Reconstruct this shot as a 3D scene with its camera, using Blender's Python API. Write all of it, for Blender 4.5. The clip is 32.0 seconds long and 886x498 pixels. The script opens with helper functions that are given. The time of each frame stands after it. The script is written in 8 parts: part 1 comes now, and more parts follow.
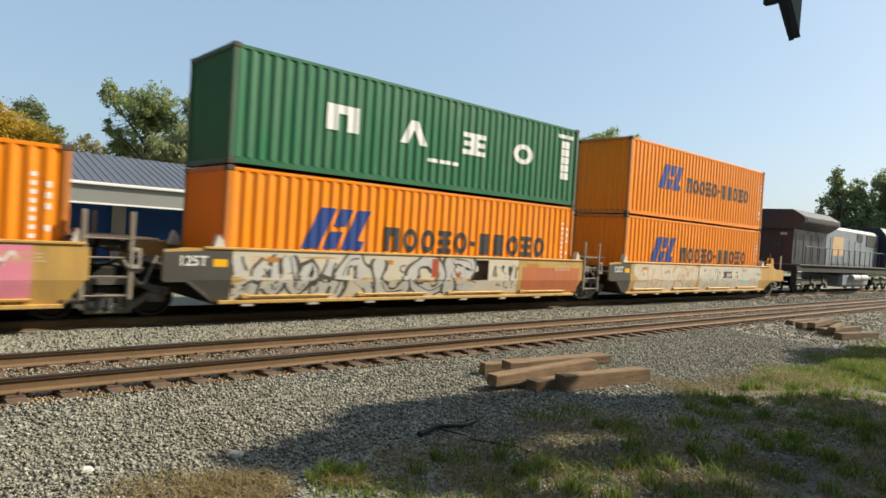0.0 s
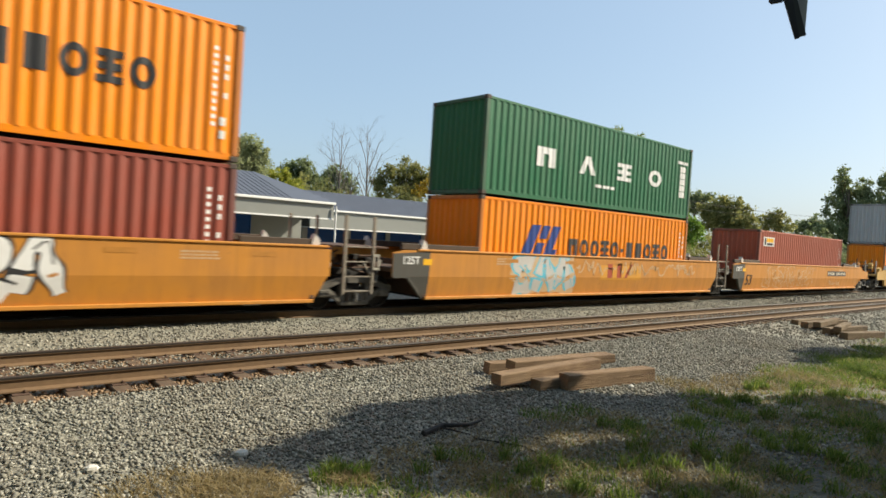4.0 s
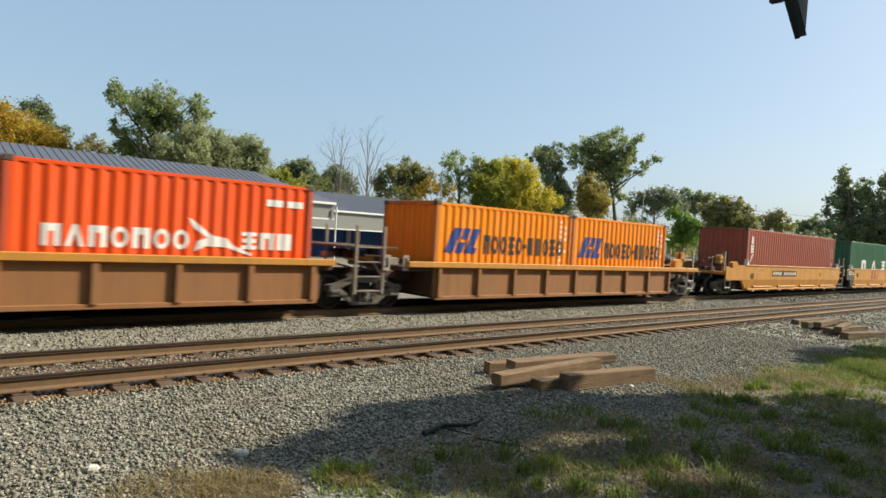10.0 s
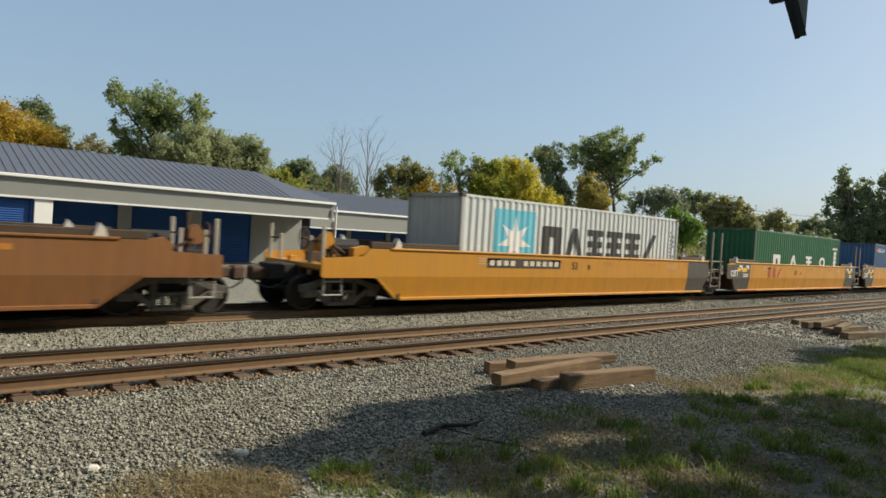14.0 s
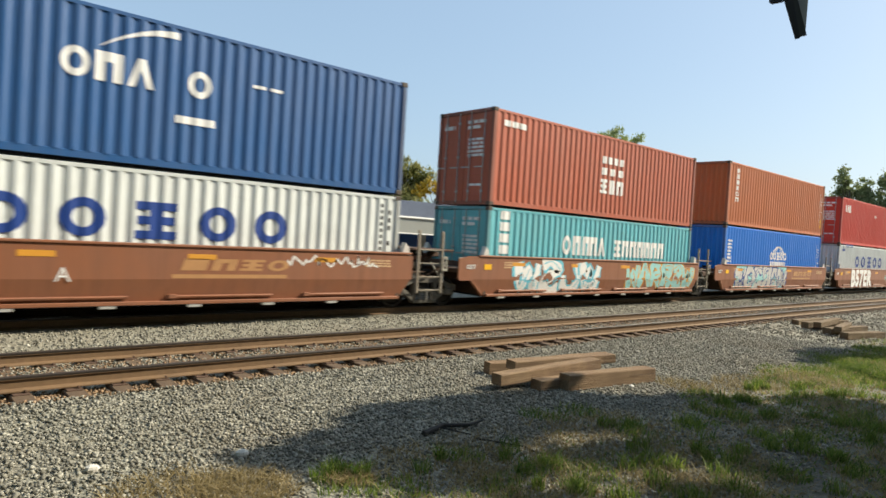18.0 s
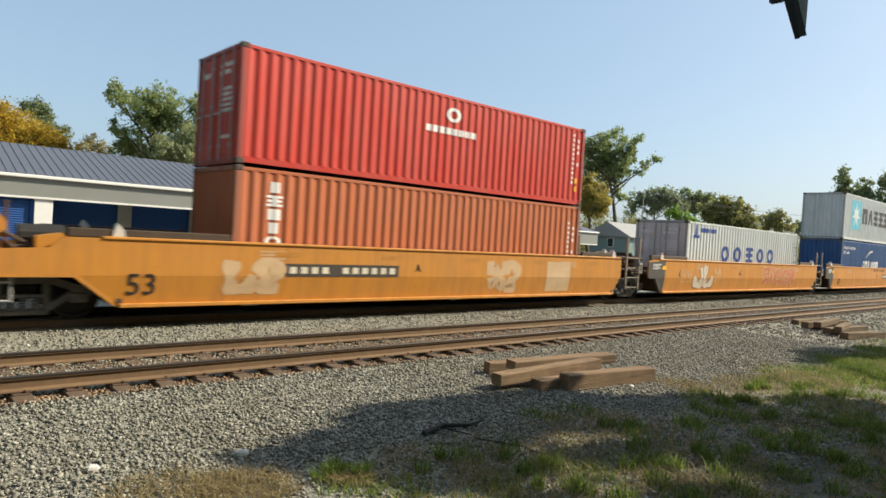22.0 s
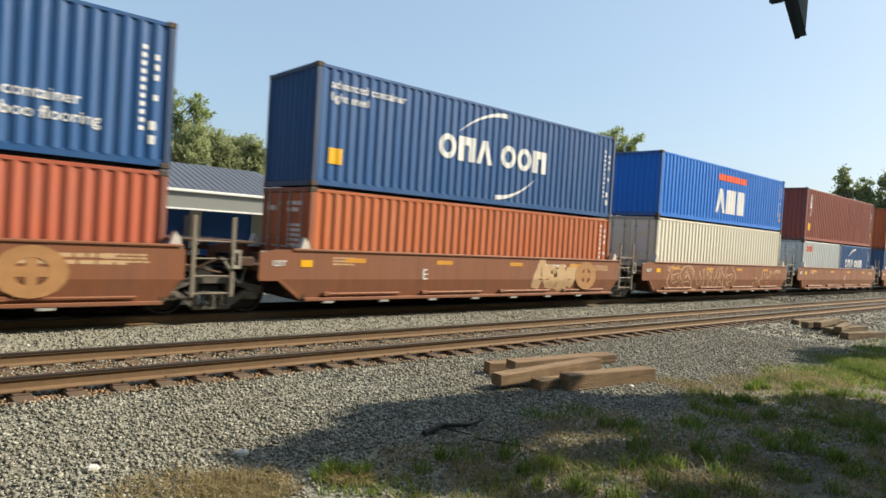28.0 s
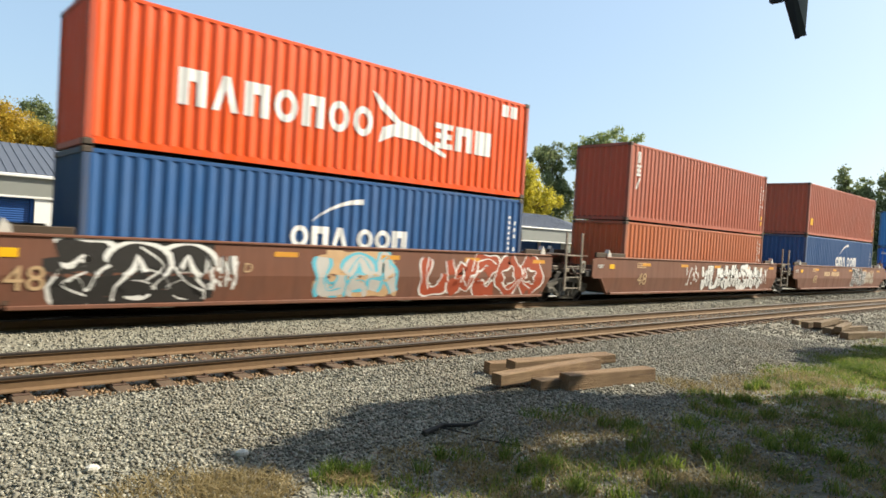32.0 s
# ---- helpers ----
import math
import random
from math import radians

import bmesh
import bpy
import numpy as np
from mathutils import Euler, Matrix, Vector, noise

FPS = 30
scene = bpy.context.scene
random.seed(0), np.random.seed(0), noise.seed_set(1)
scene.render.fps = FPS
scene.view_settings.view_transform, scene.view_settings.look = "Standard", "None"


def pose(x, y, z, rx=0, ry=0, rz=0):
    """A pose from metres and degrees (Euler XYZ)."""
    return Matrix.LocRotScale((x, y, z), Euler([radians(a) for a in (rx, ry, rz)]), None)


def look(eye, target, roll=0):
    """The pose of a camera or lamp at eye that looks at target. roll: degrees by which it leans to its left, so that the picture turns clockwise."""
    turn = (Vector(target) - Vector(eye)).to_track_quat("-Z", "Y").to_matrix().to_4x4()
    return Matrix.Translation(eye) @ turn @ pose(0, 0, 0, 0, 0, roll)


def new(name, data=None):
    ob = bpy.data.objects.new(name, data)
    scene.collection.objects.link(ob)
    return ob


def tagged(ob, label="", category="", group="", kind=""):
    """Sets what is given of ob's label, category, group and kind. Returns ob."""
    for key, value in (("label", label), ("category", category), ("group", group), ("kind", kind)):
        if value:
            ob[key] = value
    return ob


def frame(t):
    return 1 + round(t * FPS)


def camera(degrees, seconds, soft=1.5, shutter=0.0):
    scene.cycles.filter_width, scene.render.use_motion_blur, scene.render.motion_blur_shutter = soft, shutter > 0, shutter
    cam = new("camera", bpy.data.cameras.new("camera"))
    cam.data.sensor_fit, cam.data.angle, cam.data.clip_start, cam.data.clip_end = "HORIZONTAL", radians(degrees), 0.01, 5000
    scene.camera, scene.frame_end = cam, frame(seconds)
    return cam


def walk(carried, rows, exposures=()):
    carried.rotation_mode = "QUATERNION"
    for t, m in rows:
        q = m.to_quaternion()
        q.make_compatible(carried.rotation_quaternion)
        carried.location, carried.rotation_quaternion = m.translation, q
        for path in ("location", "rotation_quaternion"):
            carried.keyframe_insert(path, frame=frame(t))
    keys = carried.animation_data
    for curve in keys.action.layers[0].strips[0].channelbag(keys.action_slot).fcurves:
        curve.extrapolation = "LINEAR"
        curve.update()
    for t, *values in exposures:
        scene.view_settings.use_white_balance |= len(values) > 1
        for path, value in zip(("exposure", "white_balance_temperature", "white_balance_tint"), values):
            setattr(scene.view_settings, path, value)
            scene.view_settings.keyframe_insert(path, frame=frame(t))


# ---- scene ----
# Axes: x runs along the tracks the way the train goes, y away from the camera, z = 0 at the rail heads.
cam = camera(69.12, 32.0, soft=1.6, shutter=0.12)
EYE = Vector((0, 0, 1.984))


def aim(yaw, pitch):
    a, b = radians(yaw), radians(pitch)
    return look(EYE, EYE + Vector((math.sin(a) * math.cos(b), math.cos(a) * math.cos(b), math.sin(b))), 3.49)


PATH = [(0.0, 0.40, 0.10), (0.5, 0.20, 0.01), (1.0, 0.14, 0), (2.0, 0.09, 0), (3.0, 0.06, 0), (5.5, 0, 0), (32.0, 0, 0)]
STOPS = [(0, 0.45), (1, 0.4), (2, 0.3), (3, 0.45), (6, 0.52), (7, 0.42), (8, 0.38), (9, 0.42), (11, 0.42), (12, 0.48), (13, 0.35), (14, 0.15), (17, 0.5), (19, 0.55), (20, 0.55), (21, 0.42), (22, 0.48), (23, 0.5), (24, 0.75), (25, 0.35), (28, 0.55), (29, 0.65), (31, 0.8), (32, 0.75)]
walk(cam, [(t, aim(41.72 + a, -1.176 + b)) for t, a, b in PATH], [(t, e + 0.08, 7250, 8) for t, e in STOPS])

# ---- daylight ----
SUN = Vector((0.72, -0.36, 0.60)).normalized()
world = bpy.data.worlds.new("sky")
scene.world = world
world.use_nodes = True
wn = world.node_tree.nodes
sky = wn.new("ShaderNodeTexSky")
sky.sky_type = "NISHITA"
sky.sun_disc = False
sky.sun_elevation = math.asin(SUN.z)
sky.sun_rotation = math.atan2(SUN.x, SUN.y)
sky.air_density, sky.dust_density, sky.ozone_density = 1.0, 2.2, 2.6
haze = wn.new("ShaderNodeMix")
haze.data_type = "RGBA"
haze.inputs["Factor"].default_value = 0.5
haze.inputs[7].default_value = (2.6, 4.0, 5.9, 1)
world.node_tree.links.new(sky.outputs[0], haze.inputs[6])
wn["Background"].inputs["Strength"].default_value = 0.115
world.node_tree.links.new(haze.outputs[2], wn["Background"].inputs["Color"])
sun = new("sun", bpy.data.lights.new("sun", "SUN"))
sun.data.energy, sun.data.angle, sun.data.color = 5.0, radians(0.55), (1.0, 0.94, 0.82)
sun.matrix_world = look(SUN * 50, (0, 0, 0))

# ---- materials ----
def srgb(r, g, b):
    return tuple(((c / 255 + 0.055) / 1.055) ** 2.4 if c > 10 else c / 255 / 12.92 for c in (r, g, b))


def mix_rgb(nt, fac, a, b):
    m = nt.nodes.new("ShaderNodeMix")
    m.data_type = "RGBA"
    for sock, v in ((m.inputs["Factor"], fac), (m.inputs[6], a), (m.inputs[7], b)):
        if isinstance(v, (int, float)):
            sock.default_value = v
        elif isinstance(v, tuple):
            sock.default_value = (*v, 1) if len(v) == 3 else v
        else:
            nt.links.new(v, sock)
    return m.outputs[2]


def noise_node(nt, vec, scale, detail=4, rough=0.55, lo=0.0, hi=1.0, stretch=None):
    if stretch:
        mp = nt.nodes.new("ShaderNodeMapping")
        mp.inputs["Scale"].default_value = stretch
        nt.links.new(vec, mp.inputs["Vector"])
        vec = mp.outputs[0]
    n = nt.nodes.new("ShaderNodeTexNoise")
    n.inputs["Scale"].default_value = scale
    n.inputs["Detail"].default_value = detail
    n.inputs["Roughness"].default_value = rough
    nt.links.new(vec, n.inputs["Vector"])
    r = nt.nodes.new("ShaderNodeMapRange")
    r.inputs["From Min"].default_value, r.inputs["From Max"].default_value = lo, hi
    nt.links.new(n.outputs["Fac"], r.inputs["Value"])
    return r.outputs[0]


def scaled(nt, sock, k):
    m = nt.nodes.new("ShaderNodeMath")
    m.operation = "MULTIPLY"
    m.inputs[1].default_value = k
    nt.links.new(sock, m.inputs[0])
    return m.outputs[0]


def base(name, rough=0.6, metal=0.0):
    m = bpy.data.materials.new(name)
    m.use_nodes = True
    nt = m.node_tree
    bsdf = nt.nodes["Principled BSDF"]
    bsdf.inputs["Roughness"].default_value = rough
    bsdf.inputs["Metallic"].default_value = metal
    co = nt.nodes.new("ShaderNodeTexCoord").outputs["Object"]
    return m, nt, bsdf, co


def bump(nt, bsdf, sock, strength, dist=0.01):
    b = nt.nodes.new("ShaderNodeBump")
    b.inputs["Strength"].default_value, b.inputs["Distance"].default_value = strength, dist
    nt.links.new(sock, b.inputs["Height"])
    nt.links.new(b.outputs[0], bsdf.inputs["Normal"])


def obj_random(nt):
    return nt.nodes.new("ShaderNodeObjectInfo").outputs["Random"]


def island_random(nt):
    return nt.nodes.new("ShaderNodeNewGeometry").outputs["Random Per Island"]


PAINTS = {}


def paint(name, col, rough=0.5, dirt=0.35, rust=0.25, fade=0.25, dirt_col=(0.07, 0.055, 0.04)):
    """Weathered paint on steel: fading, vertical grime streaks, rust specks."""
    m, nt, bsdf, co = base(name, rough)
    shift = nt.nodes.new("ShaderNodeVectorMath")
    shift.operation = "ADD"
    nt.links.new(co, shift.inputs[0])
    nt.links.new(scaled(nt, obj_random(nt), 60.0), shift.inputs[1])
    co = shift.outputs[0]
    pale = tuple(min(1, c * 0.82 + 0.07) for c in col)
    big = noise_node(nt, co, 0.55, 3, 0.6, 0.35, 0.75)
    c = mix_rgb(nt, scaled(nt, big, fade), col, pale)
    streak = noise_node(nt, co, 1.0, 4, 0.6, 0.42, 0.85, stretch=(4, 4, 0.4))
    blot = noise_node(nt, co, 1.1, 5, 0.65, 0.45, 0.7)
    c = mix_rgb(nt, scaled(nt, streak, dirt * 0.75), c, dirt_col)
    c = mix_rgb(nt, scaled(nt, blot, dirt * 0.6), c, tuple(0.5 * a + 0.5 * b for a, b in zip(col, dirt_col)))
    run = noise_node(nt, co, 1.0, 5, 0.7, 0.56, 0.74, stretch=(9, 9, 0.22))
    c = mix_rgb(nt, scaled(nt, run, min(0.7, rust * 1.3 + dirt * 0.35)), c, tuple(0.45 * a + 0.55 * b for a, b in zip(col, (0.10, 0.05, 0.03))))
    spot = noise_node(nt, co, 3.2, 6, 0.7, 0.63, 0.72)
    c = mix_rgb(nt, scaled(nt, spot, rust), c, (0.13, 0.045, 0.02))
    nt.links.new(c, bsdf.inputs["Base Color"])
    rr = nt.nodes.new("ShaderNodeMapRange")
    rr.inputs["To Min"].default_value, rr.inputs["To Max"].default_value = rough - 0.08, min(0.95, rough + 0.25)
    nt.links.new(streak, rr.inputs["Value"])
    nt.links.new(rr.outputs[0], bsdf.inputs["Roughness"])
    bump(nt, bsdf, noise_node(nt, co, 5, 4), 0.12, 0.004)
    PAINTS[m.name] = (col, rough)
    return m


def worn(m):
    """The chalky, scuffed paint on a container's corner posts."""
    if m.name not in POSTS:
        col, rough = PAINTS[m.name]
        POSTS[m.name] = paint(m.name + "_worn", tuple(c * 0.62 + 0.02 for c in col), rough + 0.1, 0.6, 0.9, 0.6)
    return POSTS[m.name]


POSTS = {}


def plain(name, col, rough=0.6, metal=0.0, var=0.3, scale=6.0, bumpy=0.15, dark=None):
    m, nt, bsdf, co = base(name, rough, metal)
    d = dark or tuple(c * 0.45 for c in col)
    n1 = noise_node(nt, co, scale, 5, 0.6, 0.3, 0.75)
    n2 = noise_node(nt, co, scale * 0.13, 3, 0.5, 0.35, 0.7)
    c = mix_rgb(nt, scaled(nt, n1, var), col, d)
    c = mix_rgb(nt, scaled(nt, n2, var * 0.7), c, d)
    nt.links.new(c, bsdf.inputs["Base Color"])
    if bumpy:
        bump(nt, bsdf, n1, bumpy, 0.01)
    return m


def leafy(name, a, b, c3):
    m, nt, bsdf, co = base(name, 0.65)
    rnd = island_random(nt)
    ramp = nt.nodes.new("ShaderNodeValToRGB")
    e = ramp.color_ramp.elements
    e[0].color, e[1].color = (*a, 1), (*c3, 1)
    e.new(0.55).color = (*b, 1)
    nt.links.new(rnd, ramp.inputs[0])
    big = noise_node(nt, co, 0.35, 2, 0.5, 0.35, 0.7)
    col = mix_rgb(nt, scaled(nt, big, 0.45), ramp.outputs[0], tuple(x * 0.55 for x in a))
    nt.links.new(col, bsdf.inputs["Base Color"])
    tr = nt.nodes.new("ShaderNodeBsdfTranslucent")
    nt.links.new(col, tr.inputs["Color"])
    mx = nt.nodes.new("ShaderNodeMixShader")
    mx.inputs[0].default_value = 0.5
    nt.links.new(bsdf.outputs[0], mx.inputs[1])
    nt.links.new(tr.outputs[0], mx.inputs[2])
    nt.links.new(mx.outputs[0], nt.nodes["Material Output"].inputs["Surface"])
    return m


def stones(name, a, b, c3):
    m, nt, bsdf, co = base(name, 0.9)
    ramp = nt.nodes.new("ShaderNodeValToRGB")
    e = ramp.color_ramp.elements
    e[0].color, e[1].color = (*a, 1), (*c3, 1)
    e.new(0.6).color = (*b, 1)
    nt.links.new(island_random(nt), ramp.inputs[0])
    n = noise_node(nt, co, 25, 3, 0.6, 0.3, 0.7)
    big = noise_node(nt, co, 0.5, 3, 0.5, 0.4, 0.7)
    col = mix_rgb(nt, scaled(nt, n, 0.35), ramp.outputs[0], tuple(x * 0.5 for x in a))
    col = mix_rgb(nt, scaled(nt, big, 0.3), col, (0.16, 0.125, 0.085))
    nt.links.new(col, bsdf.inputs["Base Color"])
    return m


def ground_material():
    m, nt, bsdf, co = base("ground", 0.95)
    vor = nt.nodes.new("ShaderNodeTexVoronoi")
    vor.inputs["Scale"].default_value = 28
    nt.links.new(co, vor.inputs["Vector"])
    cell = nt.nodes.new("ShaderNodeSeparateColor")
    nt.links.new(vor.outputs["Color"], cell.inputs[0])
    gr = mix_rgb(nt, cell.outputs[0], (0.12, 0.116, 0.09), (0.32, 0.31, 0.25))
    gr = mix_rgb(nt, scaled(nt, noise_node(nt, co, 0.4, 3, 0.5, 0.4, 0.7), 0.35), gr, (0.17, 0.13, 0.09))
    dirt = mix_rgb(nt, noise_node(nt, co, 1.3, 5, 0.6, 0.35, 0.65), (0.105, 0.094, 0.07), (0.066, 0.074, 0.042))
    dirt = mix_rgb(nt, noise_node(nt, co, 5, 6, 0.75, 0.45, 0.62), dirt, (0.165, 0.15, 0.115))
    dirt = mix_rgb(nt, scaled(nt, noise_node(nt, co, 0.9, 5, 0.65, 0.5, 0.58), 0.75), dirt, (0.045, 0.045, 0.048))
    dirt = mix_rgb(nt, scaled(nt, noise_node(nt, co, 38, 3, 0.7, 0.5, 0.7), 0.7), dirt, (0.035, 0.032, 0.025))
    sep = nt.nodes.new("ShaderNodeSeparateXYZ")
    nt.links.new(co, sep.inputs[0])
    pale = mix_rgb(nt, cell.outputs[0], (0.13, 0.125, 0.10), (0.30, 0.285, 0.23))
    trod = nt.nodes.new("ShaderNodeMath")
    trod.operation = "MULTIPLY_ADD"
    trod.inputs[1].default_value = 1.8
    nt.links.new(noise_node(nt, co, 1.1, 5, 0.65, 0.3, 0.7), trod.inputs[0])
    nt.links.new(sep.outputs["Y"], trod.inputs[2])
    worn_dirt = nt.nodes.new("ShaderNodeMapRange")
    worn_dirt.inputs["From Min"].default_value, worn_dirt.inputs["From Max"].default_value = 3.2, 4.8
    nt.links.new(trod.outputs[0], worn_dirt.inputs["Value"])
    dirt = mix_rgb(nt, scaled(nt, worn_dirt.outputs[0], 0.75), dirt, pale)
    wob = noise_node(nt, co, 0.8, 4, 0.6, 0.0, 1.0)
    add = nt.nodes.new("ShaderNodeMath")
    add.operation = "MULTIPLY_ADD"
    add.inputs[1].default_value = 2.2
    nt.links.new(wob, add.inputs[0])
    nt.links.new(sep.outputs["Y"], add.inputs[2])
    near = nt.nodes.new("ShaderNodeMapRange")
    near.inputs["From Min"].default_value, near.inputs["From Max"].default_value = 5.0, 6.1
    nt.links.new(add.outputs[0], near.inputs["Value"])
    col = mix_rgb(nt, near.outputs[0], dirt, gr)
    far = nt.nodes.new("ShaderNodeMapRange")
    far.inputs["From Min"].default_value, far.inputs["From Max"].default_value = 18.5, 20.5
    nt.links.new(add.outputs[0], far.inputs["Value"])
    col = mix_rgb(nt, far.outputs[0], col, dirt)
    nt.links.new(col, bsdf.inputs["Base Color"])
    bump(nt, bsdf, vor.outputs["Distance"], 0.6, 0.03)
    return m


M_GROUND = ground_material()
M_STAINED = stones("rust_stained_stone", (0.16, 0.095, 0.05), (0.29, 0.18, 0.10), (0.42, 0.31, 0.21))
M_BALLAST = stones("ballast", (0.095, 0.092, 0.076), (0.245, 0.238, 0.198), (0.44, 0.425, 0.36))
M_GRASS = leafy("grass", (0.06, 0.12, 0.02), (0.15, 0.23, 0.035), (0.33, 0.37, 0.09))
M_STRAW = leafy("straw", (0.20, 0.15, 0.06), (0.32, 0.25, 0.12), (0.42, 0.34, 0.18))
M_RAIL = plain("rail", (0.19, 0.115, 0.06), 0.75, 0.0, 0.45, 9, 0.3)
M_RAILTOP = plain("rail_head", (0.045, 0.036, 0.03), 0.45, 0.4, 0.4, 5, 0.1)
M_TIE = plain("sleeper", (0.135, 0.085, 0.05), 0.9, 0.0, 0.6, 11, 0.5, (0.04, 0.028, 0.02))


def timber(name, light, mid, dark):
    """Weathered wood: long grain, dark checks, grey and brown patches."""
    m, nt, bsdf, co = base(name, 0.92)
    grain = noise_node(nt, co, 3.0, 6, 0.7, 0.3, 0.72, stretch=(0.5, 9, 9))
    check = noise_node(nt, co, 2.2, 5, 0.75, 0.6, 0.68, stretch=(0.35, 11, 11))
    blot = noise_node(nt, co, 1.6, 4, 0.6, 0.4, 0.66)
    c = mix_rgb(nt, grain, mid, light)
    c = mix_rgb(nt, scaled(nt, blot, 0.6), c, (mid[0] * 0.75, mid[1] * 0.8, mid[2] * 0.9))
    c = mix_rgb(nt, scaled(nt, check, 0.85), c, dark)
    c = mix_rgb(nt, scaled(nt, obj_random(nt), 0.35), c, mid)
    nt.links.new(c, bsdf.inputs["Base Color"])
    bump(nt, bsdf, grain, 0.8, 0.015)
    return m


M_LOG = timber("weathered_timber", (0.34, 0.235, 0.135), (0.17, 0.10, 0.055), (0.035, 0.024, 0.016))
M_OLDLOG = timber("dark_weathered_timber", (0.25, 0.18, 0.105), (0.12, 0.078, 0.045), (0.025, 0.018, 0.012))
M_RUST = plain("rusty_steel", (0.10, 0.055, 0.035), 0.85, 0.0, 0.5, 8, 0.3)
M_DARK = plain("grimy_steel", (0.02, 0.018, 0.017), 0.8, 0.0, 0.5, 7, 0.3)
M_TRUCK = plain("dusty_truck_steel", (0.15, 0.138, 0.118), 0.85, 0.0, 0.7, 6, 0.3, (0.03, 0.026, 0.022))
M_WHEEL = plain("wheel_steel", (0.024, 0.02, 0.018), 0.7, 0.2, 0.4, 9, 0.2)
M_BLACK = plain("black_paint", (0.02, 0.02, 0.022), 0.6, 0.0, 0.3, 5, 0.05)
M_WHITE = plain("white_marking", (0.78, 0.785, 0.78), 0.6, 0.0, 0.22, 4, 0.0, (0.45, 0.42, 0.38))
M_GALV = plain("pale_grey_steel", (0.42, 0.42, 0.41), 0.55, 0.1, 0.3, 5, 0.1)
M_BARK = plain("bark", (0.11, 0.085, 0.06), 0.9, 0.0, 0.5, 7, 0.5)


# ---- mesh helpers ----
class Build:
    """Collects vertices and faces of one mesh."""

    def __init__(self):
        self.v, self.f = [], []

    def add(self, verts, faces):
        n = len(self.v)
        self.v += [tuple(p) for p in verts]
        self.f += [tuple(i + n for i in f) for f in faces]
        return self

    def box(self, x0, x1, y0, y1, z0, z1):
        return self.add([(x0, y0, z0), (x1, y0, z0), (x1, y1, z0), (x0, y1, z0), (x0, y0, z1), (x1, y0, z1), (x1, y1, z1), (x0, y1, z1)],
                        [(0, 3, 2, 1), (4, 5, 6, 7), (0, 1, 5, 4), (1, 2, 6, 5), (2, 3, 7, 6), (3, 0, 4, 7)])

    def cbox(self, x0, x1, y0, y1, z0, z1, b=0.01):
        """A box with chamfered edges."""
        b = min(b, (x1 - x0) * 0.45, (y1 - y0) * 0.45, (z1 - z0) * 0.45)
        lo, hi = (x0, y0, z0), (x1, y1, z1)
        idx, vs, fs = {}, [], []
        for sx in (0, 1):
            for sy in (0, 1):
                for sz in (0, 1):
                    for ax in range(3):
                        p = []
                        for k, s in enumerate((sx, sy, sz)):
                            e = hi[k] if s else lo[k]
                            p.append(e if k == ax else e + (-b if s else b))
                        idx[(sx, sy, sz, ax)] = len(vs)
                        vs.append(tuple(p))
        def g(s, ax):
            return idx[(*s, ax)]
        for ax in range(3):
            o = [k for k in range(3) if k != ax]
            for s in (0, 1):
                q = []
                for a, c in ((0, 0), (1, 0), (1, 1), (0, 1)):
                    t = [0, 0, 0]
                    t[ax], t[o[0]], t[o[1]] = s, a, c
                    q.append(g(t, ax))
                fs.append(tuple(q))
            for a in (0, 1):
                for c in (0, 1):
                    t0, t1 = [0, 0, 0], [0, 0, 0]
                    t0[o[0]] = t1[o[0]] = a
                    t0[o[1]] = t1[o[1]] = c
                    t1[ax] = 1
                    fs.append((g(t0, o[0]), g(t1, o[0]), g(t1, o[1]), g(t0, o[1])))
        for s in [(a, c, d) for a in (0, 1) for c in (0, 1) for d in (0, 1)]:
            fs.append((g(s, 0), g(s, 1), g(s, 2)))
        return self.add(vs, fs)

    def tube(self, a, b, r0, r1=None, n=8):
        a, b = Vector(a), Vector(b)
        r1 = r0 if r1 is None else r1
        d = (b - a).normalized()
        u = d.orthogonal().normalized()
        w = d.cross(u)
        ring = [(math.cos(2 * math.pi * i / n), math.sin(2 * math.pi * i / n)) for i in range(n)]
        vs = [a + (u * c + w * s) * r0 for c, s in ring] + [b + (u * c + w * s) * r1 for c, s in ring]
        fs = [(i, (i + 1) % n, n + (i + 1) % n, n + i) for i in range(n)] + [tuple(range(n - 1, -1, -1)), tuple(range(n, 2 * n))]
        return self.add(vs, fs)

    def pipe(self, pts, r, n=6):
        """One bent pipe through the points."""
        pts = [Vector(p) for p in pts]
        vs = []
        for i, p in enumerate(pts):
            d = (pts[min(i + 1, len(pts) - 1)] - pts[max(i - 1, 0)]).normalized()
            u = Vector((0, 1, 0)) if abs(d.y) < 0.9 else Vector((1, 0, 0))
            u = (u - d * u.dot(d)).normalized()
            w = d.cross(u)
            vs += [p + (u * math.cos(2 * math.pi * k / n) + w * math.sin(2 * math.pi * k / n)) * r for k in range(n)]
        m = len(pts)
        fs = [(i * n + k, i * n + (k + 1) % n, (i + 1) * n + (k + 1) % n, (i + 1) * n + k) for i in range(m - 1) for k in range(n)]
        return self.add(vs, fs + [tuple(range(n - 1, -1, -1)), tuple(range((m - 1) * n, m * n))])

    def prism(self, pts, y0, y1):
        """A polygon in x, z (counter-clockwise seen from -y) drawn out from y0 to y1."""
        n = len(pts)
        vs = [(x, y0, z) for x, z in pts] + [(x, y1, z) for x, z in pts]
        fs = [tuple(range(n)), tuple(range(2 * n - 1, n - 1, -1))] + [((i + 1) % n, i, n + i, n + (i + 1) % n) for i in range(n)]
        return self.add(vs, fs)

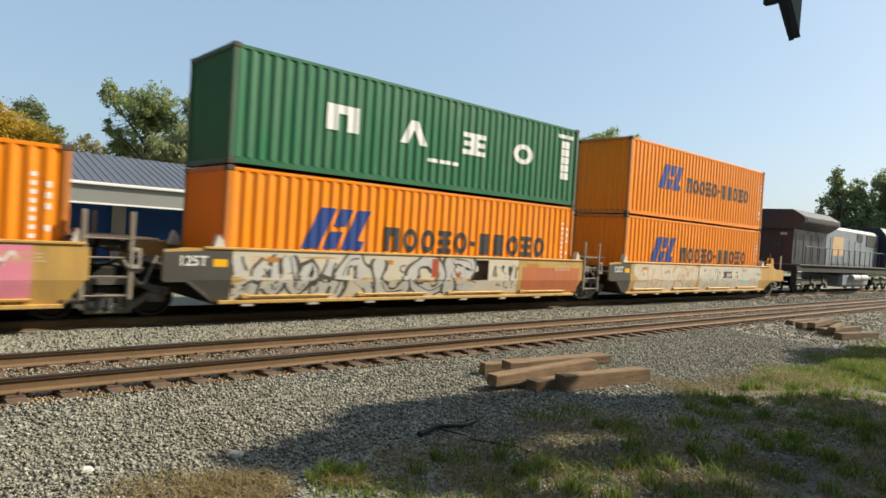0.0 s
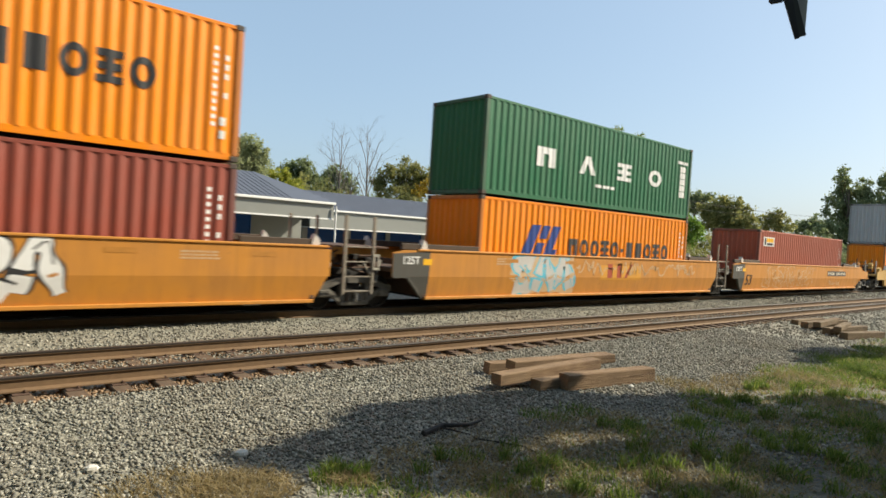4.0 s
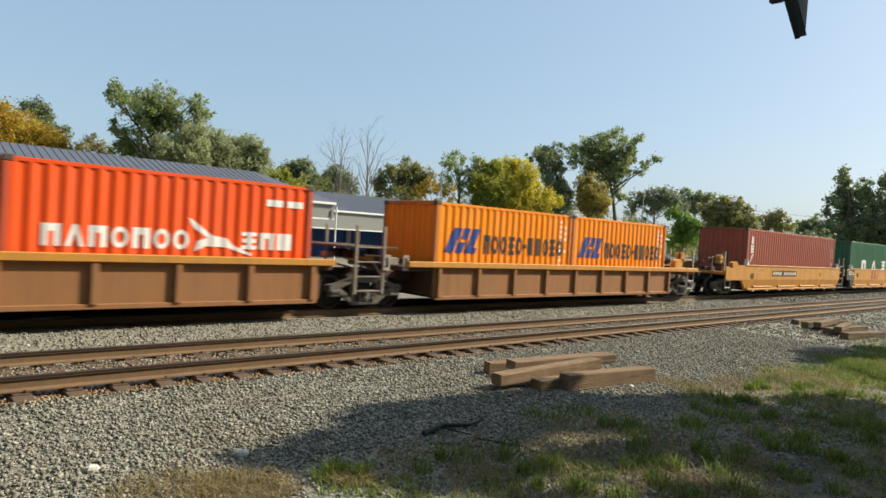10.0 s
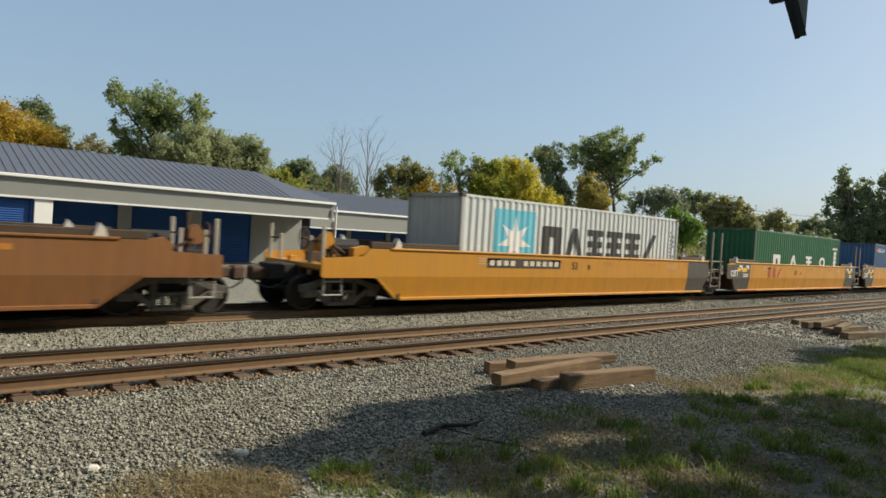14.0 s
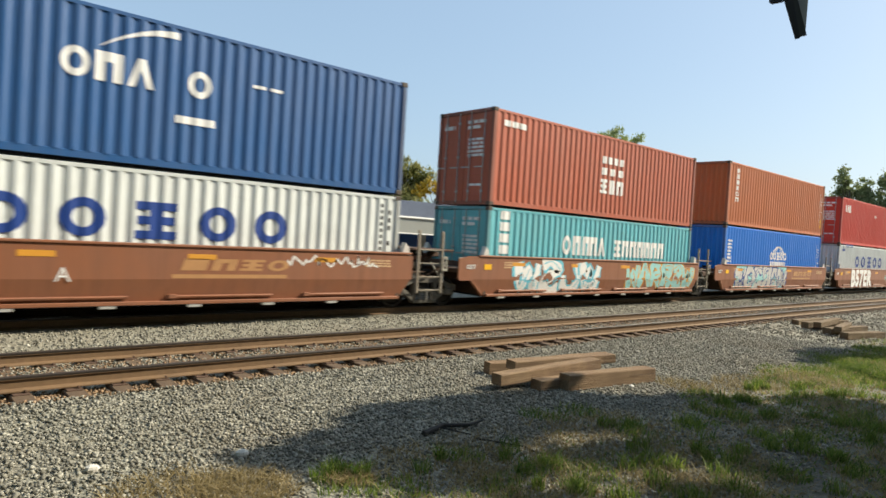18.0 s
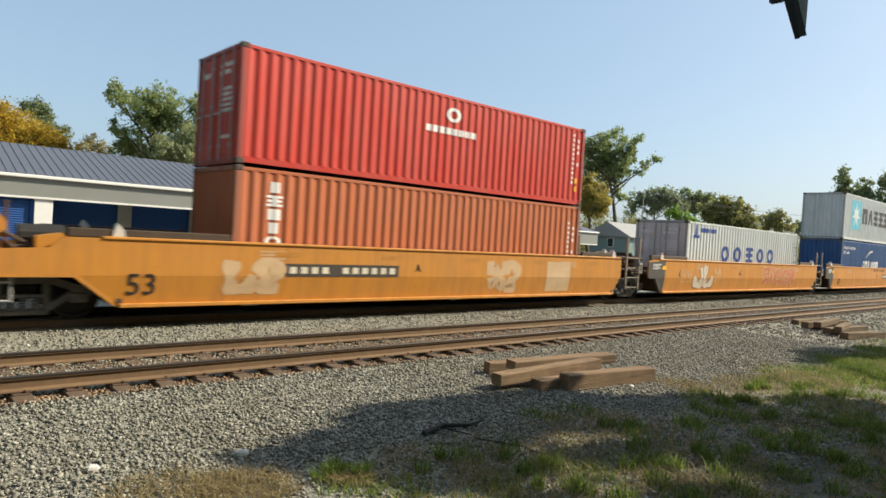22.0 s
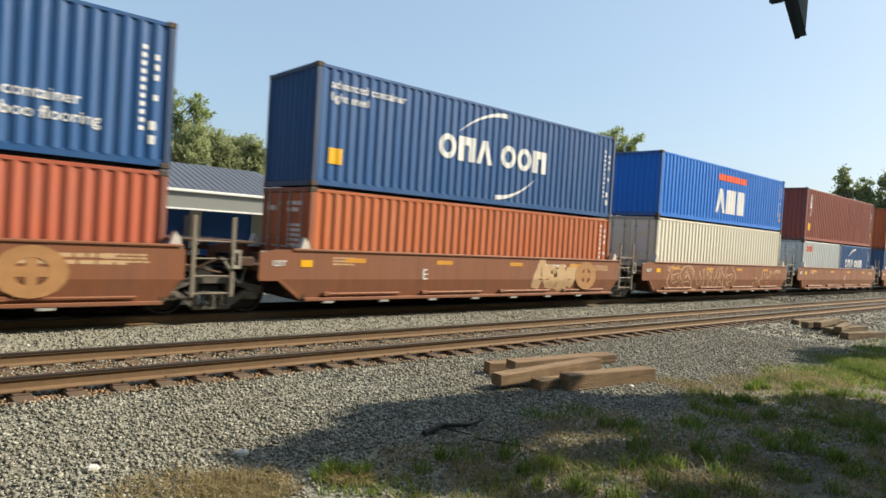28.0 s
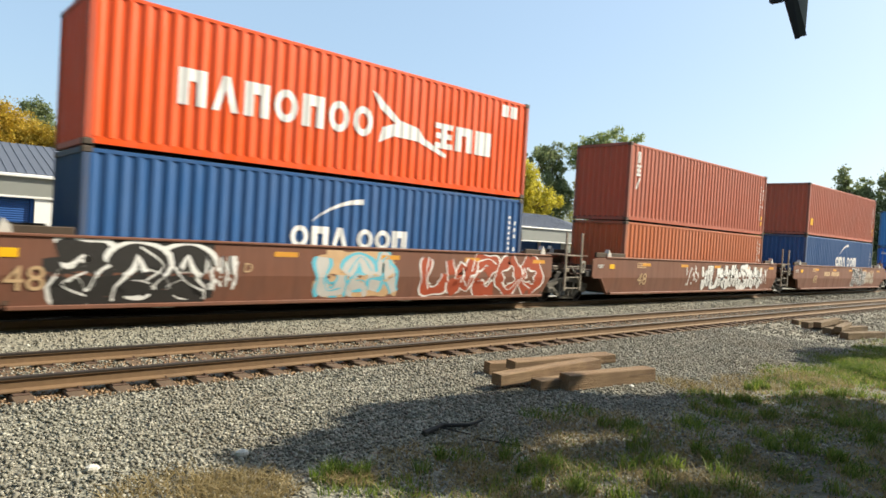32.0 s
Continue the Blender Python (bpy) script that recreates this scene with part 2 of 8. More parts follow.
    def revolve(self, prof, n=24, axis="y"):
        """A closed profile of (radius, along) turned about y."""
        m = len(prof)
        vs = []
        for i in range(n):
            c, s = math.cos(2 * math.pi * i / n), math.sin(2 * math.pi * i / n)
            vs += [(r * c, h, r * s) for r, h in prof]
        fs = [(i * m + j, i * m + (j + 1) % m, ((i + 1) % n) * m + (j + 1) % m, ((i + 1) % n) * m + j) for i in range(n) for j in range(m)]
        return self.add(vs, fs)

    def mesh(self, name, smooth=False):
        me = bpy.data.meshes.new(name)
        me.from_pydata(self.v, [], self.f)
        bm = bmesh.new()
        bm.from_mesh(me)
        bmesh.ops.recalc_face_normals(bm, faces=bm.faces[:])
        bm.to_mesh(me)
        bm.free()
        if smooth:
            me.polygons.foreach_set("use_smooth", [True] * len(me.polygons))
        me.materials.append(None)
        return me


MESHES = {}


def shared(key, maker):
    """One mesh for all alike pieces."""
    if key not in MESHES:
        MESHES[key] = maker()
    return MESHES[key]


def put(name, mesh, material, parent=None, at=(0, 0, 0), turn=0.0, label=""):
    """Links a mesh as one object, with its material on the object so that meshes can be shared."""
    if isinstance(mesh, Build):
        mesh = mesh.mesh(name)
    if not mesh.materials:
        mesh.materials.append(None)
    ob = new(name, mesh)
    ob.material_slots[0].link = "OBJECT"
    ob.material_slots[0].material = material
    if parent:
        ob.parent = parent
    ob.location = at
    if turn:
        ob.rotation_euler = (0, 0, turn)
    if label:
        ob["label"] = label
    return ob


def thing(name, label, category, at=(0, 0, 0), group="", kind="", turn=0.0):
    ob = new(name)
    ob.empty_display_size = 0.3
    ob.location = at
    if turn:
        ob.rotation_euler = (0, 0, turn)
    return tagged(ob, label, category, group, kind)


def raw_mesh(name, co, faces_flat, per_face):
    """A mesh straight from arrays, for very many small pieces."""
    me = bpy.data.meshes.new(name)
    nf = len(faces_flat) // per_face
    me.vertices.add(len(co))
    me.vertices.foreach_set("co", np.asarray(co, dtype=np.float32).ravel())
    me.loops.add(len(faces_flat))
    me.loops.foreach_set("vertex_index", np.asarray(faces_flat, dtype=np.int32))
    me.polygons.add(nf)
    me.polygons.foreach_set("loop_start", np.arange(0, nf * per_face, per_face, dtype=np.int32))
    me.polygons.foreach_set("loop_total", np.full(nf, per_face, dtype=np.int32))
    me.update(calc_edges=True)
    me.validate()
    return me


def smooth_noise(x, y, s=1.0, seed=0):
    return (np.sin(x * 1.3 * s + seed) * np.cos(y * 1.7 * s + seed * 2.1) + 0.6 * np.sin(x * 2.9 * s + y * 2.3 * s + seed * 0.7)
            + 0.4 * np.cos(x * 5.1 * s - y * 4.3 * s + seed * 1.9)) / 2.0


Y_NEAR, Y_TRAIN = 9.766, 14.476


def ground_z(x, y):
    """Height of the ground: level yard, low ballast shoulders, a dip beside each track."""
    x, y = np.asarray(x, dtype=float), np.asarray(y, dtype=float)
    z = np.full(np.broadcast(x, y).shape, -0.27)
    for yc in (Y_NEAR, Y_TRAIN):
        d = np.abs(y - yc)
        bed = -0.275 + 0.06 * np.clip((0.72 - d) / 0.08, 0, 1) + 0.085 * np.clip((d - 1.16) / 0.16, 0, 1) if yc < 12 else -0.19 + 0 * d
        z = np.where(d < 2.6, np.maximum(bed - 0.08 * np.clip((d - 1.3) / 0.9, 0, 1), np.where(d > 1.3, z, -1)), z)
    z = z + 0.02 * smooth_noise(x, y, 1.1, 1) * (np.abs(y - Y_NEAR) > 1.4)
    z = z + np.where(y < 5.2, 0.03 * smooth_noise(x, y, 0.6, 4), 0)
    z = z + np.where(y > 20, 0.012 * np.clip(y - 20, 0, 30), 0)
    return z


# ---- ground ----
def build_ground():
    xs = np.concatenate([[-3000, -1200, -500, -200, -80, -40, -20], np.arange(-12, 45, 0.3), np.arange(45, 130, 2.5), [140, 170, 220, 300, 450, 800, 1500, 3500]])
    ys = np.concatenate([[-3000, -800, -200, -60, -25, -12], np.arange(-6, 19, 0.3), np.arange(19, 60, 2.5), [65, 80, 120, 200, 400, 900, 3500]])
    gx, gy = np.meshgrid(xs, ys, indexing="ij")
    co = np.stack([gx, gy, ground_z(gx, gy)], -1).reshape(-1, 3)
    n, m = len(xs), len(ys)
    i, j = np.meshgrid(np.arange(n - 1), np.arange(m - 1), indexing="ij")
    a = (i * m + j).ravel()
    me = raw_mesh("ground", co, np.stack([a, a + m, a + m + 1, a + 1], -1).ravel(), 4)
    tagged(put("ground", me, M_GROUND), "grey ballast and worn grassy dirt beside the tracks", "ground", kind="structure")


def build_stones(name, label, count, x0, x1, y0, y1, smin, smax, keep, seed, material=None):
    """Loose crushed stones, each an angular lump of its own."""
    r = np.random.RandomState(seed)
    x, y = r.uniform(x0, x1, count), r.uniform(y0, y1, count)
    ok = keep(x, y, r)
    x, y = x[ok], y[ok]
    n = len(x)
    s = r.uniform(smin, smax, n)
    octa = np.array([(-1, -0.5, 0), (0.5, -1, 0), (1, 0.5, 0), (-0.5, 1, 0), (0, 0, -1), (0, 0, 1)], float)
    v = octa[None] * r.uniform(0.6, 1.25, (n, 6, 1)) + r.normal(0, 0.16, (n, 6, 3))
    v *= (s * 0.5)[:, None, None] * np.stack([r.uniform(0.8, 1.5, n), r.uniform(0.7, 1.2, n), r.uniform(0.55, 1.0, n)], -1)[:, None, :]
    a, b = r.uniform(0, 6.28, n), r.normal(0, 0.5, n)
    ca, sa, cb, sb = np.cos(a), np.sin(a), np.cos(b), np.sin(b)
    vx, vy, vz = v[..., 0].copy(), v[..., 1].copy(), v[..., 2].copy()
    vx, vz = vx * cb[:, None] - vz * sb[:, None], vx * sb[:, None] + vz * cb[:, None]
    vx, vy = vx * ca[:, None] - vy * sa[:, None], vx * sa[:, None] + vy * ca[:, None]
    z = ground_z(x, y) + s * r.uniform(0.0, 0.5, n)
    co = np.stack([vx + x[:, None], vy + y[:, None], vz + z[:, None]], -1).reshape(-1, 3)
    q = np.array([(0, 1, 5), (1, 2, 5), (2, 3, 5), (3, 0, 5), (1, 0, 4), (2, 1, 4), (3, 2, 4), (0, 3, 4)])
    f = (q[None] + (np.arange(n) * 6)[:, None, None]).ravel()
    ob = put(name, raw_mesh(name, co, f, 3), material or M_BALLAST)
    return tagged(ob, label, "gravel", kind="stuff")


def grass_edge(x):
    return 4.55 - 0.10 * np.sin(x * 0.7) + 0.25 * np.sin(x * 1.9 + 1)


def build_blades(name, label, material, spots, seed, height, width=0.006, lean=0.5):
    """Grass blades, three-sided slivers bent once; spots are (x, y, count, radius)."""
    r = np.random.RandomState(seed)
    px, py = [], []
    for x, y, c, rad in spots:
        a, d = r.uniform(0, 6.28, c), rad * np.sqrt(r.uniform(0, 1, c))
        px.append(x + d * np.cos(a))
        py.append(y + d * np.sin(a))
    x, y = np.concatenate(px), np.concatenate(py)
    n = len(x)
    h = height * r.uniform(0.35, 1.1, n)
    a = r.uniform(0, 6.28, n)
    l = lean * h * r.uniform(0.1, 1.2, n)
    w = width * r.uniform(0.6, 1.5, n)
    b = r.uniform(0, 6.28, n)
    dx, dy, wx, wy = np.cos(a), np.sin(a), np.cos(b), np.sin(b)
    z = ground_z(x, y) - 0.01
    p = np.zeros((n, 5, 3))
    p[:, 0] = np.stack([x - wx * w, y - wy * w, z], -1)
    p[:, 1] = np.stack([x + wx * w, y + wy * w, z], -1)
    p[:, 2] = np.stack([x + wx * w * 0.8 + dx * l * 0.35, y + wy * w * 0.8 + dy * l * 0.35, z + h * 0.6], -1)
    p[:, 3] = np.stack([x - wx * w * 0.8 + dx * l * 0.35, y - wy * w * 0.8 + dy * l * 0.35, z + h * 0.6], -1)
    p[:, 4] = np.stack([x + dx * l, y + dy * l, z + h * 0.95], -1)
    tri = np.array([(0, 1, 2), (0, 2, 3), (3, 2, 4)])
    f = (tri[None] + (np.arange(n) * 5)[:, None, None]).ravel()
    return tagged(put(name, raw_mesh(name, p.reshape(-1, 3), f, 3), material), label, "grass", kind="stuff")


# ---- tracks ----
def rail_mesh(x0, x1):
    b = Build()
    prof = [(-0.07, -0.18), (0.07, -0.18), (0.07, -0.165), (0.012, -0.14), (0.012, -0.045), (0.036, -0.035), (0.036, -0.006), (0.03, 0),
            (-0.03, 0), (-0.036, -0.006), (-0.036, -0.035), (-0.012, -0.045), (-0.012, -0.14), (-0.07, -0.165)]
    n = len(prof)
    b.add([(x0, y, z) for y, z in prof] + [(x1, y, z) for y, z in prof],
          [(i, (i + 1) % n, n + (i + 1) % n, n + i) for i in range(n)] + [tuple(range(n)), tuple(range(2 * n - 1, n - 1, -1))])
    return b


def build_track(yc, name, label, tie_x0, tie_x1):
    tr = thing(name, label, "railway track", (0, yc, 0), kind="structure")
    for s in (-1, 1):
        rail = put("rail", rail_mesh(-600, 1200), M_RAIL, tr, (0, s * 0.7535, 0), label="brown rusted steel rail")
        # A dark band wraps the top and sides of the head.
        put("running_surface", Build().cbox(-600, 1200, -0.0375, 0.0375, -0.034, 0.003, 0.006), M_RAILTOP, rail, label="dark steel rail head")
    tie = shared("tie", lambda: Build().cbox(-0.115, 0.115, -1.30, 1.30, -0.18, 0, 0.012).mesh("tie"))
    plate = shared("tie_plate", lambda: Build().cbox(-0.09, 0.09, -0.17, 0.17, 0, 0.014, 0.004).mesh("tie_plate"))
    spike = shared("spike", lambda: Build().cbox(-0.014, 0.014, -0.02, 0.02, 0, 0.035, 0.006).mesh("spike"))
    r = random.Random(int(yc * 10))
    x = tie_x0
    k = 0
    while x < tie_x1:
        t = put("sleeper", tie, M_TIE, tr, (x + r.uniform(-0.03, 0.03), r.uniform(-0.05, 0.05), -0.196 - r.uniform(0, 0.012)), r.uniform(-0.02, 0.02))
        if k < 62 and yc < 12:
            for s in (-1, 1):
                put("tie_plate", plate, M_RUST, t, (0, s * 0.7535, 0.0))
                put("spike", spike, M_RUST, t, (0.05, s * 0.7535 - 0.10, 0.014))
        x += 0.53
        k += 1
    b = Build()
    while x < 320:
        b.cbox(x - 0.115, x + 0.115, -1.3, 1.3, -0.376, -0.196, 0.012)
        x += 0.53
    far = put("far_sleepers", b, M_TIE, tr)
    far["kind"] = "stuff"


def build_timbers(name, label, at, logs, material=None):
    """A loose heap of old sleepers: logs are (x, y, z, length, turn, roll, width, height)."""
    for k, (x, y, z, ln, turn, tilt, w, h) in enumerate(logs):
        r = random.Random(k * 7 + int(at[0]))
        b = Build()
        n = 9
        pts = []
        for i in range(n + 1):
            u = -ln / 2 + ln * i / n
            j = [r.uniform(-0.008, 0.008) for _ in range(8)]
            e = 0.012
            ring = [(-w / 2 + e + j[0], -h / 2), (w / 2 - e + j[1], -h / 2), (w / 2, -h / 2 + e), (w / 2 + j[2] * 0.6, h / 2 - e), (w / 2 - e, h / 2 + j[3] * 0.6),
                    (-w / 2 + e, h / 2 + j[4] * 0.6), (-w / 2 + j[5] * 0.6, h / 2 - e), (-w / 2, -h / 2 + e)]
            pts += [(u + (r.uniform(-0.02, 0.02) if i in (0, n) else 0), a, c) for a, c in ring]
        fs = [(i * 8 + q, i * 8 + (q + 1) % 8, (i + 1) * 8 + (q + 1) % 8, (i + 1) * 8 + q) for i in range(n) for q in range(8)]
        fs += [tuple(range(8)), tuple(n * 8 + q for q in range(7, -1, -1))]
        b.add(pts, fs)
        ob = put(name, b, material or M_LOG)
        ob.location = (at[0] + x, at[1] + y, at[2] + z)
        ob.rotation_euler = (0, radians(tilt), radians(turn))
        tagged(ob, label, "timber", group="old sleepers heaped by the track")


# ---- trees ----
TOP = [1000.0]


def limb(b, a, c, r0, r1, rnd, depth, tips):
    a, c = Vector(a), Vector(c)
    mid = a.lerp(c, 0.5) + Vector((rnd.uniform(-1, 1), rnd.uniform(-1, 1), rnd.uniform(-0.3, 0.3))) * (c - a).length * 0.07
    n = 7 if depth < 2 else 5
    b.tube(a, mid, r0, (r0 + r1) / 2, n)
    b.tube(mid, c, (r0 + r1) / 2, r1, n)
    tips.append(c)
    if depth <= 0:
        return
    for k in range(3 if depth > 1 else 4):
        d = (c - a).normalized()
        side = Vector((rnd.gauss(0, 1), rnd.gauss(0, 1), rnd.gauss(0.25, 0.5))).normalized()
        e = (d * 0.75 + side * 0.85).normalized()
        s = mid.lerp(c, rnd.uniform(0.2, 1.0))
        far = s + e * (c - a).length * rnd.uniform(0.3, 0.6)
        far.z = min(far.z, TOP[0])
        limb(b, s, far, r1 * 0.8, r1 * 0.3, rnd, depth - 1, tips)


def leaf_cloud(blobs, per, size, rnd_seed, droop=0.0):
    """Leaf sprays round the blobs (x, y, z, rx, rz): small bent quads on an uneven shell with gaps."""
    r = np.random.RandomState(rnd_seed)
    cs = []
    for x, y, z, rx, rz in blobs:
        n = int(per * 3.2 * rx * rx)
        d = r.normal(0, 1, (n, 3))
        d /= np.linalg.norm(d, axis=1)[:, None]
        rad = np.clip(r.normal(0.80, 0.18, n), 0.1, 1.06)
        lump = 1 + 0.22 * np.sin(d[:, 0] * 5 + x) * np.cos(d[:, 1] * 6 + y) + 0.16 * np.sin(d[:, 2] * 9 + z + d[:, 0] * 7)
        p = d * (rad * lump)[:, None] * np.array([rx, rx, rz])
        p[:, 2] -= droop * np.abs(p[:, 0]) * r.uniform(0, 1, n)
        gap = np.sin(p[:, 0] * 2.3 / rx * 2 + x * 3) + np.sin(p[:, 1] * 2.1 / rx * 2 + z) + np.sin(p[:, 2] * 3.1 / rz * 2 + y)
        p = p[gap > -1.35]
        cs.append(p + np.array([x, y, z]))
    c = np.concatenate(cs)
    n = len(c)
    s = size * r.uniform(0.5, 1.3, n)
    u = r.normal(0, 1, (n, 3))
    u /= np.linalg.norm(u, axis=1)[:, None]
    w = np.cross(u, r.normal(0, 1, (n, 3)))
    w /= np.linalg.norm(w, axis=1)[:, None]
    u, w = u * s[:, None], w * (s * r.uniform(0.35, 0.7, n))[:, None]
    nrm = np.cross(u, w) / np.maximum(s, 1e-6)[:, None] * 0.3
    p = np.stack([c - u, c - w + nrm, c + u, c + w - nrm], 1).reshape(-1, 3)
    return raw_mesh("crown", p, np.arange(n * 4), 4)


def sprays(lumps, leaf, cover, seed):
    """Foliage of the lumps (x, y, z, radius): each is a loose shell of small sprays, each spray a knot of bent leaves, with gaps between."""
    r = np.random.RandomState(seed)
    cs = []
    for x, y, z, q in lumps:
        n = max(60, int(cover * 13.0 * q * q / (leaf * leaf)))
        m = max(9, int(n / 34))
        d = r.normal(0, 1, (m, 3))
        d /= np.linalg.norm(d, axis=1)[:, None]
        c = d * (q * np.clip(r.normal(0.84, 0.2, m), 0.15, 1.15))[:, None] * np.array([1, 1, 0.92])
        k = r.randint(0, m, n)
        p = c[k] + r.normal(0, 1, (n, 3)) * (q * 0.11 + leaf * 0.8) * r.uniform(0.5, 1.25, m)[k][:, None]
        cs.append(p + np.array([x, y, z]))
    c = np.concatenate(cs)
    n = len(c)
    s = leaf * r.uniform(0.55, 1.35, n)
    u = r.normal(0, 1, (n, 3)) * np.array([1, 1, 0.75])
    u /= np.linalg.norm(u, axis=1)[:, None]
    w = np.cross(u, r.normal(0, 1, (n, 3)))
    w /= np.linalg.norm(w, axis=1)[:, None]
    u, w = u * s[:, None], w * (s * r.uniform(0.4, 0.75, n))[:, None]
    nrm = np.cross(u, w) / np.maximum(s, 1e-6)[:, None] * 0.3
    p = np.stack([c - u, c - w + nrm, c + u, c + w - nrm], 1).reshape(-1, 3)
    return raw_mesh("crown", p, np.arange(n * 4), 4)


def tree(label, at, leaves, cover, lumps, seed):
    """A tree: tapered trunk, a limb into every lump of the crown, leaf sprays. lumps: (across the line of sight, height, radius)."""
    rnd = random.Random(seed)
    far = math.hypot(at[0], at[1])
    ax, ay = at[1] / far, -at[0] / far
    t = thing("tree", label, "tree", (at[0], at[1], float(ground_z(at[0], at[1]))), group="trees behind the tracks")
    wide = max(a for a, h, q in lumps) - min(a for a, h, q in lumps)
    top = max(h for a, h, q in lumps)
    mid = sum(a for a, h, q in lumps) / len(lumps)
    placed = []
    for a, h, q in lumps:
        e = rnd.uniform(-0.32, 0.32) * min(wide, 7.0)
        placed.append((a * ax - e * ay, a * ay + e * ax, h - 0.3 * q, q * 1.05))
    whole = list(placed)
    if cover > 0.7:
        for i, p in enumerate(placed):
            for q in placed[:i]:
                if math.dist(p[:3], q[:3]) < 1.15 * (p[3] + q[3]):
                    whole.append((*[(m + n) / 2 for m, n in zip(p[:3], q[:3])], 0.72 * min(p[3], q[3])))
    b, tips = Build(), []
    thick = 0.09 + top * 0.012
    fork = Vector((mid * ax * 0.6, mid * ay * 0.6, top * 0.42))
    limb(b, (0, 0, 0), fork, thick * 1.4, thick * 0.8, rnd, 0, tips)
    crest = Vector((mid * ax, mid * ay, top * 0.8))
    limb(b, fork, crest, thick * 0.75, thick * 0.3, rnd, 0, tips)
    for x, y, z, q in placed:
        s = fork.lerp(crest, max(0.0, min(0.9, (z / top - 0.55) * 1.6)))
        limb(b, s, (x, y, z + q * 0.2), thick * 0.34, thick * 0.08, rnd, 0, tips)
    put("trunk", b, M_BARK, t)
    put("crown", sprays(whole, 0.0017 * far, cover, seed), leaves, t)
    return t


# ---- the place ----
build_ground()
build_track(Y_NEAR, "near_track", "rusty railway track on timber sleepers in grey ballast", -6, 62)
build_track(Y_TRAIN, "main_track", "railway track that carries the train", -4, 40)


def yard(x, y, r):
    """Stones lie in the open ballast, thinning out into the grass."""
    edge = grass_edge(x)
    p = np.clip((y - edge) / 0.7, 0.02, 1)
    return (r.uniform(0, 1, len(x)) < p) & (x < 4 + 3.2 * y + 10)


build_stones("ballast_stones", "loose crushed grey stone in the yard", 90000, -1, 19, 3.9, 8.46, 0.017, 0.05, yard, 1)
build_stones("ballast_stones", "crushed grey stone between the tracks", 36000, -3, 34, 9.06, 13.4, 0.025, 0.055, yard, 2)
build_stones("ballast_stones", "crushed grey stone farther along the yard", 15000, 19, 48, 4.2, 9.0, 0.035, 0.07, yard, 3)
build_stones("stained_stones", "rust-stained stone and debris along the rail", 16000, -1, 26, 8.44, 9.06, 0.025, 0.06, yard, 4, M_STAINED)
build_stones("stained_stones", "rust-stained stone and debris between the rails", 9000, -1, 26, 9.95, 10.9, 0.02, 0.045, yard, 5, M_STAINED)
build_stones("ballast_stones", "crushed grey stone farther along between the tracks", 9000, 34, 72, 10.9, 13.6, 0.06, 0.12, yard, 7)
rg = random.Random(5)
HEAP = "weathered brown timber sleeper lying in the ballast"


def beam(x0, y0, x1, y1, z0, z1, w, h, material=None):
    """An old sleeper from one end to the other, its middle heights given."""
    ln = math.hypot(x1 - x0, y1 - y0)
    build_timbers("old_sleeper", HEAP, ((x0 + x1) / 2, (y0 + y1) / 2, (z0 + z1) / 2), [(0, 0, 0, ln, math.degrees(math.atan2(y1 - y0, x1 - x0)), -math.degrees(math.atan2(z1 - z0, ln)), w, h)], material)


beam(7.72, 7.38, 9.6, 6.95, -0.16, -0.16, 0.2, 0.19)
beam(7.86, 6.98, 9.95, 6.50, -0.05, 0.0, 0.28, 0.15)
beam(7.02, 6.50, 9.35, 6.38, -0.10, -0.03, 0.22, 0.17)
beam(7.62, 6.24, 9.3, 6.12, -0.19, -0.19, 0.22, 0.16)
beam(8.02, 6.02, 9.95, 5.70, -0.14, -0.14, 0.23, 0.24)
beam(22.9, 8.0, 25.0, 7.9, -0.17, -0.17, 0.22, 0.18, M_OLDLOG)
beam(22.3, 7.5, 24.4, 7.0, -0.15, -0.10, 0.24, 0.2, M_OLDLOG)
beam(22.0, 7.05, 24.2, 7.15, -0.06, -0.02, 0.22, 0.16, M_OLDLOG)
beam(21.4, 6.6, 23.5, 6.2, -0.16, -0.14, 0.24, 0.2, M_OLDLOG)
beam(21.2, 6.25, 23.0, 6.5, -0.04, -0.02, 0.2, 0.14, M_OLDLOG)
beam(20.8, 5.95, 22.6, 5.5, -0.17, -0.17, 0.24, 0.2, M_OLDLOG)
tufts = [(3.15, 4.55, 120, 0.28), (3.5, 4.35, 100, 0.25), (4.6, 4.6, 160, 0.2), (6.6, 5.2, 260, 0.35), (7.2, 5.15, 200, 0.3), (5.1, 4.0, 200, 0.25), (5.4, 3.7, 240, 0.3), (4.4, 3.9, 150, 0.2)]
for k in range(90):
    x = rg.uniform(3.5, 22)
    y = rg.uniform(1.2, 4.6 if x < 9 else 5.0)
    tufts.append((x, y, rg.randint(50, 200), rg.uniform(0.12, 0.4)))
for k in range(46):
    tufts.append((rg.uniform(13, 26), rg.uniform(3.3, 5.0), rg.randint(150, 300), rg.uniform(0.3, 0.8)))
clumps = [(3.26, 4.95, 230, 0.12), (3.42, 4.78, 130, 0.1), (3.1, 4.9, 70, 0.12), (4.35, 4.72, 110, 0.06), (3.95, 4.55, 60, 0.07), (4.9, 4.35, 60, 0.06)]
for k in range(70):
    clumps.append((rg.uniform(4.6, 12.5), rg.uniform(1.6, 4.7), rg.randint(50, 130), rg.uniform(0.06, 0.16)))
build_blades("grass", "spiky clumps of taller grass", M_GRASS, clumps, 17, 0.2, 0.0045, 0.8)
build_blades("grass", "tufts of green grass at the edge of the ballast", M_GRASS, tufts, 7, 0.12, 0.005, 0.9)
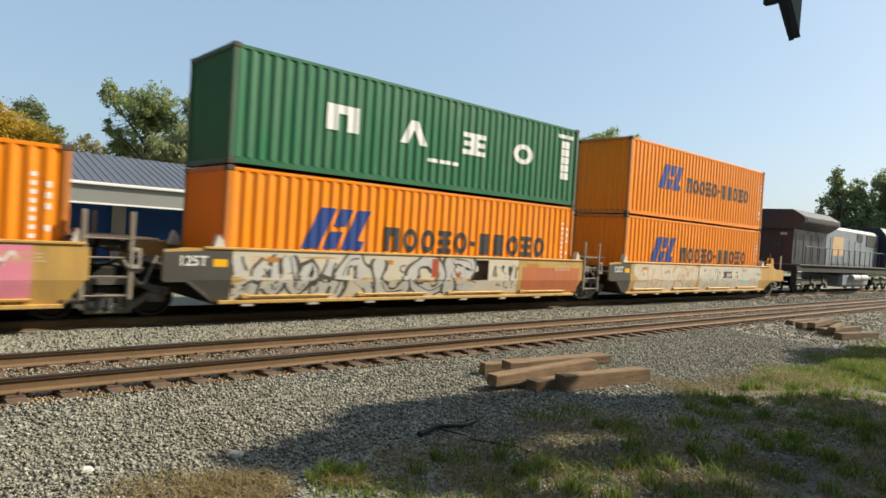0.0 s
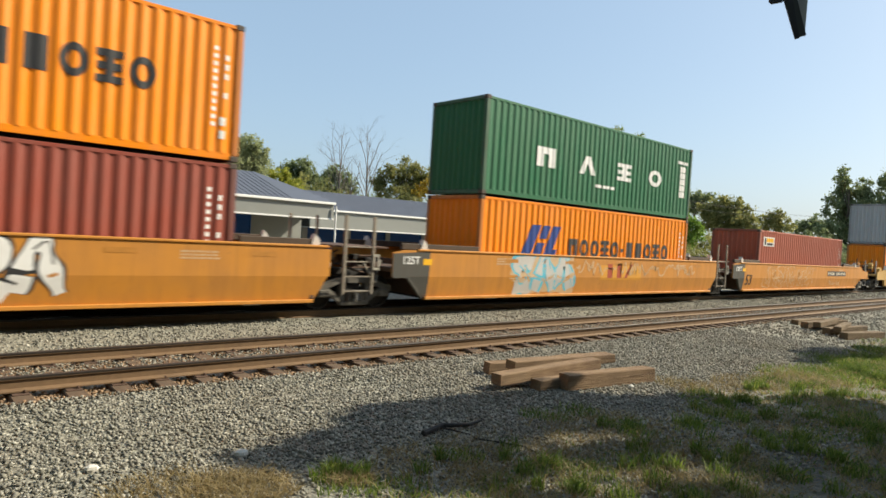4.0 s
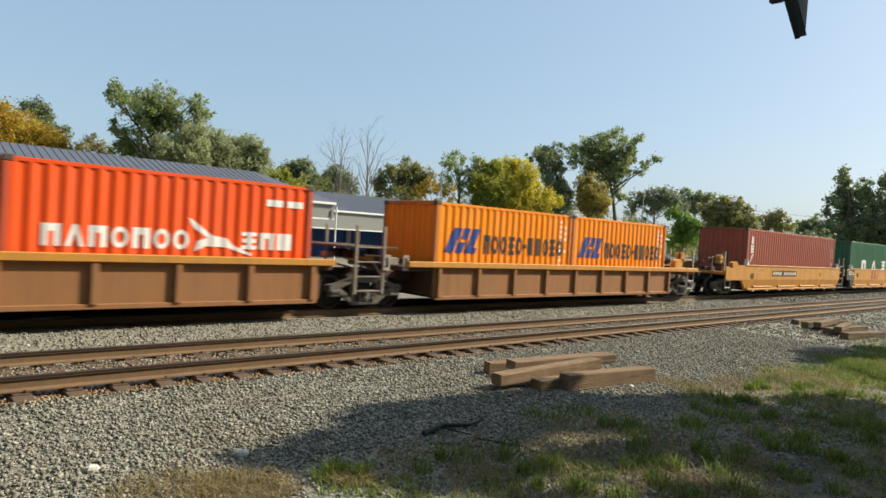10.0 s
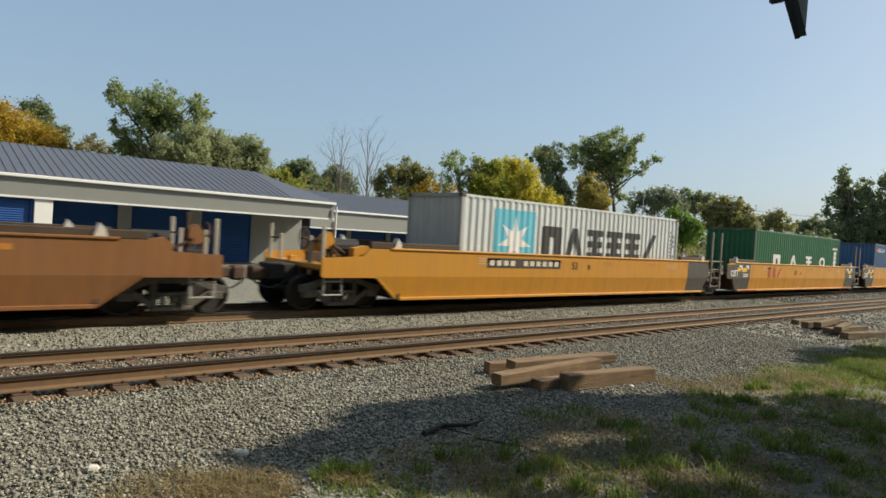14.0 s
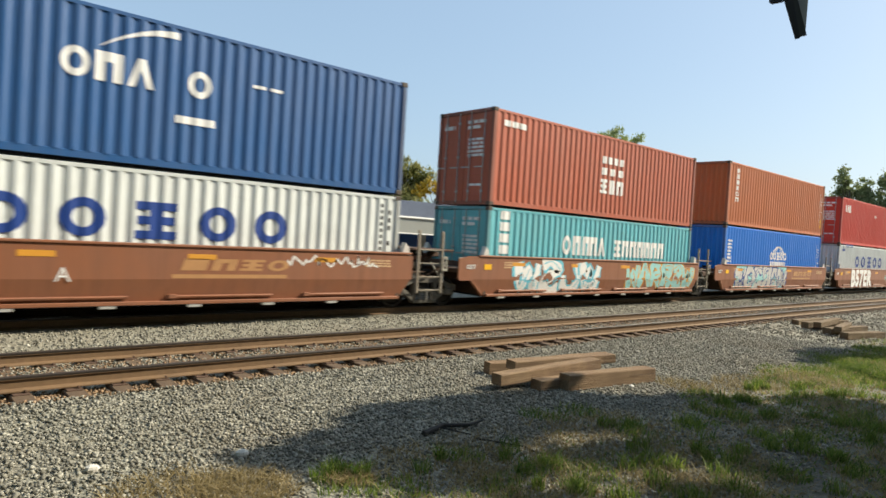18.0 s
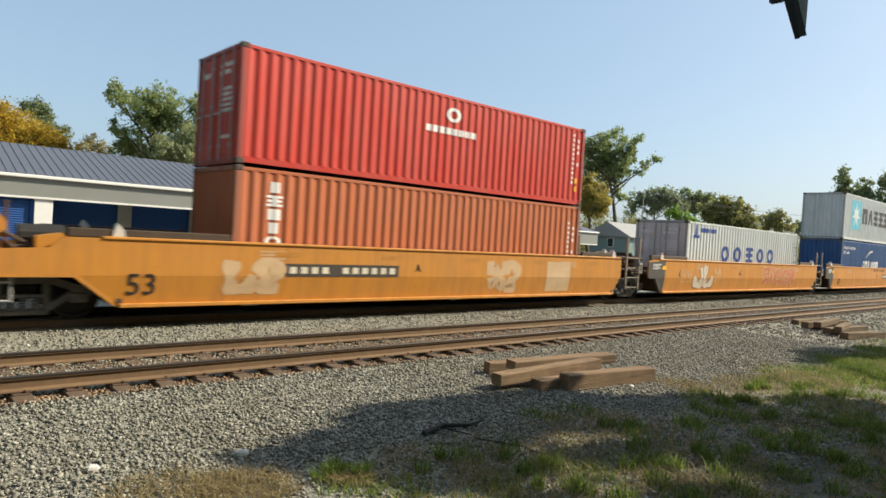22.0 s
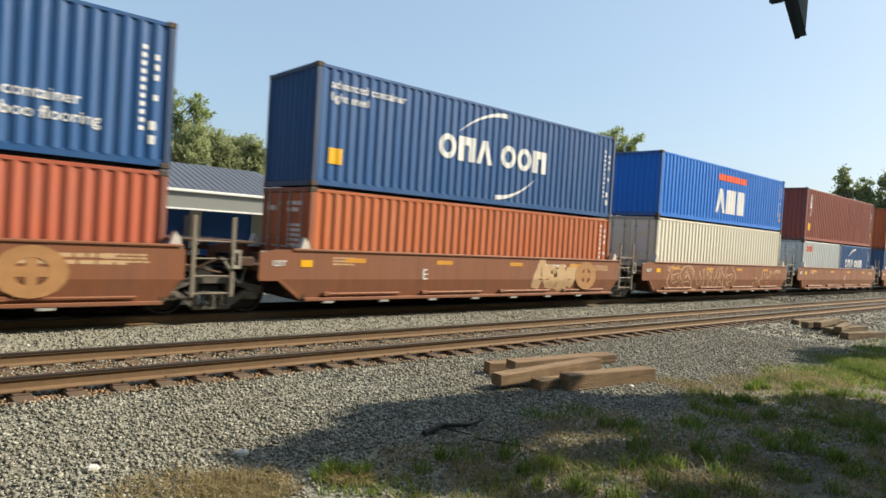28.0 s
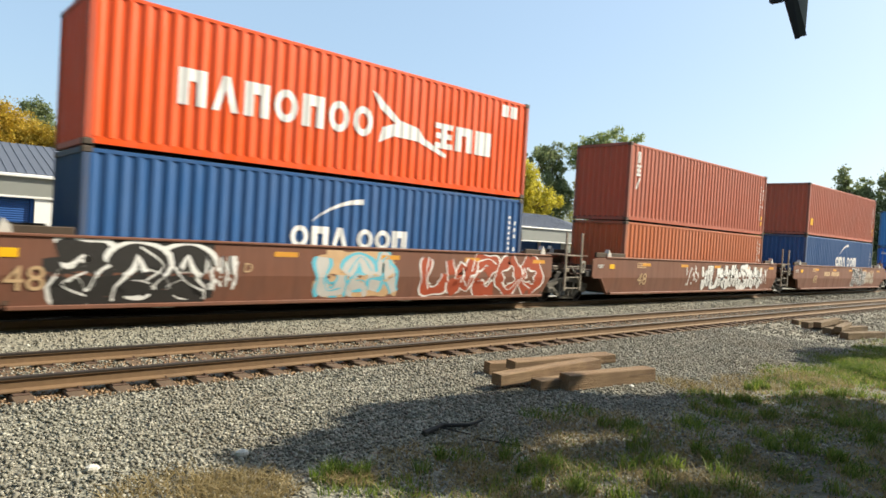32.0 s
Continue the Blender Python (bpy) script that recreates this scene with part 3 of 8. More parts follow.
low = [(rg.uniform(3.2, 20), rg.uniform(0.6, 4.7), rg.randint(60, 260), rg.uniform(0.2, 0.6)) for k in range(110)] + [(rg.uniform(14.2, 20), rg.uniform(3.3, 4.75), rg.randint(500, 800), rg.uniform(0.3, 0.6)) for k in range(46)]
build_blades("low_grass", "short trampled grass and weeds over dark soil", M_GRASS, low, 9, 0.06, 0.007, 1.3)
dry = [(rg.uniform(2.5, 22), rg.uniform(1.0, 4.8), rg.randint(60, 200), rg.uniform(0.25, 0.8)) for k in range(90)] + [(rg.uniform(3.6, 7.6), rg.uniform(2.7, 5.0), rg.randint(30, 90), rg.uniform(0.2, 0.6)) for k in range(50)] + [(2.4, 5.05, 1500, 0.45), (1.9, 5.3, 800, 0.5), (3.3, 4.75, 500, 0.2), (13.0, 4.3, 900, 0.8), (11.5, 4.7, 700, 0.6), (10.2, 5.2, 500, 0.5)]
build_blades("dry_grass", "trampled straw-coloured dry grass", M_STRAW, dry, 8, 0.12, 0.005, 2.3)
litter = [(rg.uniform(3.4, 14), rg.uniform(1.2, 4.9), rg.randint(20, 60), rg.uniform(0.3, 0.8)) for k in range(260)]
build_blades("leaf_litter", "dry curled leaves scattered over the dirt", M_STRAW, litter, 19, 0.045, 0.016, 1.6)
build_stones("loose_stones", "small stones scattered over the dirt", 13000, 3.0, 10, 2.4, 5.0, 0.015, 0.045, lambda x, y, r: r.uniform(0, 1, len(x)) < 0.75, 6)
M_PALE = plain("pale_stone", (0.6, 0.58, 0.53), 0.85, 0.0, 0.3, 9, 0.3)


def rock(x, y, s, seed):
    r = random.Random(seed)
    b = Build()
    ring = [[(s * (1 + r.uniform(-0.2, 0.2)) * k * math.cos(a), s * 0.8 * (1 + r.uniform(-0.2, 0.2)) * k * math.sin(a), z * s) for a in [i * math.pi / 4 for i in range(8)]] for k, z in ((0.7, -0.3), (1, 0.1), (0.8, 0.5), (0.35, 0.72))]
    b.add([p for q in ring for p in q], [(i * 8 + j, i * 8 + (j + 1) % 8, (i + 1) * 8 + (j + 1) % 8, (i + 1) * 8 + j) for i in range(3) for j in range(8)] + [tuple(range(24, 32)), tuple(range(7, -1, -1))])
    ob = put("rock", b, M_PALE)
    ob.location = (x, y, float(ground_z(x, y)) + 0.02)
    tagged(ob, "pale stone lying on the ballast", "rock", group="loose stones")


rock(2.77, 5.86, 0.075, 1)
rock(1.51, 6.12, 0.06, 2)
rock(9.15, 5.55, 0.05, 3)
rock(0.7, 5.7, 0.05, 4)
stick = Build()
pt = Vector((0, 0, 0.05))
for k, d in enumerate([(0.35, 0.08, 0.02), (0.3, -0.12, -0.01), (0.28, 0.05, 0.0)]):
    q = pt + Vector(d)
    stick.tube(pt, q, 0.035 - k * 0.008, 0.028 - k * 0.008, 7)
    pt = q
stick.tube((0.3, 0.06, 0.06), (0.45, -0.3, 0.05), 0.012, 0.006, 6)
ob = put("branch", stick, M_DARK)
ob.location = (4.65, 5.35, float(ground_z(4.65, 5.35)))
tagged(ob, "dark broken branch on the gravel", "branch")
twig = Build()
twig.tube((0, 0, 0.02), (0.25, -0.5, 0.03), 0.012, 0.008, 6).tube((0.25, -0.5, 0.03), (0.2, -0.95, 0.02), 0.008, 0.004, 6).tube((0.12, -0.25, 0.02), (0.3, -0.2, 0.12), 0.006, 0.003, 5)
ob = put("twig", twig, M_DARK)
ob.location = (5.1, 5.0, float(ground_z(5.1, 5.0)))
tagged(ob, "thin dead twig on the gravel", "branch")

# ---- storage buildings ----
M_ROOF = plain("grey_metal_roof", srgb(90, 95, 106), 0.55, 0.1, 0.15, 3, 0.05)
M_SIDING = plain("pale_grey_siding", srgb(134, 137, 133), 0.6, 0.0, 0.12, 2, 0.03)
M_TRIM = plain("white_trim", srgb(232, 232, 230), 0.5, 0.0, 0.1, 3, 0.0)
M_ROLLUP = plain("blue_roll_up_door", srgb(12, 74, 140), 0.45, 0.05, 0.15, 3, 0.03)
# Shade of the recess put into the grey; the pier in sun is white.
M_SHADED_PIER = plain("shaded_pier_grey", srgb(150, 152, 152), 0.65, 0.0, 0.15, 3, 0.03)


REC = 3.2


def storage(name, label, x0, x1, y0, depth, eave, head, ridge, pitch, first, pier_w, white_first=False):
    g = float(ground_z(x0, y0))
    bld = thing(name, label, "building", (0, y0, 0))
    put("wall", Build().box(x0, x1, REC + 0.05, depth, g - 0.1, eave - 0.05), M_SIDING, bld)
    put("fascia", Build().cbox(x0 - 0.1, x1 + 0.1, 0, 0.12, head, eave - 0.08, 0.01), M_SIDING, bld, label="pale grey metal fascia")
    put("soffit", Build().box(x0 - 0.1, x1 + 0.1, 0.12, REC + 0.1, head, head + 0.05), M_SHADED_PIER, bld)
    put("fascia_trim", Build().cbox(x0 - 0.12, x1 + 0.12, -0.02, 0.0, head - 0.03, head + 0.05, 0.004), M_TRIM, bld)
    gut = Build().cbox(x0 - 0.15, x1 + 0.15, -0.14, -0.004, eave - 0.14, eave - 0.01, 0.02)
    put("gutter", gut, M_TRIM, bld, label="white rain gutter")
    ym = depth / 2
    b = Build()
    b.add([(x0 - 0.2, -0.1, eave), (x1 + 0.2, -0.1, eave), (x1 - 2.2, ym, ridge), (x0 - 0.2, ym, ridge), (x1 + 0.2, depth + 0.1, eave), (x0 - 0.2, depth + 0.1, eave),
           (x0 - 0.2, -0.1, eave - 0.06), (x1 + 0.2, -0.1, eave - 0.06), (x1 + 0.2, depth + 0.1, eave - 0.06), (x0 - 0.2, depth + 0.1, eave - 0.06)],
          [(0, 1, 2, 3), (3, 2, 4, 5), (1, 4, 2), (0, 6, 7, 1), (1, 7, 8, 4), (6, 9, 8, 7), (0, 3, 5, 9, 6)])
    roof = put("roof", b, M_ROOF, bld, label="grey standing-seam metal roof")
    ln = math.hypot(ym + 0.1, ridge - eave)
    seam = shared(("seam", round(ln, 2)), lambda: Build().box(-0.012, 0.012, 0, ln, 0, 0.022).mesh("seam"))
    tilt = math.atan2(ridge - eave, ym + 0.1)
    k = x0 + 0.2
    while k < x1 - 2.2:
        s = put("seam", seam, M_ROOF, roof, (k, -0.1, eave + 0.002))
        s.rotation_euler = (tilt, 0, 0)
        k += 0.33
    k = 0
    x = first
    while x + pitch < x1 + 0.5:
        put("pier", Build().cbox(x - pier_w / 2, x + pier_w / 2, REC - 0.18, REC + 0.1, g - 0.05, head, 0.01), M_TRIM if (white_first and k == 1) else M_SHADED_PIER, bld)
        xa, xb = x + pier_w / 2, min(x + pitch - pier_w / 2, x1)
        hh = head - g
        n = round(hh / 0.09)
        prof = []
        for i in range(n):
            prof += [(0.0, g + hh * i / n), (0.022, g + hh * (i + 0.2) / n), (0.022, g + hh * (i + 0.8) / n)]
        prof.append((0.0, head))
        m = len(prof)
        d = Build().add([(xa + 0.05, REC - dd, z) for dd, z in prof] + [(xb - 0.05, REC - dd, z) for dd, z in prof], [(i, m + i, m + i + 1, i + 1) for i in range(m - 1)])
        put("roll_up_door", d, M_ROLLUP, bld, label="blue ribbed roll-up door")
        for xt in (xa, xb - 0.06):
            put("door_track", Build().cbox(xt, xt + 0.06, REC - 0.08, REC + 0.01, g, head, 0.008), M_ROLLUP, bld)
        x += pitch
        k += 1
    return bld


unit_a = storage("storage_building", "long low self-storage building with blue roll-up doors", -26, 18.6, 30.0, 10, 3.42, 2.5, 5.0, 3.372, -28.06, 0.62, False)
lit = 30.24
put("roll_up_door", Build().add([(1.9 if i % 2 == 0 else 1.9, lit - (0.022 if (j // 1) % 2 else 0.0), -0.2 + 2.7 * j / 60) for j in range(61) for i in range(1)] + [(4.72, lit - (0.022 if j % 2 else 0.0), -0.2 + 2.7 * j / 60) for j in range(61)], [(j, 61 + j, 62 + j, j + 1) for j in range(60)]), M_ROLLUP, unit_a, (0, -30.0, 0), label="blue ribbed roll-up door in the sun")
put("pier", Build().cbox(4.86, 5.5, 0.06, REC + 0.1, -0.3, 2.5, 0.01), M_TRIM, unit_a, label="white end pier")
put("door_track", Build().cbox(4.72, 4.86, 0.16, 0.3, -0.3, 2.5, 0.01), M_ROLLUP, unit_a)
put_sp = Build().tube((18.75, 29.85, -0.2), (18.75, 29.85, 3.2), 0.05, n=8)
tagged(put("downspout", put_sp, M_TRIM), "white metal downspout on a building corner", "downspout")
storage("storage_building", "second grey storage building with a metal roof", 22.0, 54.5, 38.0, 9, 3.3, 2.0, 4.75, 3.708, 23.28, 0.41)

M_HOUSE = plain("grey_green_siding", srgb(126, 146, 142), 0.7, 0.0, 0.15, 4, 0.05)
M_SHINGLE = plain("pale_shingles", srgb(150, 150, 150), 0.8, 0.0, 0.2, 8, 0.1)
M_GLASS = plain("dark_window_glass", (0.03, 0.035, 0.04), 0.08, 0.0, 0.05, 3, 0.0)
hs = thing("house", "small grey-green house with a pale gabled roof", "house", (91, 55, -0.6))
put("wall", Build().box(-3.6, 7.5, 0, 8, -0.2, 4.3).add([(7.5, 0, 4.3), (7.5, 8, 4.3), (7.5, 4, 6.3)], [(0, 1, 2)]).add([(-3.6, 0, 4.3), (-3.6, 8, 4.3), (-3.6, 4, 6.3)], [(0, 1, 2)]), M_HOUSE, hs)
put("roof", Build().add([(-4.0, -0.5, 4.1), (7.9, -0.5, 4.1), (7.9, 4, 6.45), (-4.0, 4, 6.45), (7.9, 8.5, 4.1), (-4.0, 8.5, 4.1)], [(0, 1, 2, 3), (3, 2, 4, 5), (0, 3, 5), (1, 4, 2), (0, 5, 4, 1)]), M_SHINGLE, hs)
for x in (-1.8, 1.8, 5.4):
    w = put("window", Build().cbox(x - 0.55, x + 0.55, -0.06, 0.0, 2.4, 3.9, 0.02), M_TRIM, hs)
    put("pane", Build().box(x - 0.45, x + 0.45, -0.075, -0.062, 2.5, 3.8), M_GLASS, w)
gw = put("window", Build().cbox(-3.66, -3.6, 2.8, 4.0, 2.4, 3.9, 0.02), M_TRIM, hs)
put("pane", Build().box(-3.68, -3.665, 2.9, 3.9, 2.5, 3.8), M_GLASS, gw)


def pole(x, y, h, r, label, arm=True):
    p = thing("utility_pole", label, "utility pole", (x, y, 0))
    put("pole", Build().tube((0, 0, -0.3), (0, 0, h), r, r * 0.7, 8), M_GALV, p)
    if arm:
        put("crossarm", Build().cbox(-0.06, 0.06, -1.1, 1.1, h - 0.6, h - 0.48, 0.01), M_BARK, p)
        for y2 in (-1.0, -0.4, 0.4, 1.0):
            put("insulator", shared("insulator", lambda: Build().tube((0, 0, 0), (0, 0, 0.16), 0.05, 0.03, 6).mesh("insulator")), M_GALV, p, (0, y2, h - 0.48))


pole(98.8, 60, 11.8, 0.14, "pale timber utility pole beyond the houses")
pole(48.2, 55, 9.6, 0.09, "slim grey pole behind the storage building", False)
pole(225, 62, 15.5, 0.16, "distant utility pole along the street")
wr = Build()
for y2, dz in ((-1.0, 0), (0.4, 0.0), (0, -1.2)):
    prev = None
    for i in range(15):
        t = i / 14
        q = Vector((98.8 + 126.2 * t, 60 + y2 + 2 * t, 11.4 + dz + 3.7 * t - 4 * 1.2 * t * (1 - t)))
        if prev:
            wr.tube(prev, q, 0.025, n=4)
        prev = q
tagged(put("power_lines", wr, M_BLACK), "thin sagging overhead power lines", "cable")

# ---- trees ----
G_MID = leafy("green_leaves", (0.16, 0.22, 0.075), (0.32, 0.385, 0.145), (0.48, 0.53, 0.24))
G_DARK = leafy("dark_green_leaves", (0.13, 0.175, 0.075), (0.25, 0.30, 0.135), (0.38, 0.42, 0.21))
G_WILLOW = leafy("willow_leaves", (0.29, 0.33, 0.16), (0.42, 0.46, 0.24), (0.54, 0.57, 0.33))
G_GOLD = leafy("golden_leaves", (0.343, 0.234, 0.031), (0.562, 0.390, 0.047), (0.700, 0.515, 0.094))
G_LIME = leafy("yellow_green_leaves", (0.44, 0.4, 0.05), (0.66, 0.57, 0.07), (0.76, 0.68, 0.13))
G_OLIVE = leafy("olive_leaves", (0.265, 0.234, 0.062), (0.406, 0.343, 0.078), (0.530, 0.421, 0.125))
G_PALE = leafy("pale_autumn_leaves", (0.26, 0.22, 0.09), (0.38, 0.33, 0.15), (0.48, 0.43, 0.24))
G_FRESH = leafy("fresh_yellow_green_leaves", (0.23, 0.27, 0.04), (0.38, 0.40, 0.06), (0.56, 0.52, 0.10))
G_OLIVE2 = leafy("olive_green_leaves", (0.17, 0.19, 0.06), (0.30, 0.30, 0.10), (0.44, 0.40, 0.15))
G_PALE2 = leafy("grey_green_leaves", (0.17, 0.21, 0.11), (0.28, 0.32, 0.17), (0.40, 0.43, 0.26))
G_LEAF = leafy("bright_green_leaves", (0.11, 0.20, 0.03), (0.19, 0.32, 0.05), (0.30, 0.44, 0.08))
TREES = [
    ("golden autumn tree behind the storage roof", (8.0, 55.0), G_GOLD, 1.00, [(-1.1, 8.2, 1.6), (-2.6, 8.3, 1.8), (0.4, 7.8, 1.4), (1.5, 7.3, 1.1), (2.9, 6.7, 0.8), (-2.1, 6.8, 1.6), (-0.4, 6.6, 1.2)]),
    ("tall dark green tree behind a golden one", (14.0, 80.0), G_DARK, 1.00, [(-1.5, 13.2, 1.0), (-2.3, 12.7, 0.6), (-0.5, 12.2, 1.0), (-0.8, 10.8, 1.1), (0.9, 10.3, 1.0), (0.2, 9.2, 1.0), (1.3, 9.1, 0.6)]),
    ("small sparse pale autumn tree", (17.6, 75.0), G_PALE, 0.50, [(-1.0, 9.5, 0.9), (-0.1, 9.8, 0.9), (0.6, 9.4, 0.8), (0.2, 8.7, 0.8), (-1.2, 8.8, 0.6)]),
    ("tall green broadleaf tree with open limbs", (16.2, 52.0), G_MID, 0.85, [(-2.8, 11.0, 0.8), (-2.1, 10.6, 0.8), (-3.2, 10.7, 0.4), (-1.2, 11.4, 0.7), (-0.8, 10.3, 0.9), (0.2, 11.2, 1.0), (1.2, 11.0, 0.7), (0.0, 9.6, 1.0), (-1.0, 8.8, 0.8), (-2.1, 8.2, 0.9), (-2.9, 8.7, 0.5), (-2.3, 7.2, 0.7), (2.6, 11.2, 0.6), (2.9, 10.4, 0.8), (2.3, 9.6, 0.8), (3.6, 10.5, 0.4), (1.0, 9.6, 0.8), (-1.4, 7.1, 0.8)]),
    ("round pale green willow tree", (18.5, 50.0), G_WILLOW, 1.25, [(-3.2, 7.2, 0.8), (-2.2, 7.4, 0.9), (-1.0, 7.9, 1.0), (-0.1, 8.6, 1.0), (1.0, 9.0, 0.9), (-0.0, 7.1, 1.0), (1.8, 8.4, 1.0), (-1.8, 6.4, 0.9), (1.0, 7.3, 1.1), (2.2, 7.0, 1.0)]),
    ("round pale green willow tree", (23.4, 51.0), G_WILLOW, 1.25, [(-1.4, 8.3, 0.9), (-0.2, 8.6, 0.9), (0.7, 8.1, 0.8), (1.1, 7.1, 0.7), (-0.6, 7.1, 1.0), (-1.7, 6.7, 0.9), (0.4, 6.5, 0.8)]),
    ("yellow-green shrub over the roof ridge", (30.5, 58.0), G_FRESH, 1.00, [(-1.6, 7.0, 0.7), (-0.5, 7.1, 0.7), (0.2, 6.6, 0.7), (1.1, 6.0, 0.7)]),
    ("dark green tree in the distance", (52.6, 95.0), G_DARK, 1.00, [(-3.0, 11.1, 0.9), (-1.6, 11.8, 1.2), (-0.2, 12.5, 1.2), (1.3, 11.5, 1.3), (-1.2, 10.0, 1.5), (1.8, 9.5, 1.5), (0.4, 8.2, 1.5)]),
    ("dark green tree in the distance", (61.5, 98.0), G_DARK, 1.00, [(-1.9, 12.0, 1.2), (-0.3, 12.5, 1.2), (-2.4, 10.1, 1.4), (0.8, 11.0, 1.5), (-0.7, 8.9, 1.6), (2.4, 10.1, 1.4)]),
    ("olive tree with golden patches in the distance", (62.5, 80.0), G_OLIVE2, 1.00, [(-4.3, 10.1, 1.2), (-3.0, 11.6, 1.2), (-3.5, 8.5, 1.2), (-1.3, 12.1, 1.3), (0.6, 12.7, 1.3), (2.5, 11.8, 1.3), (-0.3, 10.3, 1.6), (2.1, 10.0, 1.6), (3.9, 11.2, 1.1), (-1.4, 8.5, 1.4), (1.1, 8.3, 1.4)]),
    ("low golden shrub behind the storage roof", (60.5, 70.0), G_GOLD, 1.00, [(-1.1, 8.9, 1.0), (0.6, 8.8, 1.0), (2.0, 8.7, 0.8), (-2.5, 8.3, 0.8)]),
    ("open green tree with a light crown", (56.0, 60.0), G_MID, 0.60, [(-1.3, 12.6, 0.7), (-2.1, 11.4, 0.9), (-1.0, 11.3, 1.0), (0.1, 11.8, 0.7), (1.6, 12.0, 0.6), (-1.3, 10.0, 1.1), (0.5, 10.5, 0.9), (1.8, 10.6, 0.9), (-2.0, 8.8, 0.9), (0.0, 9.1, 1.0)]),
    ("yellow-green autumn tree, full crown", (58.0, 57.0), G_FRESH, 1.20, [(-1.3, 11.1, 1.0), (-0.1, 10.6, 1.3), (0.8, 11.2, 1.0), (-1.3, 9.2, 1.3), (0.5, 9.1, 1.6), (-0.4, 7.7, 1.3), (-1.8, 7.6, 1.2), (1.0, 7.4, 1.2), (-0.6, 6.2, 1.3), (0.9, 5.9, 1.2)]),
    ("yellow autumn tree, full crown", (63.3, 55.0), G_LIME, 1.25, [(-3.0, 11.9, 1.2), (-1.4, 11.8, 1.2), (-0.2, 11.0, 1.1), (-2.7, 10.1, 1.5), (-0.7, 9.5, 1.5), (0.8, 9.3, 1.0), (-2.0, 8.1, 1.6), (0.7, 7.9, 1.3), (2.3, 7.8, 1.0), (3.6, 7.3, 0.7), (-3.2, 8.4, 1.3), (-2.6, 6.6, 1.4), (-0.8, 6.4, 1.4), (0.8, 6.2, 1.3), (2.2, 6.4, 1.0)]),
    ("tall grey-green broadleaf tree", (81.6, 66.0), G_DARK, 0.90, [(-3.2, 15.9, 1.1), (-1.9, 16.8, 1.3), (0.3, 17.5, 1.0), (-0.3, 15.6, 1.5), (-2.2, 14.3, 1.0), (0.3, 13.6, 1.5), (-1.2, 11.9, 1.1), (1.0, 11.3, 1.6), (2.4, 9.6, 1.4), (0.2, 10.0, 1.3), (-0.6, 8.4, 1.5), (1.6, 8.0, 1.5), (0.4, 6.4, 1.5)]),
    ("tall spreading green tree", (90.7, 60.0), G_MID, 0.90, [(-7.7, 17.6, 1.2), (-5.7, 18.2, 1.3), (-3.7, 18.8, 1.2), (-2.2, 19.6, 1.1), (-0.0, 20.0, 1.4), (1.6, 19.3, 1.3), (3.0, 20.0, 0.7), (-6.6, 15.7, 1.3), (-4.3, 16.5, 1.6), (-1.8, 17.3, 1.6), (0.5, 17.0, 1.5), (2.3, 17.1, 0.9), (-2.6, 14.4, 1.5), (-0.2, 14.6, 1.5), (-4.9, 14.3, 1.2), (1.4, 14.5, 1.0), (-0.6, 12.2, 1.2), (-1.9, 10.2, 1.1), (4.1, 16.0, 0.8), (5.3, 16.3, 0.6), (6.3, 16.1, 0.4), (3.3, 14.6, 0.7), (0.6, 10.3, 0.9)]),
    ("round olive-yellow tree behind the roofs", (72.8, 52.0), G_OLIVE, 1.25, [(-1.5, 10.4, 1.0), (-0.3, 10.7, 1.0), (0.8, 9.7, 1.1), (-0.5, 9.0, 1.1), (1.4, 8.3, 1.0), (-1.3, 8.6, 0.8), (-1.2, 7.2, 1.0), (0.2, 7.2, 1.1), (1.4, 7.0, 1.0)]),
    ("green tree along the street", (130.1, 76.0), G_PALE2, 0.85, [(-4.6, 13.1, 1.5), (-2.2, 13.9, 1.6), (0.3, 14.8, 1.6), (3.2, 14.4, 1.6), (-1.1, 11.7, 1.9), (2.4, 11.8, 1.9), (-5.3, 10.7, 1.7), (5.4, 12.0, 1.6)]),
    ("dark green tree in the distance", (214.8, 110.0), G_DARK, 1.00, [(-3.8, 22.4, 1.8), (-1.1, 20.5, 2.4), (1.8, 21.8, 1.8), (4.1, 20.3, 2.2), (0.6, 18.2, 2.6), (-3.9, 18.1, 2.6)]),
    ("bright green bush beside the house", (109.6, 58.0), G_LEAF, 1.10, [(-2.0, 8.7, 1.1), (-0.2, 8.2, 1.2), (1.6, 7.0, 1.2), (2.6, 5.3, 1.2), (-0.7, 6.1, 1.4), (1.0, 4.4, 1.4), (-1.4, 3.7, 1.4)]),
    ("wide round olive-green tree in the distance", (180.4, 82.0), G_OLIVE2, 1.20, [(-5.5, 15.4, 2.3), (-2.3, 16.2, 2.4), (0.9, 15.7, 2.4), (3.9, 13.9, 2.2), (-3.2, 12.3, 3.0), (1.2, 11.6, 3.0), (5.0, 10.8, 2.2), (-5.8, 10.9, 2.6), (-0.0, 8.0, 2.9), (5.7, 8.0, 2.2)]),
    ("yellow-green tree in the distance", (211.7, 82.0), G_OLIVE2, 1.10, [(-3.4, 13.0, 1.6), (-1.0, 14.5, 1.8), (1.2, 15.3, 1.6), (3.2, 12.9, 1.8), (-0.5, 11.7, 2.3), (-3.2, 10.1, 1.8), (4.6, 10.9, 1.4)]),
    ("dark low trees along the line", (265.7, 90.0), G_DARK, 1.00, [(-3.8, 14.4, 1.9), (-0.5, 15.8, 1.9), (2.4, 17.2, 2.1), (1.2, 12.9, 2.6), (-2.1, 11.4, 2.6), (4.4, 13.5, 2.5)]),
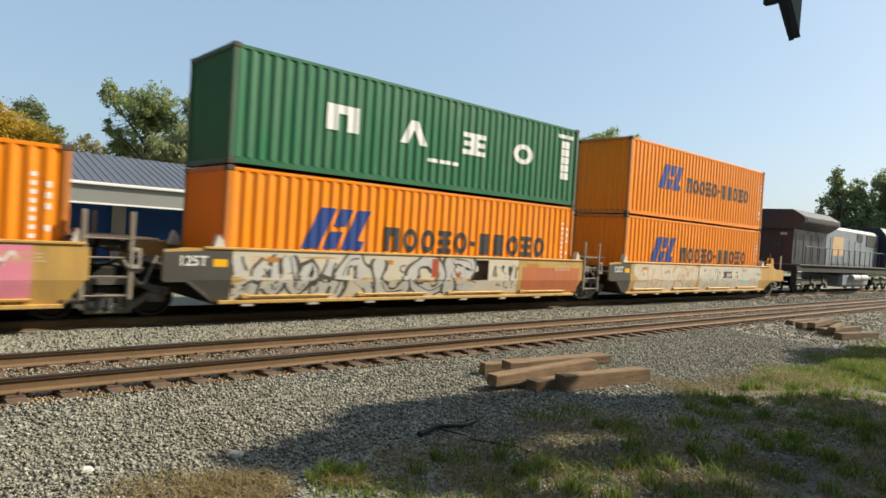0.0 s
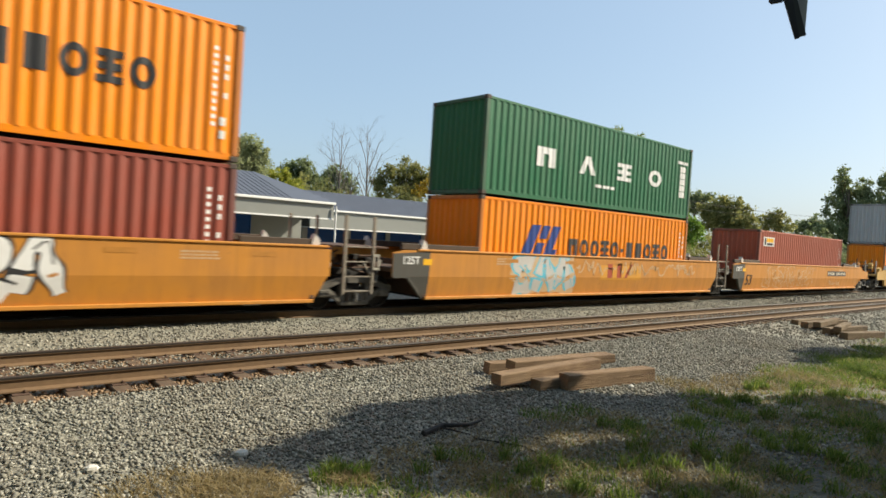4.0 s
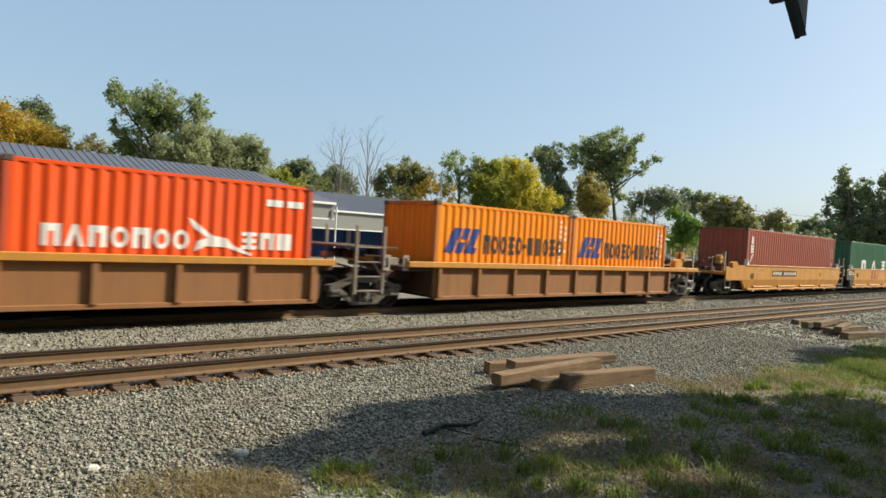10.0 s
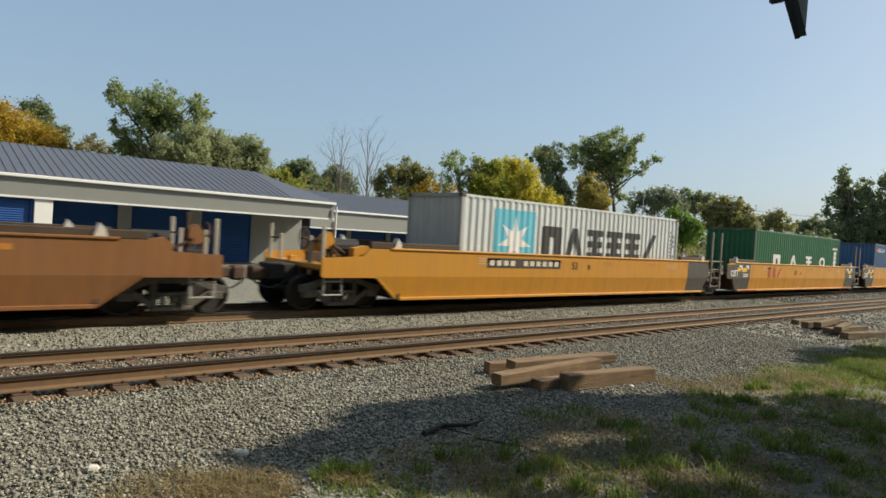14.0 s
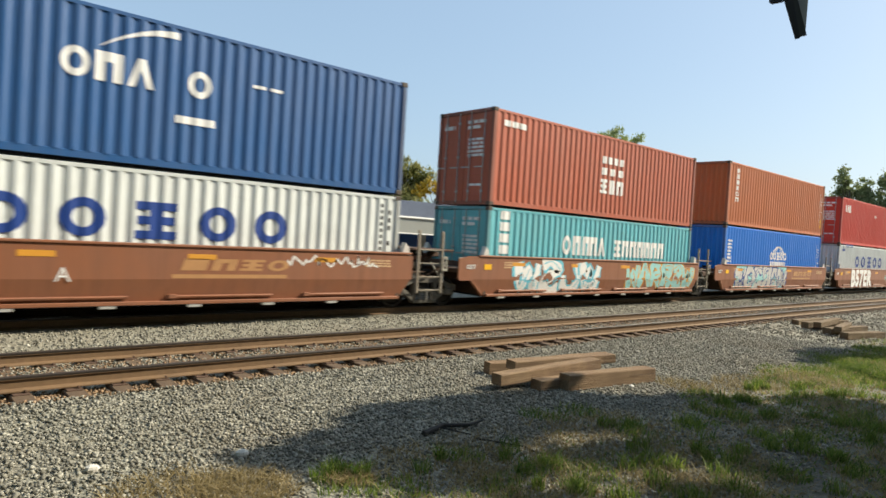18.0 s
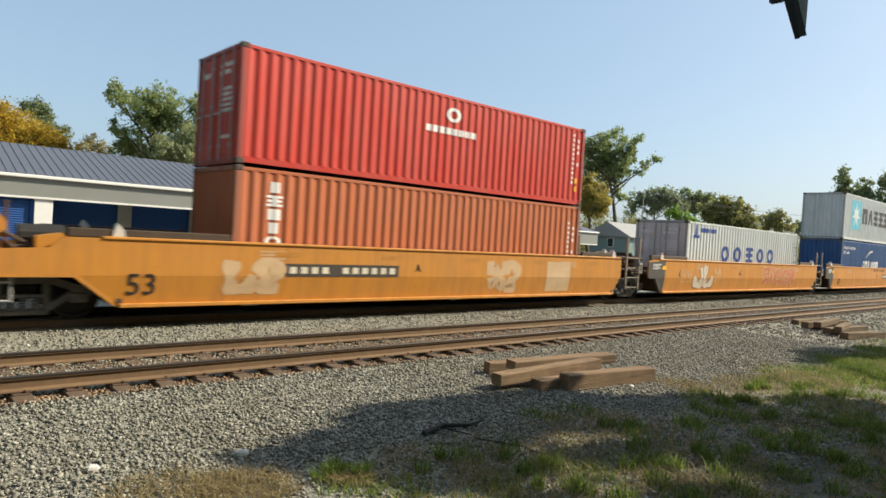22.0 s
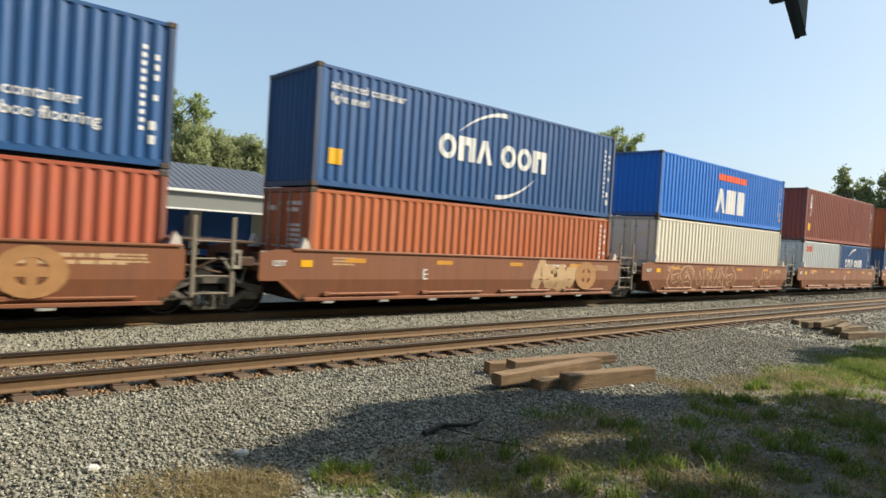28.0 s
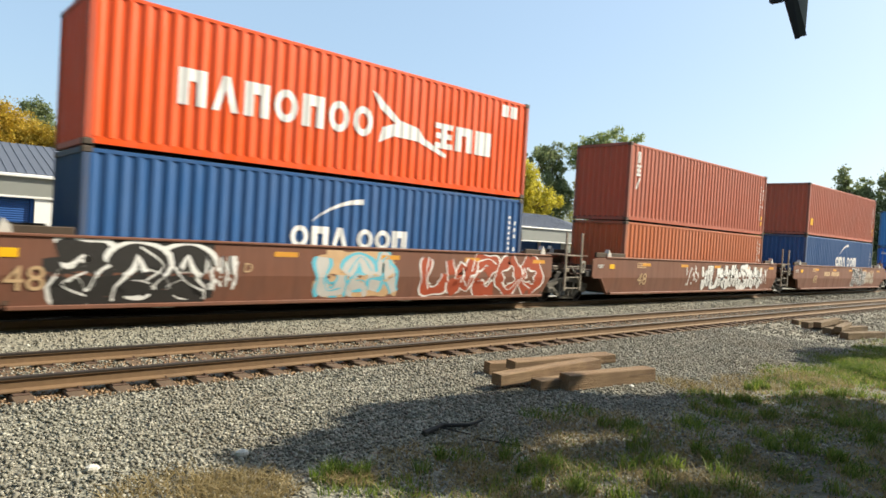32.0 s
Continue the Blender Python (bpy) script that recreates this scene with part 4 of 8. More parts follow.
    ("dark green tree beside the tracks", (123.2, 36.0), G_DARK, 1.00, [(-1.1, 17.5, 0.8), (-1.5, 15.7, 1.1), (-0.1, 14.8, 1.4), (-1.8, 13.2, 1.3), (0.5, 12.5, 1.8), (-2.5, 11.1, 1.4), (-0.6, 10.0, 2.0), (2.2, 10.6, 1.6), (1.6, 7.6, 2.2), (-1.6, 7.1, 1.8), (4.0, 7.9, 2.0), (-3.3, 7.8, 1.3), (0.2, 5.0, 2.1), (3.0, 4.7, 2.1)]),
    ("dark green tree beside the tracks", (124.5, 33.0), G_DARK, 1.00, [(-1.0, 15.4, 1.1), (-1.3, 13.6, 1.2), (-0.2, 12.6, 1.4), (0.8, 10.0, 1.6), (-0.4, 8.1, 1.8), (1.7, 5.8, 1.9)]),
    ("dark green tree beside the tracks", (128.1, 30.0), G_DARK, 1.00, [(-2.4, 16.2, 1.1), (-1.8, 14.1, 1.6), (-0.8, 16.9, 1.7), (0.5, 13.6, 2.3), (-1.5, 11.0, 1.9), (1.9, 16.0, 2.5), (0.1, 8.4, 2.6), (3.7, 11.4, 3.0), (-0.9, 5.5, 2.3)]),
]
for k, row in enumerate(TREES):
    tree(*row, 11 + k)


M_TWIG = plain("grey_bark", (0.20, 0.175, 0.15), 0.9, 0.0, 0.4, 5, 0.2)


def bare_tree(x, y, h, seed):
    """A leafless tree: a straight trunk, rising leaders, limbs that fork into fine twigs."""
    r = random.Random(seed)
    t = thing("tree", "bare leafless tree with thin twigs", "tree", (x, y, float(ground_z(x, y))), group="trees behind the tracks")
    put("trunk", Build().pipe([(0, 0, 0), (0.08, 0.05, h * 0.3), (0.02, 0.1, h * 0.62)], 0.11, 7), M_TWIG, t)
    for k in range(12):
        f = 0.3 + 0.32 * k / 11
        a = k * 2.4 + r.uniform(-0.4, 0.4)
        reach = h * (0.04 if k == 11 else r.uniform(0.07, 0.13))
        b = Build()
        limb(b, (0.05, 0.05, f * h), (reach * math.cos(a), reach * math.sin(a), h * (0.95 if k == 11 else min(0.95, f + r.uniform(0.18, 0.36)))), 0.06, 0.024, r, 3, [])
        put("limb", b, M_TWIG, t)


bare_tree(44.2, 70, 14.6, 41)
bare_tree(48.4, 70, 16.6, 42)
bare_tree(46.6, 71, 11.0, 43)


def wood(name, label, xs, ys, z, mat, seed, n, rad, leaf=0.28, cover=0.26):
    """A far strip of woodland."""
    r = random.Random(seed)
    bl = []
    for k in range(n):
        t = (k + r.uniform(0, 1)) / n
        x, y = xs[0] + (xs[1] - xs[0]) * t, ys[0] + (ys[1] - ys[0]) * t
        rr = rad * r.uniform(0.7, 1.2)
        bl.append((x, y, z * r.uniform(0.35, 0.8), rr, rr * 1.1))
        bl.append((x + r.uniform(-3, 3), y - 2, z * 0.2, rr, rr * 0.9))
    tagged(put(name, sprays([(x, y, zz, q) for x, y, zz, q, _ in bl], leaf, cover, seed), mat), label, "woodland", kind="stuff")


wood("far_woods", "distant strip of green woodland", (20, 130), (112, 116), 9.5, G_DARK, 51, 26, 3.8, 0.3)
wood("far_woods", "distant strip of dark woodland along the line", (130, 460), (118, 70), 9.5, G_OLIVE2, 52, 40, 5.0, 0.42)
wood("far_woods", "mixed olive trees behind the second storage building", (34, 150), (72, 78), 9.3, G_OLIVE2, 58, 36, 2.4, 0.2, 0.3)
wood("far_woods", "low scrub beside the line", (96, 150), (36, 31), 5.5, G_DARK, 57, 16, 2.2, 0.2)
# Unseen trees behind and left of the camera, added to cut the sky fill.
wood("hedge_trees", "unseen row of trees behind the viewer, added to cut sky light", (-60, 70), (-14, -16), 19, G_DARK, 54, 34, 5.0, 0.6, 0.7)
wood("hedge_trees", "unseen trees on the left, added to cut sky light", (-14, -22), (17, 70), 27, G_DARK, 55, 22, 5.6, 0.7, 0.9)
wood("hedge_trees", "unseen trees on the left, added to cut sky light", (-14, -22), (7, -14), 25, G_DARK, 56, 11, 5.0, 0.7, 0.9)
wood("far_woods", "low scrub behind the storage buildings", (-30, 60), (62, 64), 3.5, G_OLIVE2, 53, 26, 2.2, 0.16)

# ---- overhead bracket and the tree that shades the yard ----
M_OLIVE_STEEL = plain("dull_olive_steel", (0.045, 0.046, 0.04), 0.6, 0.0, 0.3, 5, 0.05)
br = thing("bracket_post", "dark metal bracket on a post arm", "bracket", (6.4, -1.6, -0.3))
put("post", Build().tube((0, 0, 0), (0, 0, 4.6), 0.07, 0.06, 10), M_GALV, br)
put("arm", Build().tube((0, 0, 4.5), (-2.1, 3.3, 4.25), 0.04, n=8), M_BLACK, br)
axis_r, axis_u, axis_f = Vector((0.745, -0.664, 0.06)), Vector((-0.03, 0.04, 1.0)), Vector((0.664, 0.745, 0.0))


def leaf_plate(pts, depth0, depth1):
    """A plate given across and up from the bracket's tip, and its two depths."""
    o = Vector((4.262, 1.63, 3.345)) + axis_r * 0.075 - Vector((6.4, -1.6, -0.3))
    n = len(pts)
    vs = [o + axis_r * a + axis_u * c + axis_f * d for d in (depth0, depth1) for a, c in pts]
    return Build().add(vs, [tuple(range(n)), tuple(range(2 * n - 1, n - 1, -1))] + [((i + 1) % n, i, n + i, n + (i + 1) % n) for i in range(n)])


put("hanger_plate", leaf_plate([(-0.047, 0), (-0.021, 0.008), (-0.264, 1.25), (-0.43, 1.25)], 0.0, 0.01), M_BLACK, br)
put("hanger_plate", leaf_plate([(-0.011, 0.025), (0.037, 0.035), (-0.29, 1.25), (-0.34, 1.25)], 0.03, 0.05), M_OLIVE_STEEL, br)
put("side_plate", leaf_plate([(0.038, 0.036), (0.052, 0.24), (0.10, 1.2), (-0.27, 1.2), (-0.018, 0.242)], 0.05, 0.06), M_GALV, br)
put("lug", leaf_plate([(-0.21, 0.235), (-0.19, 0.222), (-0.126, 0.235), (-0.126, 0.5), (-0.21, 0.5)], 0.0, 0.02), M_BLACK, br)

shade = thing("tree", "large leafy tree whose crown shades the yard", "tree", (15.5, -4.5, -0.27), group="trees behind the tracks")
sh, tips = Build(), []
limb(sh, (0, 0, 0), (-0.5, 0.5, 4.5), 0.34, 0.22, random.Random(3), 0, tips)
EDGE = [(2.75, 5.75), (3.35, 6.1), (4.2, 6.1), (4.9, 6.75), (5.85, 6.6), (7.2, 6.42), (8.0, 5.95), (8.55, 5.3), (9.45, 5.12), (9.7, 4.62), (10.9, 3.95), (11.9, 3.4), (12.0, 2.3), (9.0, 0.4), (5.0, 1.0), (3.6, 4.2), (3.55, 4.75), (2.8, 5.25)]
SUNNY = [(7.8, 4.2, 0.12), (10.3, 3.7, 0.15), (8.9, 3.3, 0.15), (5.2, 3.3, 0.15), (10.8, 2.9, 0.2), (9.4, 2.2, 0.2)]


def inside(x, y, ring):
    hit = False
    for (xa, ya), (xb, yb) in zip(ring, ring[1:] + ring[:1]):
        if (ya > y) != (yb > y) and x < xa + (y - ya) / (yb - ya) * (xb - xa):
            hit = not hit
    return hit


def edge_distance(x, y, ring):
    best = 9.0
    for a, c in zip(ring, ring[1:] + ring[:1]):
        a, c, q = Vector(a), Vector(c), Vector((x, y))
        t = max(0, min(1, (q - a).dot(c - a) / (c - a).length_squared))
        best = min(best, (q - a.lerp(c, t)).length)
    return best


shade_blobs = []
rs = random.Random(12)
SUNNY += [(rs.uniform(5.5, 12), rs.uniform(1.2, 4.4), rs.uniform(0.03, 0.16)) for k in range(16)]
spots = [(15.4, 5.05, 0.22), (16.2, 5.1, 0.3), (16.9, 5.3, 0.38), (17.6, 5.3, 0.42), (17.4, 4.7, 0.36), (18.2, 5.0, 0.42), (18.8, 4.7, 0.42), (18.2, 4.4, 0.3), (19.5, 4.9, 0.4), (20.2, 4.5, 0.4), (19.2, 4.2, 0.35), (14.0, 2.6, 0.4), (15.6, 2.9, 0.35), (13.2, 1.9, 0.5), (17.0, 2.8, 0.4)]
gx = 2.6
while gx < 12.2:
    gy = 0.5
    while gy < 7:
        x, y = gx + rs.uniform(-0.08, 0.08), gy + rs.uniform(-0.08, 0.08)
        if inside(x, y, EDGE) and all(math.hypot(x - a, y - c) > q + 0.2 for a, c, q in SUNNY):
            d = edge_distance(x, y, EDGE)
            if d > 0.12:
                if d < 0.45 or y > 5.0 or (int(gx * 7) + int(gy * 5)) % 5 < (1 if x < 7.2 else 4):
                    spots.append((x, y, min(d, 0.42)))
        gy += 0.42
    gx += 0.42
for k, (x, y, rr) in enumerate(spots):
    hh = 8.2 + 0.9 * math.sin(k * 1.7) + (7.0 - y) * 0.3
    q = Vector((x, y, -0.27)) + SUN * (hh / SUN.z) - shade.location
    shade_blobs.append((q.x, q.y, q.z, rr * 0.95, rr * 0.9))
    if k % 6 == 0:
        limb(sh, (-0.5, 0.5, 4.4), (q.x, q.y, q.z - 0.1), 0.09, 0.03, random.Random(k), 0, tips)
put("trunk", sh, M_BARK, shade)
put("crown", leaf_cloud(shade_blobs, 900, 0.15, 77), G_MID, shade)


# ---- the train: paints ----
COOL = (0.035, 0.045, 0.055)
ORANGE = paint("orange_paint", srgb(246, 140, 14), 0.45, 0.18, 0.10, 0.12)
GREEN = paint("green_paint", srgb(20, 104, 68), 0.5, 0.2, 0.15, 0.15)
MAROON = paint("maroon_paint", srgb(142, 64, 48), 0.55, 0.3, 0.2, 0.25)
BROWN = paint("red_brown_paint", srgb(176, 90, 66), 0.55, 0.25, 0.25, 0.25)
RUSSET = paint("orange_brown_paint", srgb(184, 100, 60), 0.55, 0.25, 0.25, 0.25)
TAN = paint("faded_tan_paint", srgb(188, 104, 60), 0.55, 0.25, 0.25, 0.3)
TERRA = paint("faded_maroon_paint", srgb(166, 82, 62), 0.55, 0.3, 0.2, 0.25)
RED = paint("red_paint", srgb(196, 52, 38), 0.5, 0.22, 0.2, 0.2)
SCARLET = paint("scarlet_paint", srgb(238, 84, 26), 0.45, 0.15, 0.1, 0.12)
NAVY = paint("navy_paint", srgb(30, 83, 138), 0.5, 0.12, 0.06, 0.15, COOL)
BLUE = paint("bright_blue_paint", srgb(0, 118, 216), 0.45, 0.06, 0.04, 0.02, COOL)
AZURE = paint("pale_blue_paint", srgb(58, 138, 200), 0.55, 0.25, 0.25, 0.25, COOL)
STEELBLUE = paint("faded_blue_paint", srgb(86, 134, 202), 0.55, 0.22, 0.2, 0.25, COOL)
SLATE = paint("slate_blue_paint", srgb(66, 108, 148), 0.55, 0.22, 0.2, 0.25, COOL)
TEAL = paint("faded_teal_paint", srgb(92, 178, 190), 0.55, 0.35, 0.3, 0.3)
PALE_TEAL = paint("bleached_teal_paint", srgb(140, 176, 168), 0.6, 0.5, 0.45, 0.4)
DULL_CREAM = paint("weathered_grey_paint", srgb(182, 190, 188), 0.55, 0.5, 0.4, 0.1, (0.09, 0.085, 0.075))
BRICK = paint("dull_brick_paint", srgb(146, 68, 54), 0.55, 0.3, 0.25, 0.25)
GREY = paint("grey_paint", srgb(176, 182, 182), 0.5, 0.3, 0.2, 0.1)
CREAM = paint("cream_paint", srgb(206, 212, 212), 0.5, 0.35, 0.25, 0.1, (0.09, 0.085, 0.075))
IVORY = paint("clean_cream_paint", srgb(228, 222, 204), 0.5, 0.1, 0.05, 0.05)
CAR_RUSTY = paint("car_rusty_yellow_paint", srgb(132, 84, 38), 0.7, 0.5, 0.5, 0.3, (0.07, 0.04, 0.025))
CAR_TAWNY = paint("car_tawny_paint", srgb(168, 104, 46), 0.65, 0.4, 0.35, 0.25, (0.09, 0.05, 0.03))
CAR_RIB = paint("car_dusty_brown_paint", srgb(146, 98, 56), 0.7, 0.45, 0.35, 0.3, (0.07, 0.045, 0.03))
CAR_YELLOW = paint("car_yellow_paint", srgb(194, 135, 52), 0.6, 0.45, 0.3, 0.25, (0.10, 0.06, 0.03))
CAR_GOLD = paint("car_gold_paint", srgb(191, 132, 35), 0.55, 0.3, 0.15, 0.15, (0.10, 0.06, 0.03))
CAR_OCHRE = paint("car_ochre_paint", srgb(194, 128, 42), 0.65, 0.4, 0.3, 0.25, (0.10, 0.05, 0.03))
CAR_PALE = paint("car_faded_yellow_paint", srgb(192, 152, 80), 0.65, 0.6, 0.75, 0.45, (0.12, 0.08, 0.05))
CAR_BROWN = paint("car_brown_paint", srgb(134, 82, 54), 0.65, 0.35, 0.35, 0.25, (0.05, 0.035, 0.03))
CAR_MUD = paint("car_dull_brown_paint", srgb(114, 69, 49), 0.7, 0.5, 0.4, 0.25, (0.05, 0.035, 0.03))
CAR_GREY = paint("end_panel_grey_paint", srgb(66, 65, 60), 0.65, 0.4, 0.2, 0.2)
CHAR = plain("charcoal_marking", (0.022, 0.023, 0.026), 0.6, 0.0, 0.2, 4, 0.0)
INK = plain("blue_marking", srgb(10, 58, 134), 0.55, 0.0, 0.2, 4, 0.0)
SKYB = plain("light_blue_marking", srgb(96, 190, 214), 0.55, 0.0, 0.25, 4, 0.0)
YELLOW = plain("yellow_marking", srgb(240, 180, 20), 0.55, 0.0, 0.2, 4, 0.0)
REDM = plain("red_marking", srgb(172, 72, 40), 0.6, 0.0, 0.45, 4, 0.0)
PINK = plain("pink_spray_paint", srgb(226, 138, 158), 0.6, 0.0, 0.25, 3, 0.0)
SILVER = plain("silver_spray_paint", srgb(196, 194, 190), 0.6, 0.0, 0.35, 2, 0.0, (0.3, 0.29, 0.28))
MINT = plain("mint_spray_paint", srgb(150, 205, 205), 0.6, 0.0, 0.3, 3, 0.0)
LIME = plain("green_spray_paint", srgb(70, 150, 80), 0.6, 0.0, 0.3, 3, 0.0)
REFLECT = plain("worn_reflective_strip", srgb(190, 128, 52), 0.55, 0.0, 0.4, 5, 0.0)
GOLDM = plain("gold_marking", srgb(214, 150, 50), 0.6, 0.0, 0.25, 3, 0.0)
EMBLEM = plain("faded_gold_emblem", srgb(182, 134, 88), 0.65, 0.0, 0.4, 3, 0.0)
CHALK = plain("chalky_spray_paint", srgb(206, 197, 180), 0.65, 0.0, 0.3, 2, 0.0, (0.36, 0.3, 0.22))
FADED = plain("faded_marking", srgb(206, 170, 130), 0.65, 0.0, 0.35, 3, 0.0)
BLUSH = plain("faded_pale_paint", srgb(206, 174, 136), 0.65, 0.0, 0.35, 3, 0.0)

W = 1.219
CREASE = [0.0, -1.0]


def lean_at(z):
    """How far a car's side stands back at a height: its lower plate leans in under the crease."""
    return 0.09 * max(0.0, CREASE[0] - z) / (CREASE[0] - CREASE[1])


# ---- markings: plain shapes laid on the paint ----
def shape_polys(kind):
    """Closed outlines in a unit square; a ring is given as quads."""
    if kind in "oc":
        out, n = [], 16
        for i in range(n):
            a, b = 6.2832 * i / n, 6.2832 * (i + 1) / n
            out.append([(0.5 + r * k * math.cos(t), 0.5 + r * math.sin(t)) for t, r, k in ((a, 0.5, 1), (b, 0.5, 1), (b, 0.27, 0.9), (a, 0.27, 0.9))])
        return out
    bar = [[(0.12, 0), (0.88, 0), (0.88, 1), (0.12, 1)]]
    two = [[(0.0, 0), (0.36, 0), (0.36, 0.66), (0.64, 0.66), (0.64, 0), (1, 0), (1, 1), (0, 1)]]
    step = [[(0, 0), (1, 0), (1, 0.22), (0.66, 0.22), (0.66, 0.39), (0.95, 0.39), (0.95, 0.61), (0.66, 0.61), (0.66, 0.78), (1, 0.78), (1, 1), (0, 1), (0, 0.78), (0.34, 0.78), (0.34, 0.61), (0.05, 0.61), (0.05, 0.39), (0.34, 0.39), (0.34, 0.22), (0, 0.22)]]
    tri = [[(0, 0), (0.27, 0), (0.5, 0.62), (0.73, 0), (1, 0), (0.64, 1), (0.36, 1)]]
    slash = [[(0, 0), (0.3, 0), (1, 1), (0.7, 1)]]
    return {"b": [[(0, 0), (1, 0), (1, 1), (0, 1)]], "u": two, "n": two, "h": two, "m": two, "v": tri, "e": step, "r": step, "s": step, "k": slash, "i": bar, "t": [[(0.22, 0), (0.78, 0), (0.78, 1), (0.22, 1)]], "x": slash, "l": bar,
            "_": [[(0, 0), (1, 0), (1, 0.35), (0, 0.35)]], "-": [[(0.1, 0.4), (0.9, 0.4), (0.9, 0.6), (0.1, 0.6)]]}[kind]


def word_mesh(shapes, w, h, gap, slant=0.0, vertical=False):
    def make():
        b = Build()
        n = len(shapes)
        for i, k in enumerate(shapes):
            if k == " ":
                continue
            if vertical:
                ch = (h - gap * (n - 1)) / n
                ox, oz, cw = 0.0, h - (i + 1) * ch - i * gap, w
            else:
                cw = (w - gap * (n - 1)) / n
                ox, oz, ch = i * (cw + gap), 0.0, h
            for poly in shape_polys(k):
                pts = [(ox + x * cw + slant * z * ch, oz + z * ch) for x, z in poly]
                b.prism(pts, -0.004, 0.0)
        return b.mesh("marking")
    return shared(("word", shapes, round(w, 3), round(h, 3), gap, slant, vertical), make)


def mark(parent, name, shapes, x0, x1, z0, z1, material, y, gap=0.1, slant=0.0, vertical=False, label=""):
    """A row or column of shapes; each large one is a part of its own."""
    n, w, h = len(shapes), x1 - x0, z1 - z0
    if n == 1 or (w / n if not vertical else h / n) < 0.3 or slant:
        ob = put(name, word_mesh(shapes, w, h, gap, slant, vertical), material, parent, (x0, y, z0), label=label)
        if n > 1:
            ob["kind"] = "stuff"
        return ob
    cw, ch = (w, (h - gap * (n - 1)) / n) if vertical else ((w - gap * (n - 1)) / n, h)
    for i, k in enumerate(shapes):
        if k != " ":
            at = (x0, y, z1 - (i + 1) * ch - i * gap) if vertical else (x0 + i * (cw + gap), y, z0)
            put(name, word_mesh(k, cw, ch, 0), material, parent, at, label=label)


def bars(parent, name, x0, x1, z0, z1, rows, material, y, seed=0):
    """Rows of plain bars in place of small writing."""
    def make():
        b = Build()
        r = random.Random(seed)
        h = (z1 - z0) / rows
        for i in range(rows):
            x = 0.0
            while x < (x1 - x0) * r.uniform(0.75, 1.0):
                w = r.uniform(0.4, 1.3) * h * 2
                w = min(w, x1 - x0 - x)
                b.box(x, x + w, -0.003, 0, i * h + h * 0.2, i * h + h * 0.8)
                x += w + h * 0.35
        return b.mesh("bars")
    ob = put(name, shared(("bars", round(x1 - x0, 2), round(z1 - z0, 2), rows, seed), make), material, parent, (x0, y, z0))
    ob["kind"] = "stuff"
    return ob


def arc_mesh(w, h, th, up):
    def make():
        b = Build()
        n = 12
        for i in range(n):
            t0, t1 = i / n, (i + 1) / n
            q = []
            for t, s in ((t0, -1), (t1, -1), (t1, 1), (t0, 1)):
                z = h * (1 - (1 - t) ** 2) if up else h * t * t
                k = th * (0.15 + 0.85 * (t if up else 1 - t)) * 0.5
                q.append((t * w, z + s * k))
            b.prism(q, -0.004, 0)
        return b.mesh("swoosh")
    return shared(("arc", round(w, 2), round(h, 2), th, up), make)


TEXTS = {}


def letters(parent, name, text, x, z, height, material, y, bold=0.0, spread=1.0):
    """Readable stencilled characters in the built-in font, standing upright on the -y side."""
    key = (text, bold, spread)
    if key not in TEXTS:
        cu = bpy.data.curves.new("letters", "FONT")
        cu.body, cu.size, cu.extrude, cu.offset, cu.space_character = text, 1.0, 0.003, bold, spread
        cu.resolution_u = 3
        tmp = bpy.data.objects.new("letters", cu)
        scene.collection.objects.link(tmp)
        me = bpy.data.meshes.new_from_object(tmp.evaluated_get(bpy.context.evaluated_depsgraph_get()))
        bpy.data.objects.remove(tmp)
        me.transform(Matrix.Rotation(radians(90), 4, "X"))
        me.materials.clear()
        me.materials.append(None)
        TEXTS[key] = me
    ob = put(name, TEXTS[key], material, parent, (x, y, z))
    k = height / 0.7
    ob.scale = (k, 1, k)
    return ob


STROKES = [[(0.95, 0.88), (0.5, 1.0), (0.1, 0.75), (0.5, 0.5), (0.9, 0.25), (0.5, 0.0), (0.05, 0.1)], [(0.5, 1.0), (0.05, 0.7), (0.1, 0.2), (0.5, 0.0), (0.95, 0.3), (0.9, 0.75), (0.5, 1.0)],
           [(0.0, 1.0), (0.22, 0.05), (0.5, 0.7), (0.75, 0.02), (1.0, 0.95)], [(0.15, 1.0), (0.12, 0.4), (0.3, 0.02), (0.85, 0.08), (0.95, 0.5)], [(0.05, 0.0), (0.3, 0.85), (0.55, 1.0), (0.75, 0.6), (1.0, 0.0)],
           [(0.1, 0.0), (0.1, 0.55), (0.15, 1.0), (0.75, 0.95), (0.85, 0.62), (0.25, 0.48), (0.95, 0.0)], [(0.0, 0.55), (0.45, 0.95), (0.95, 0.6), (0.6, 0.3), (0.15, 0.05), (0.9, 0.02)]]


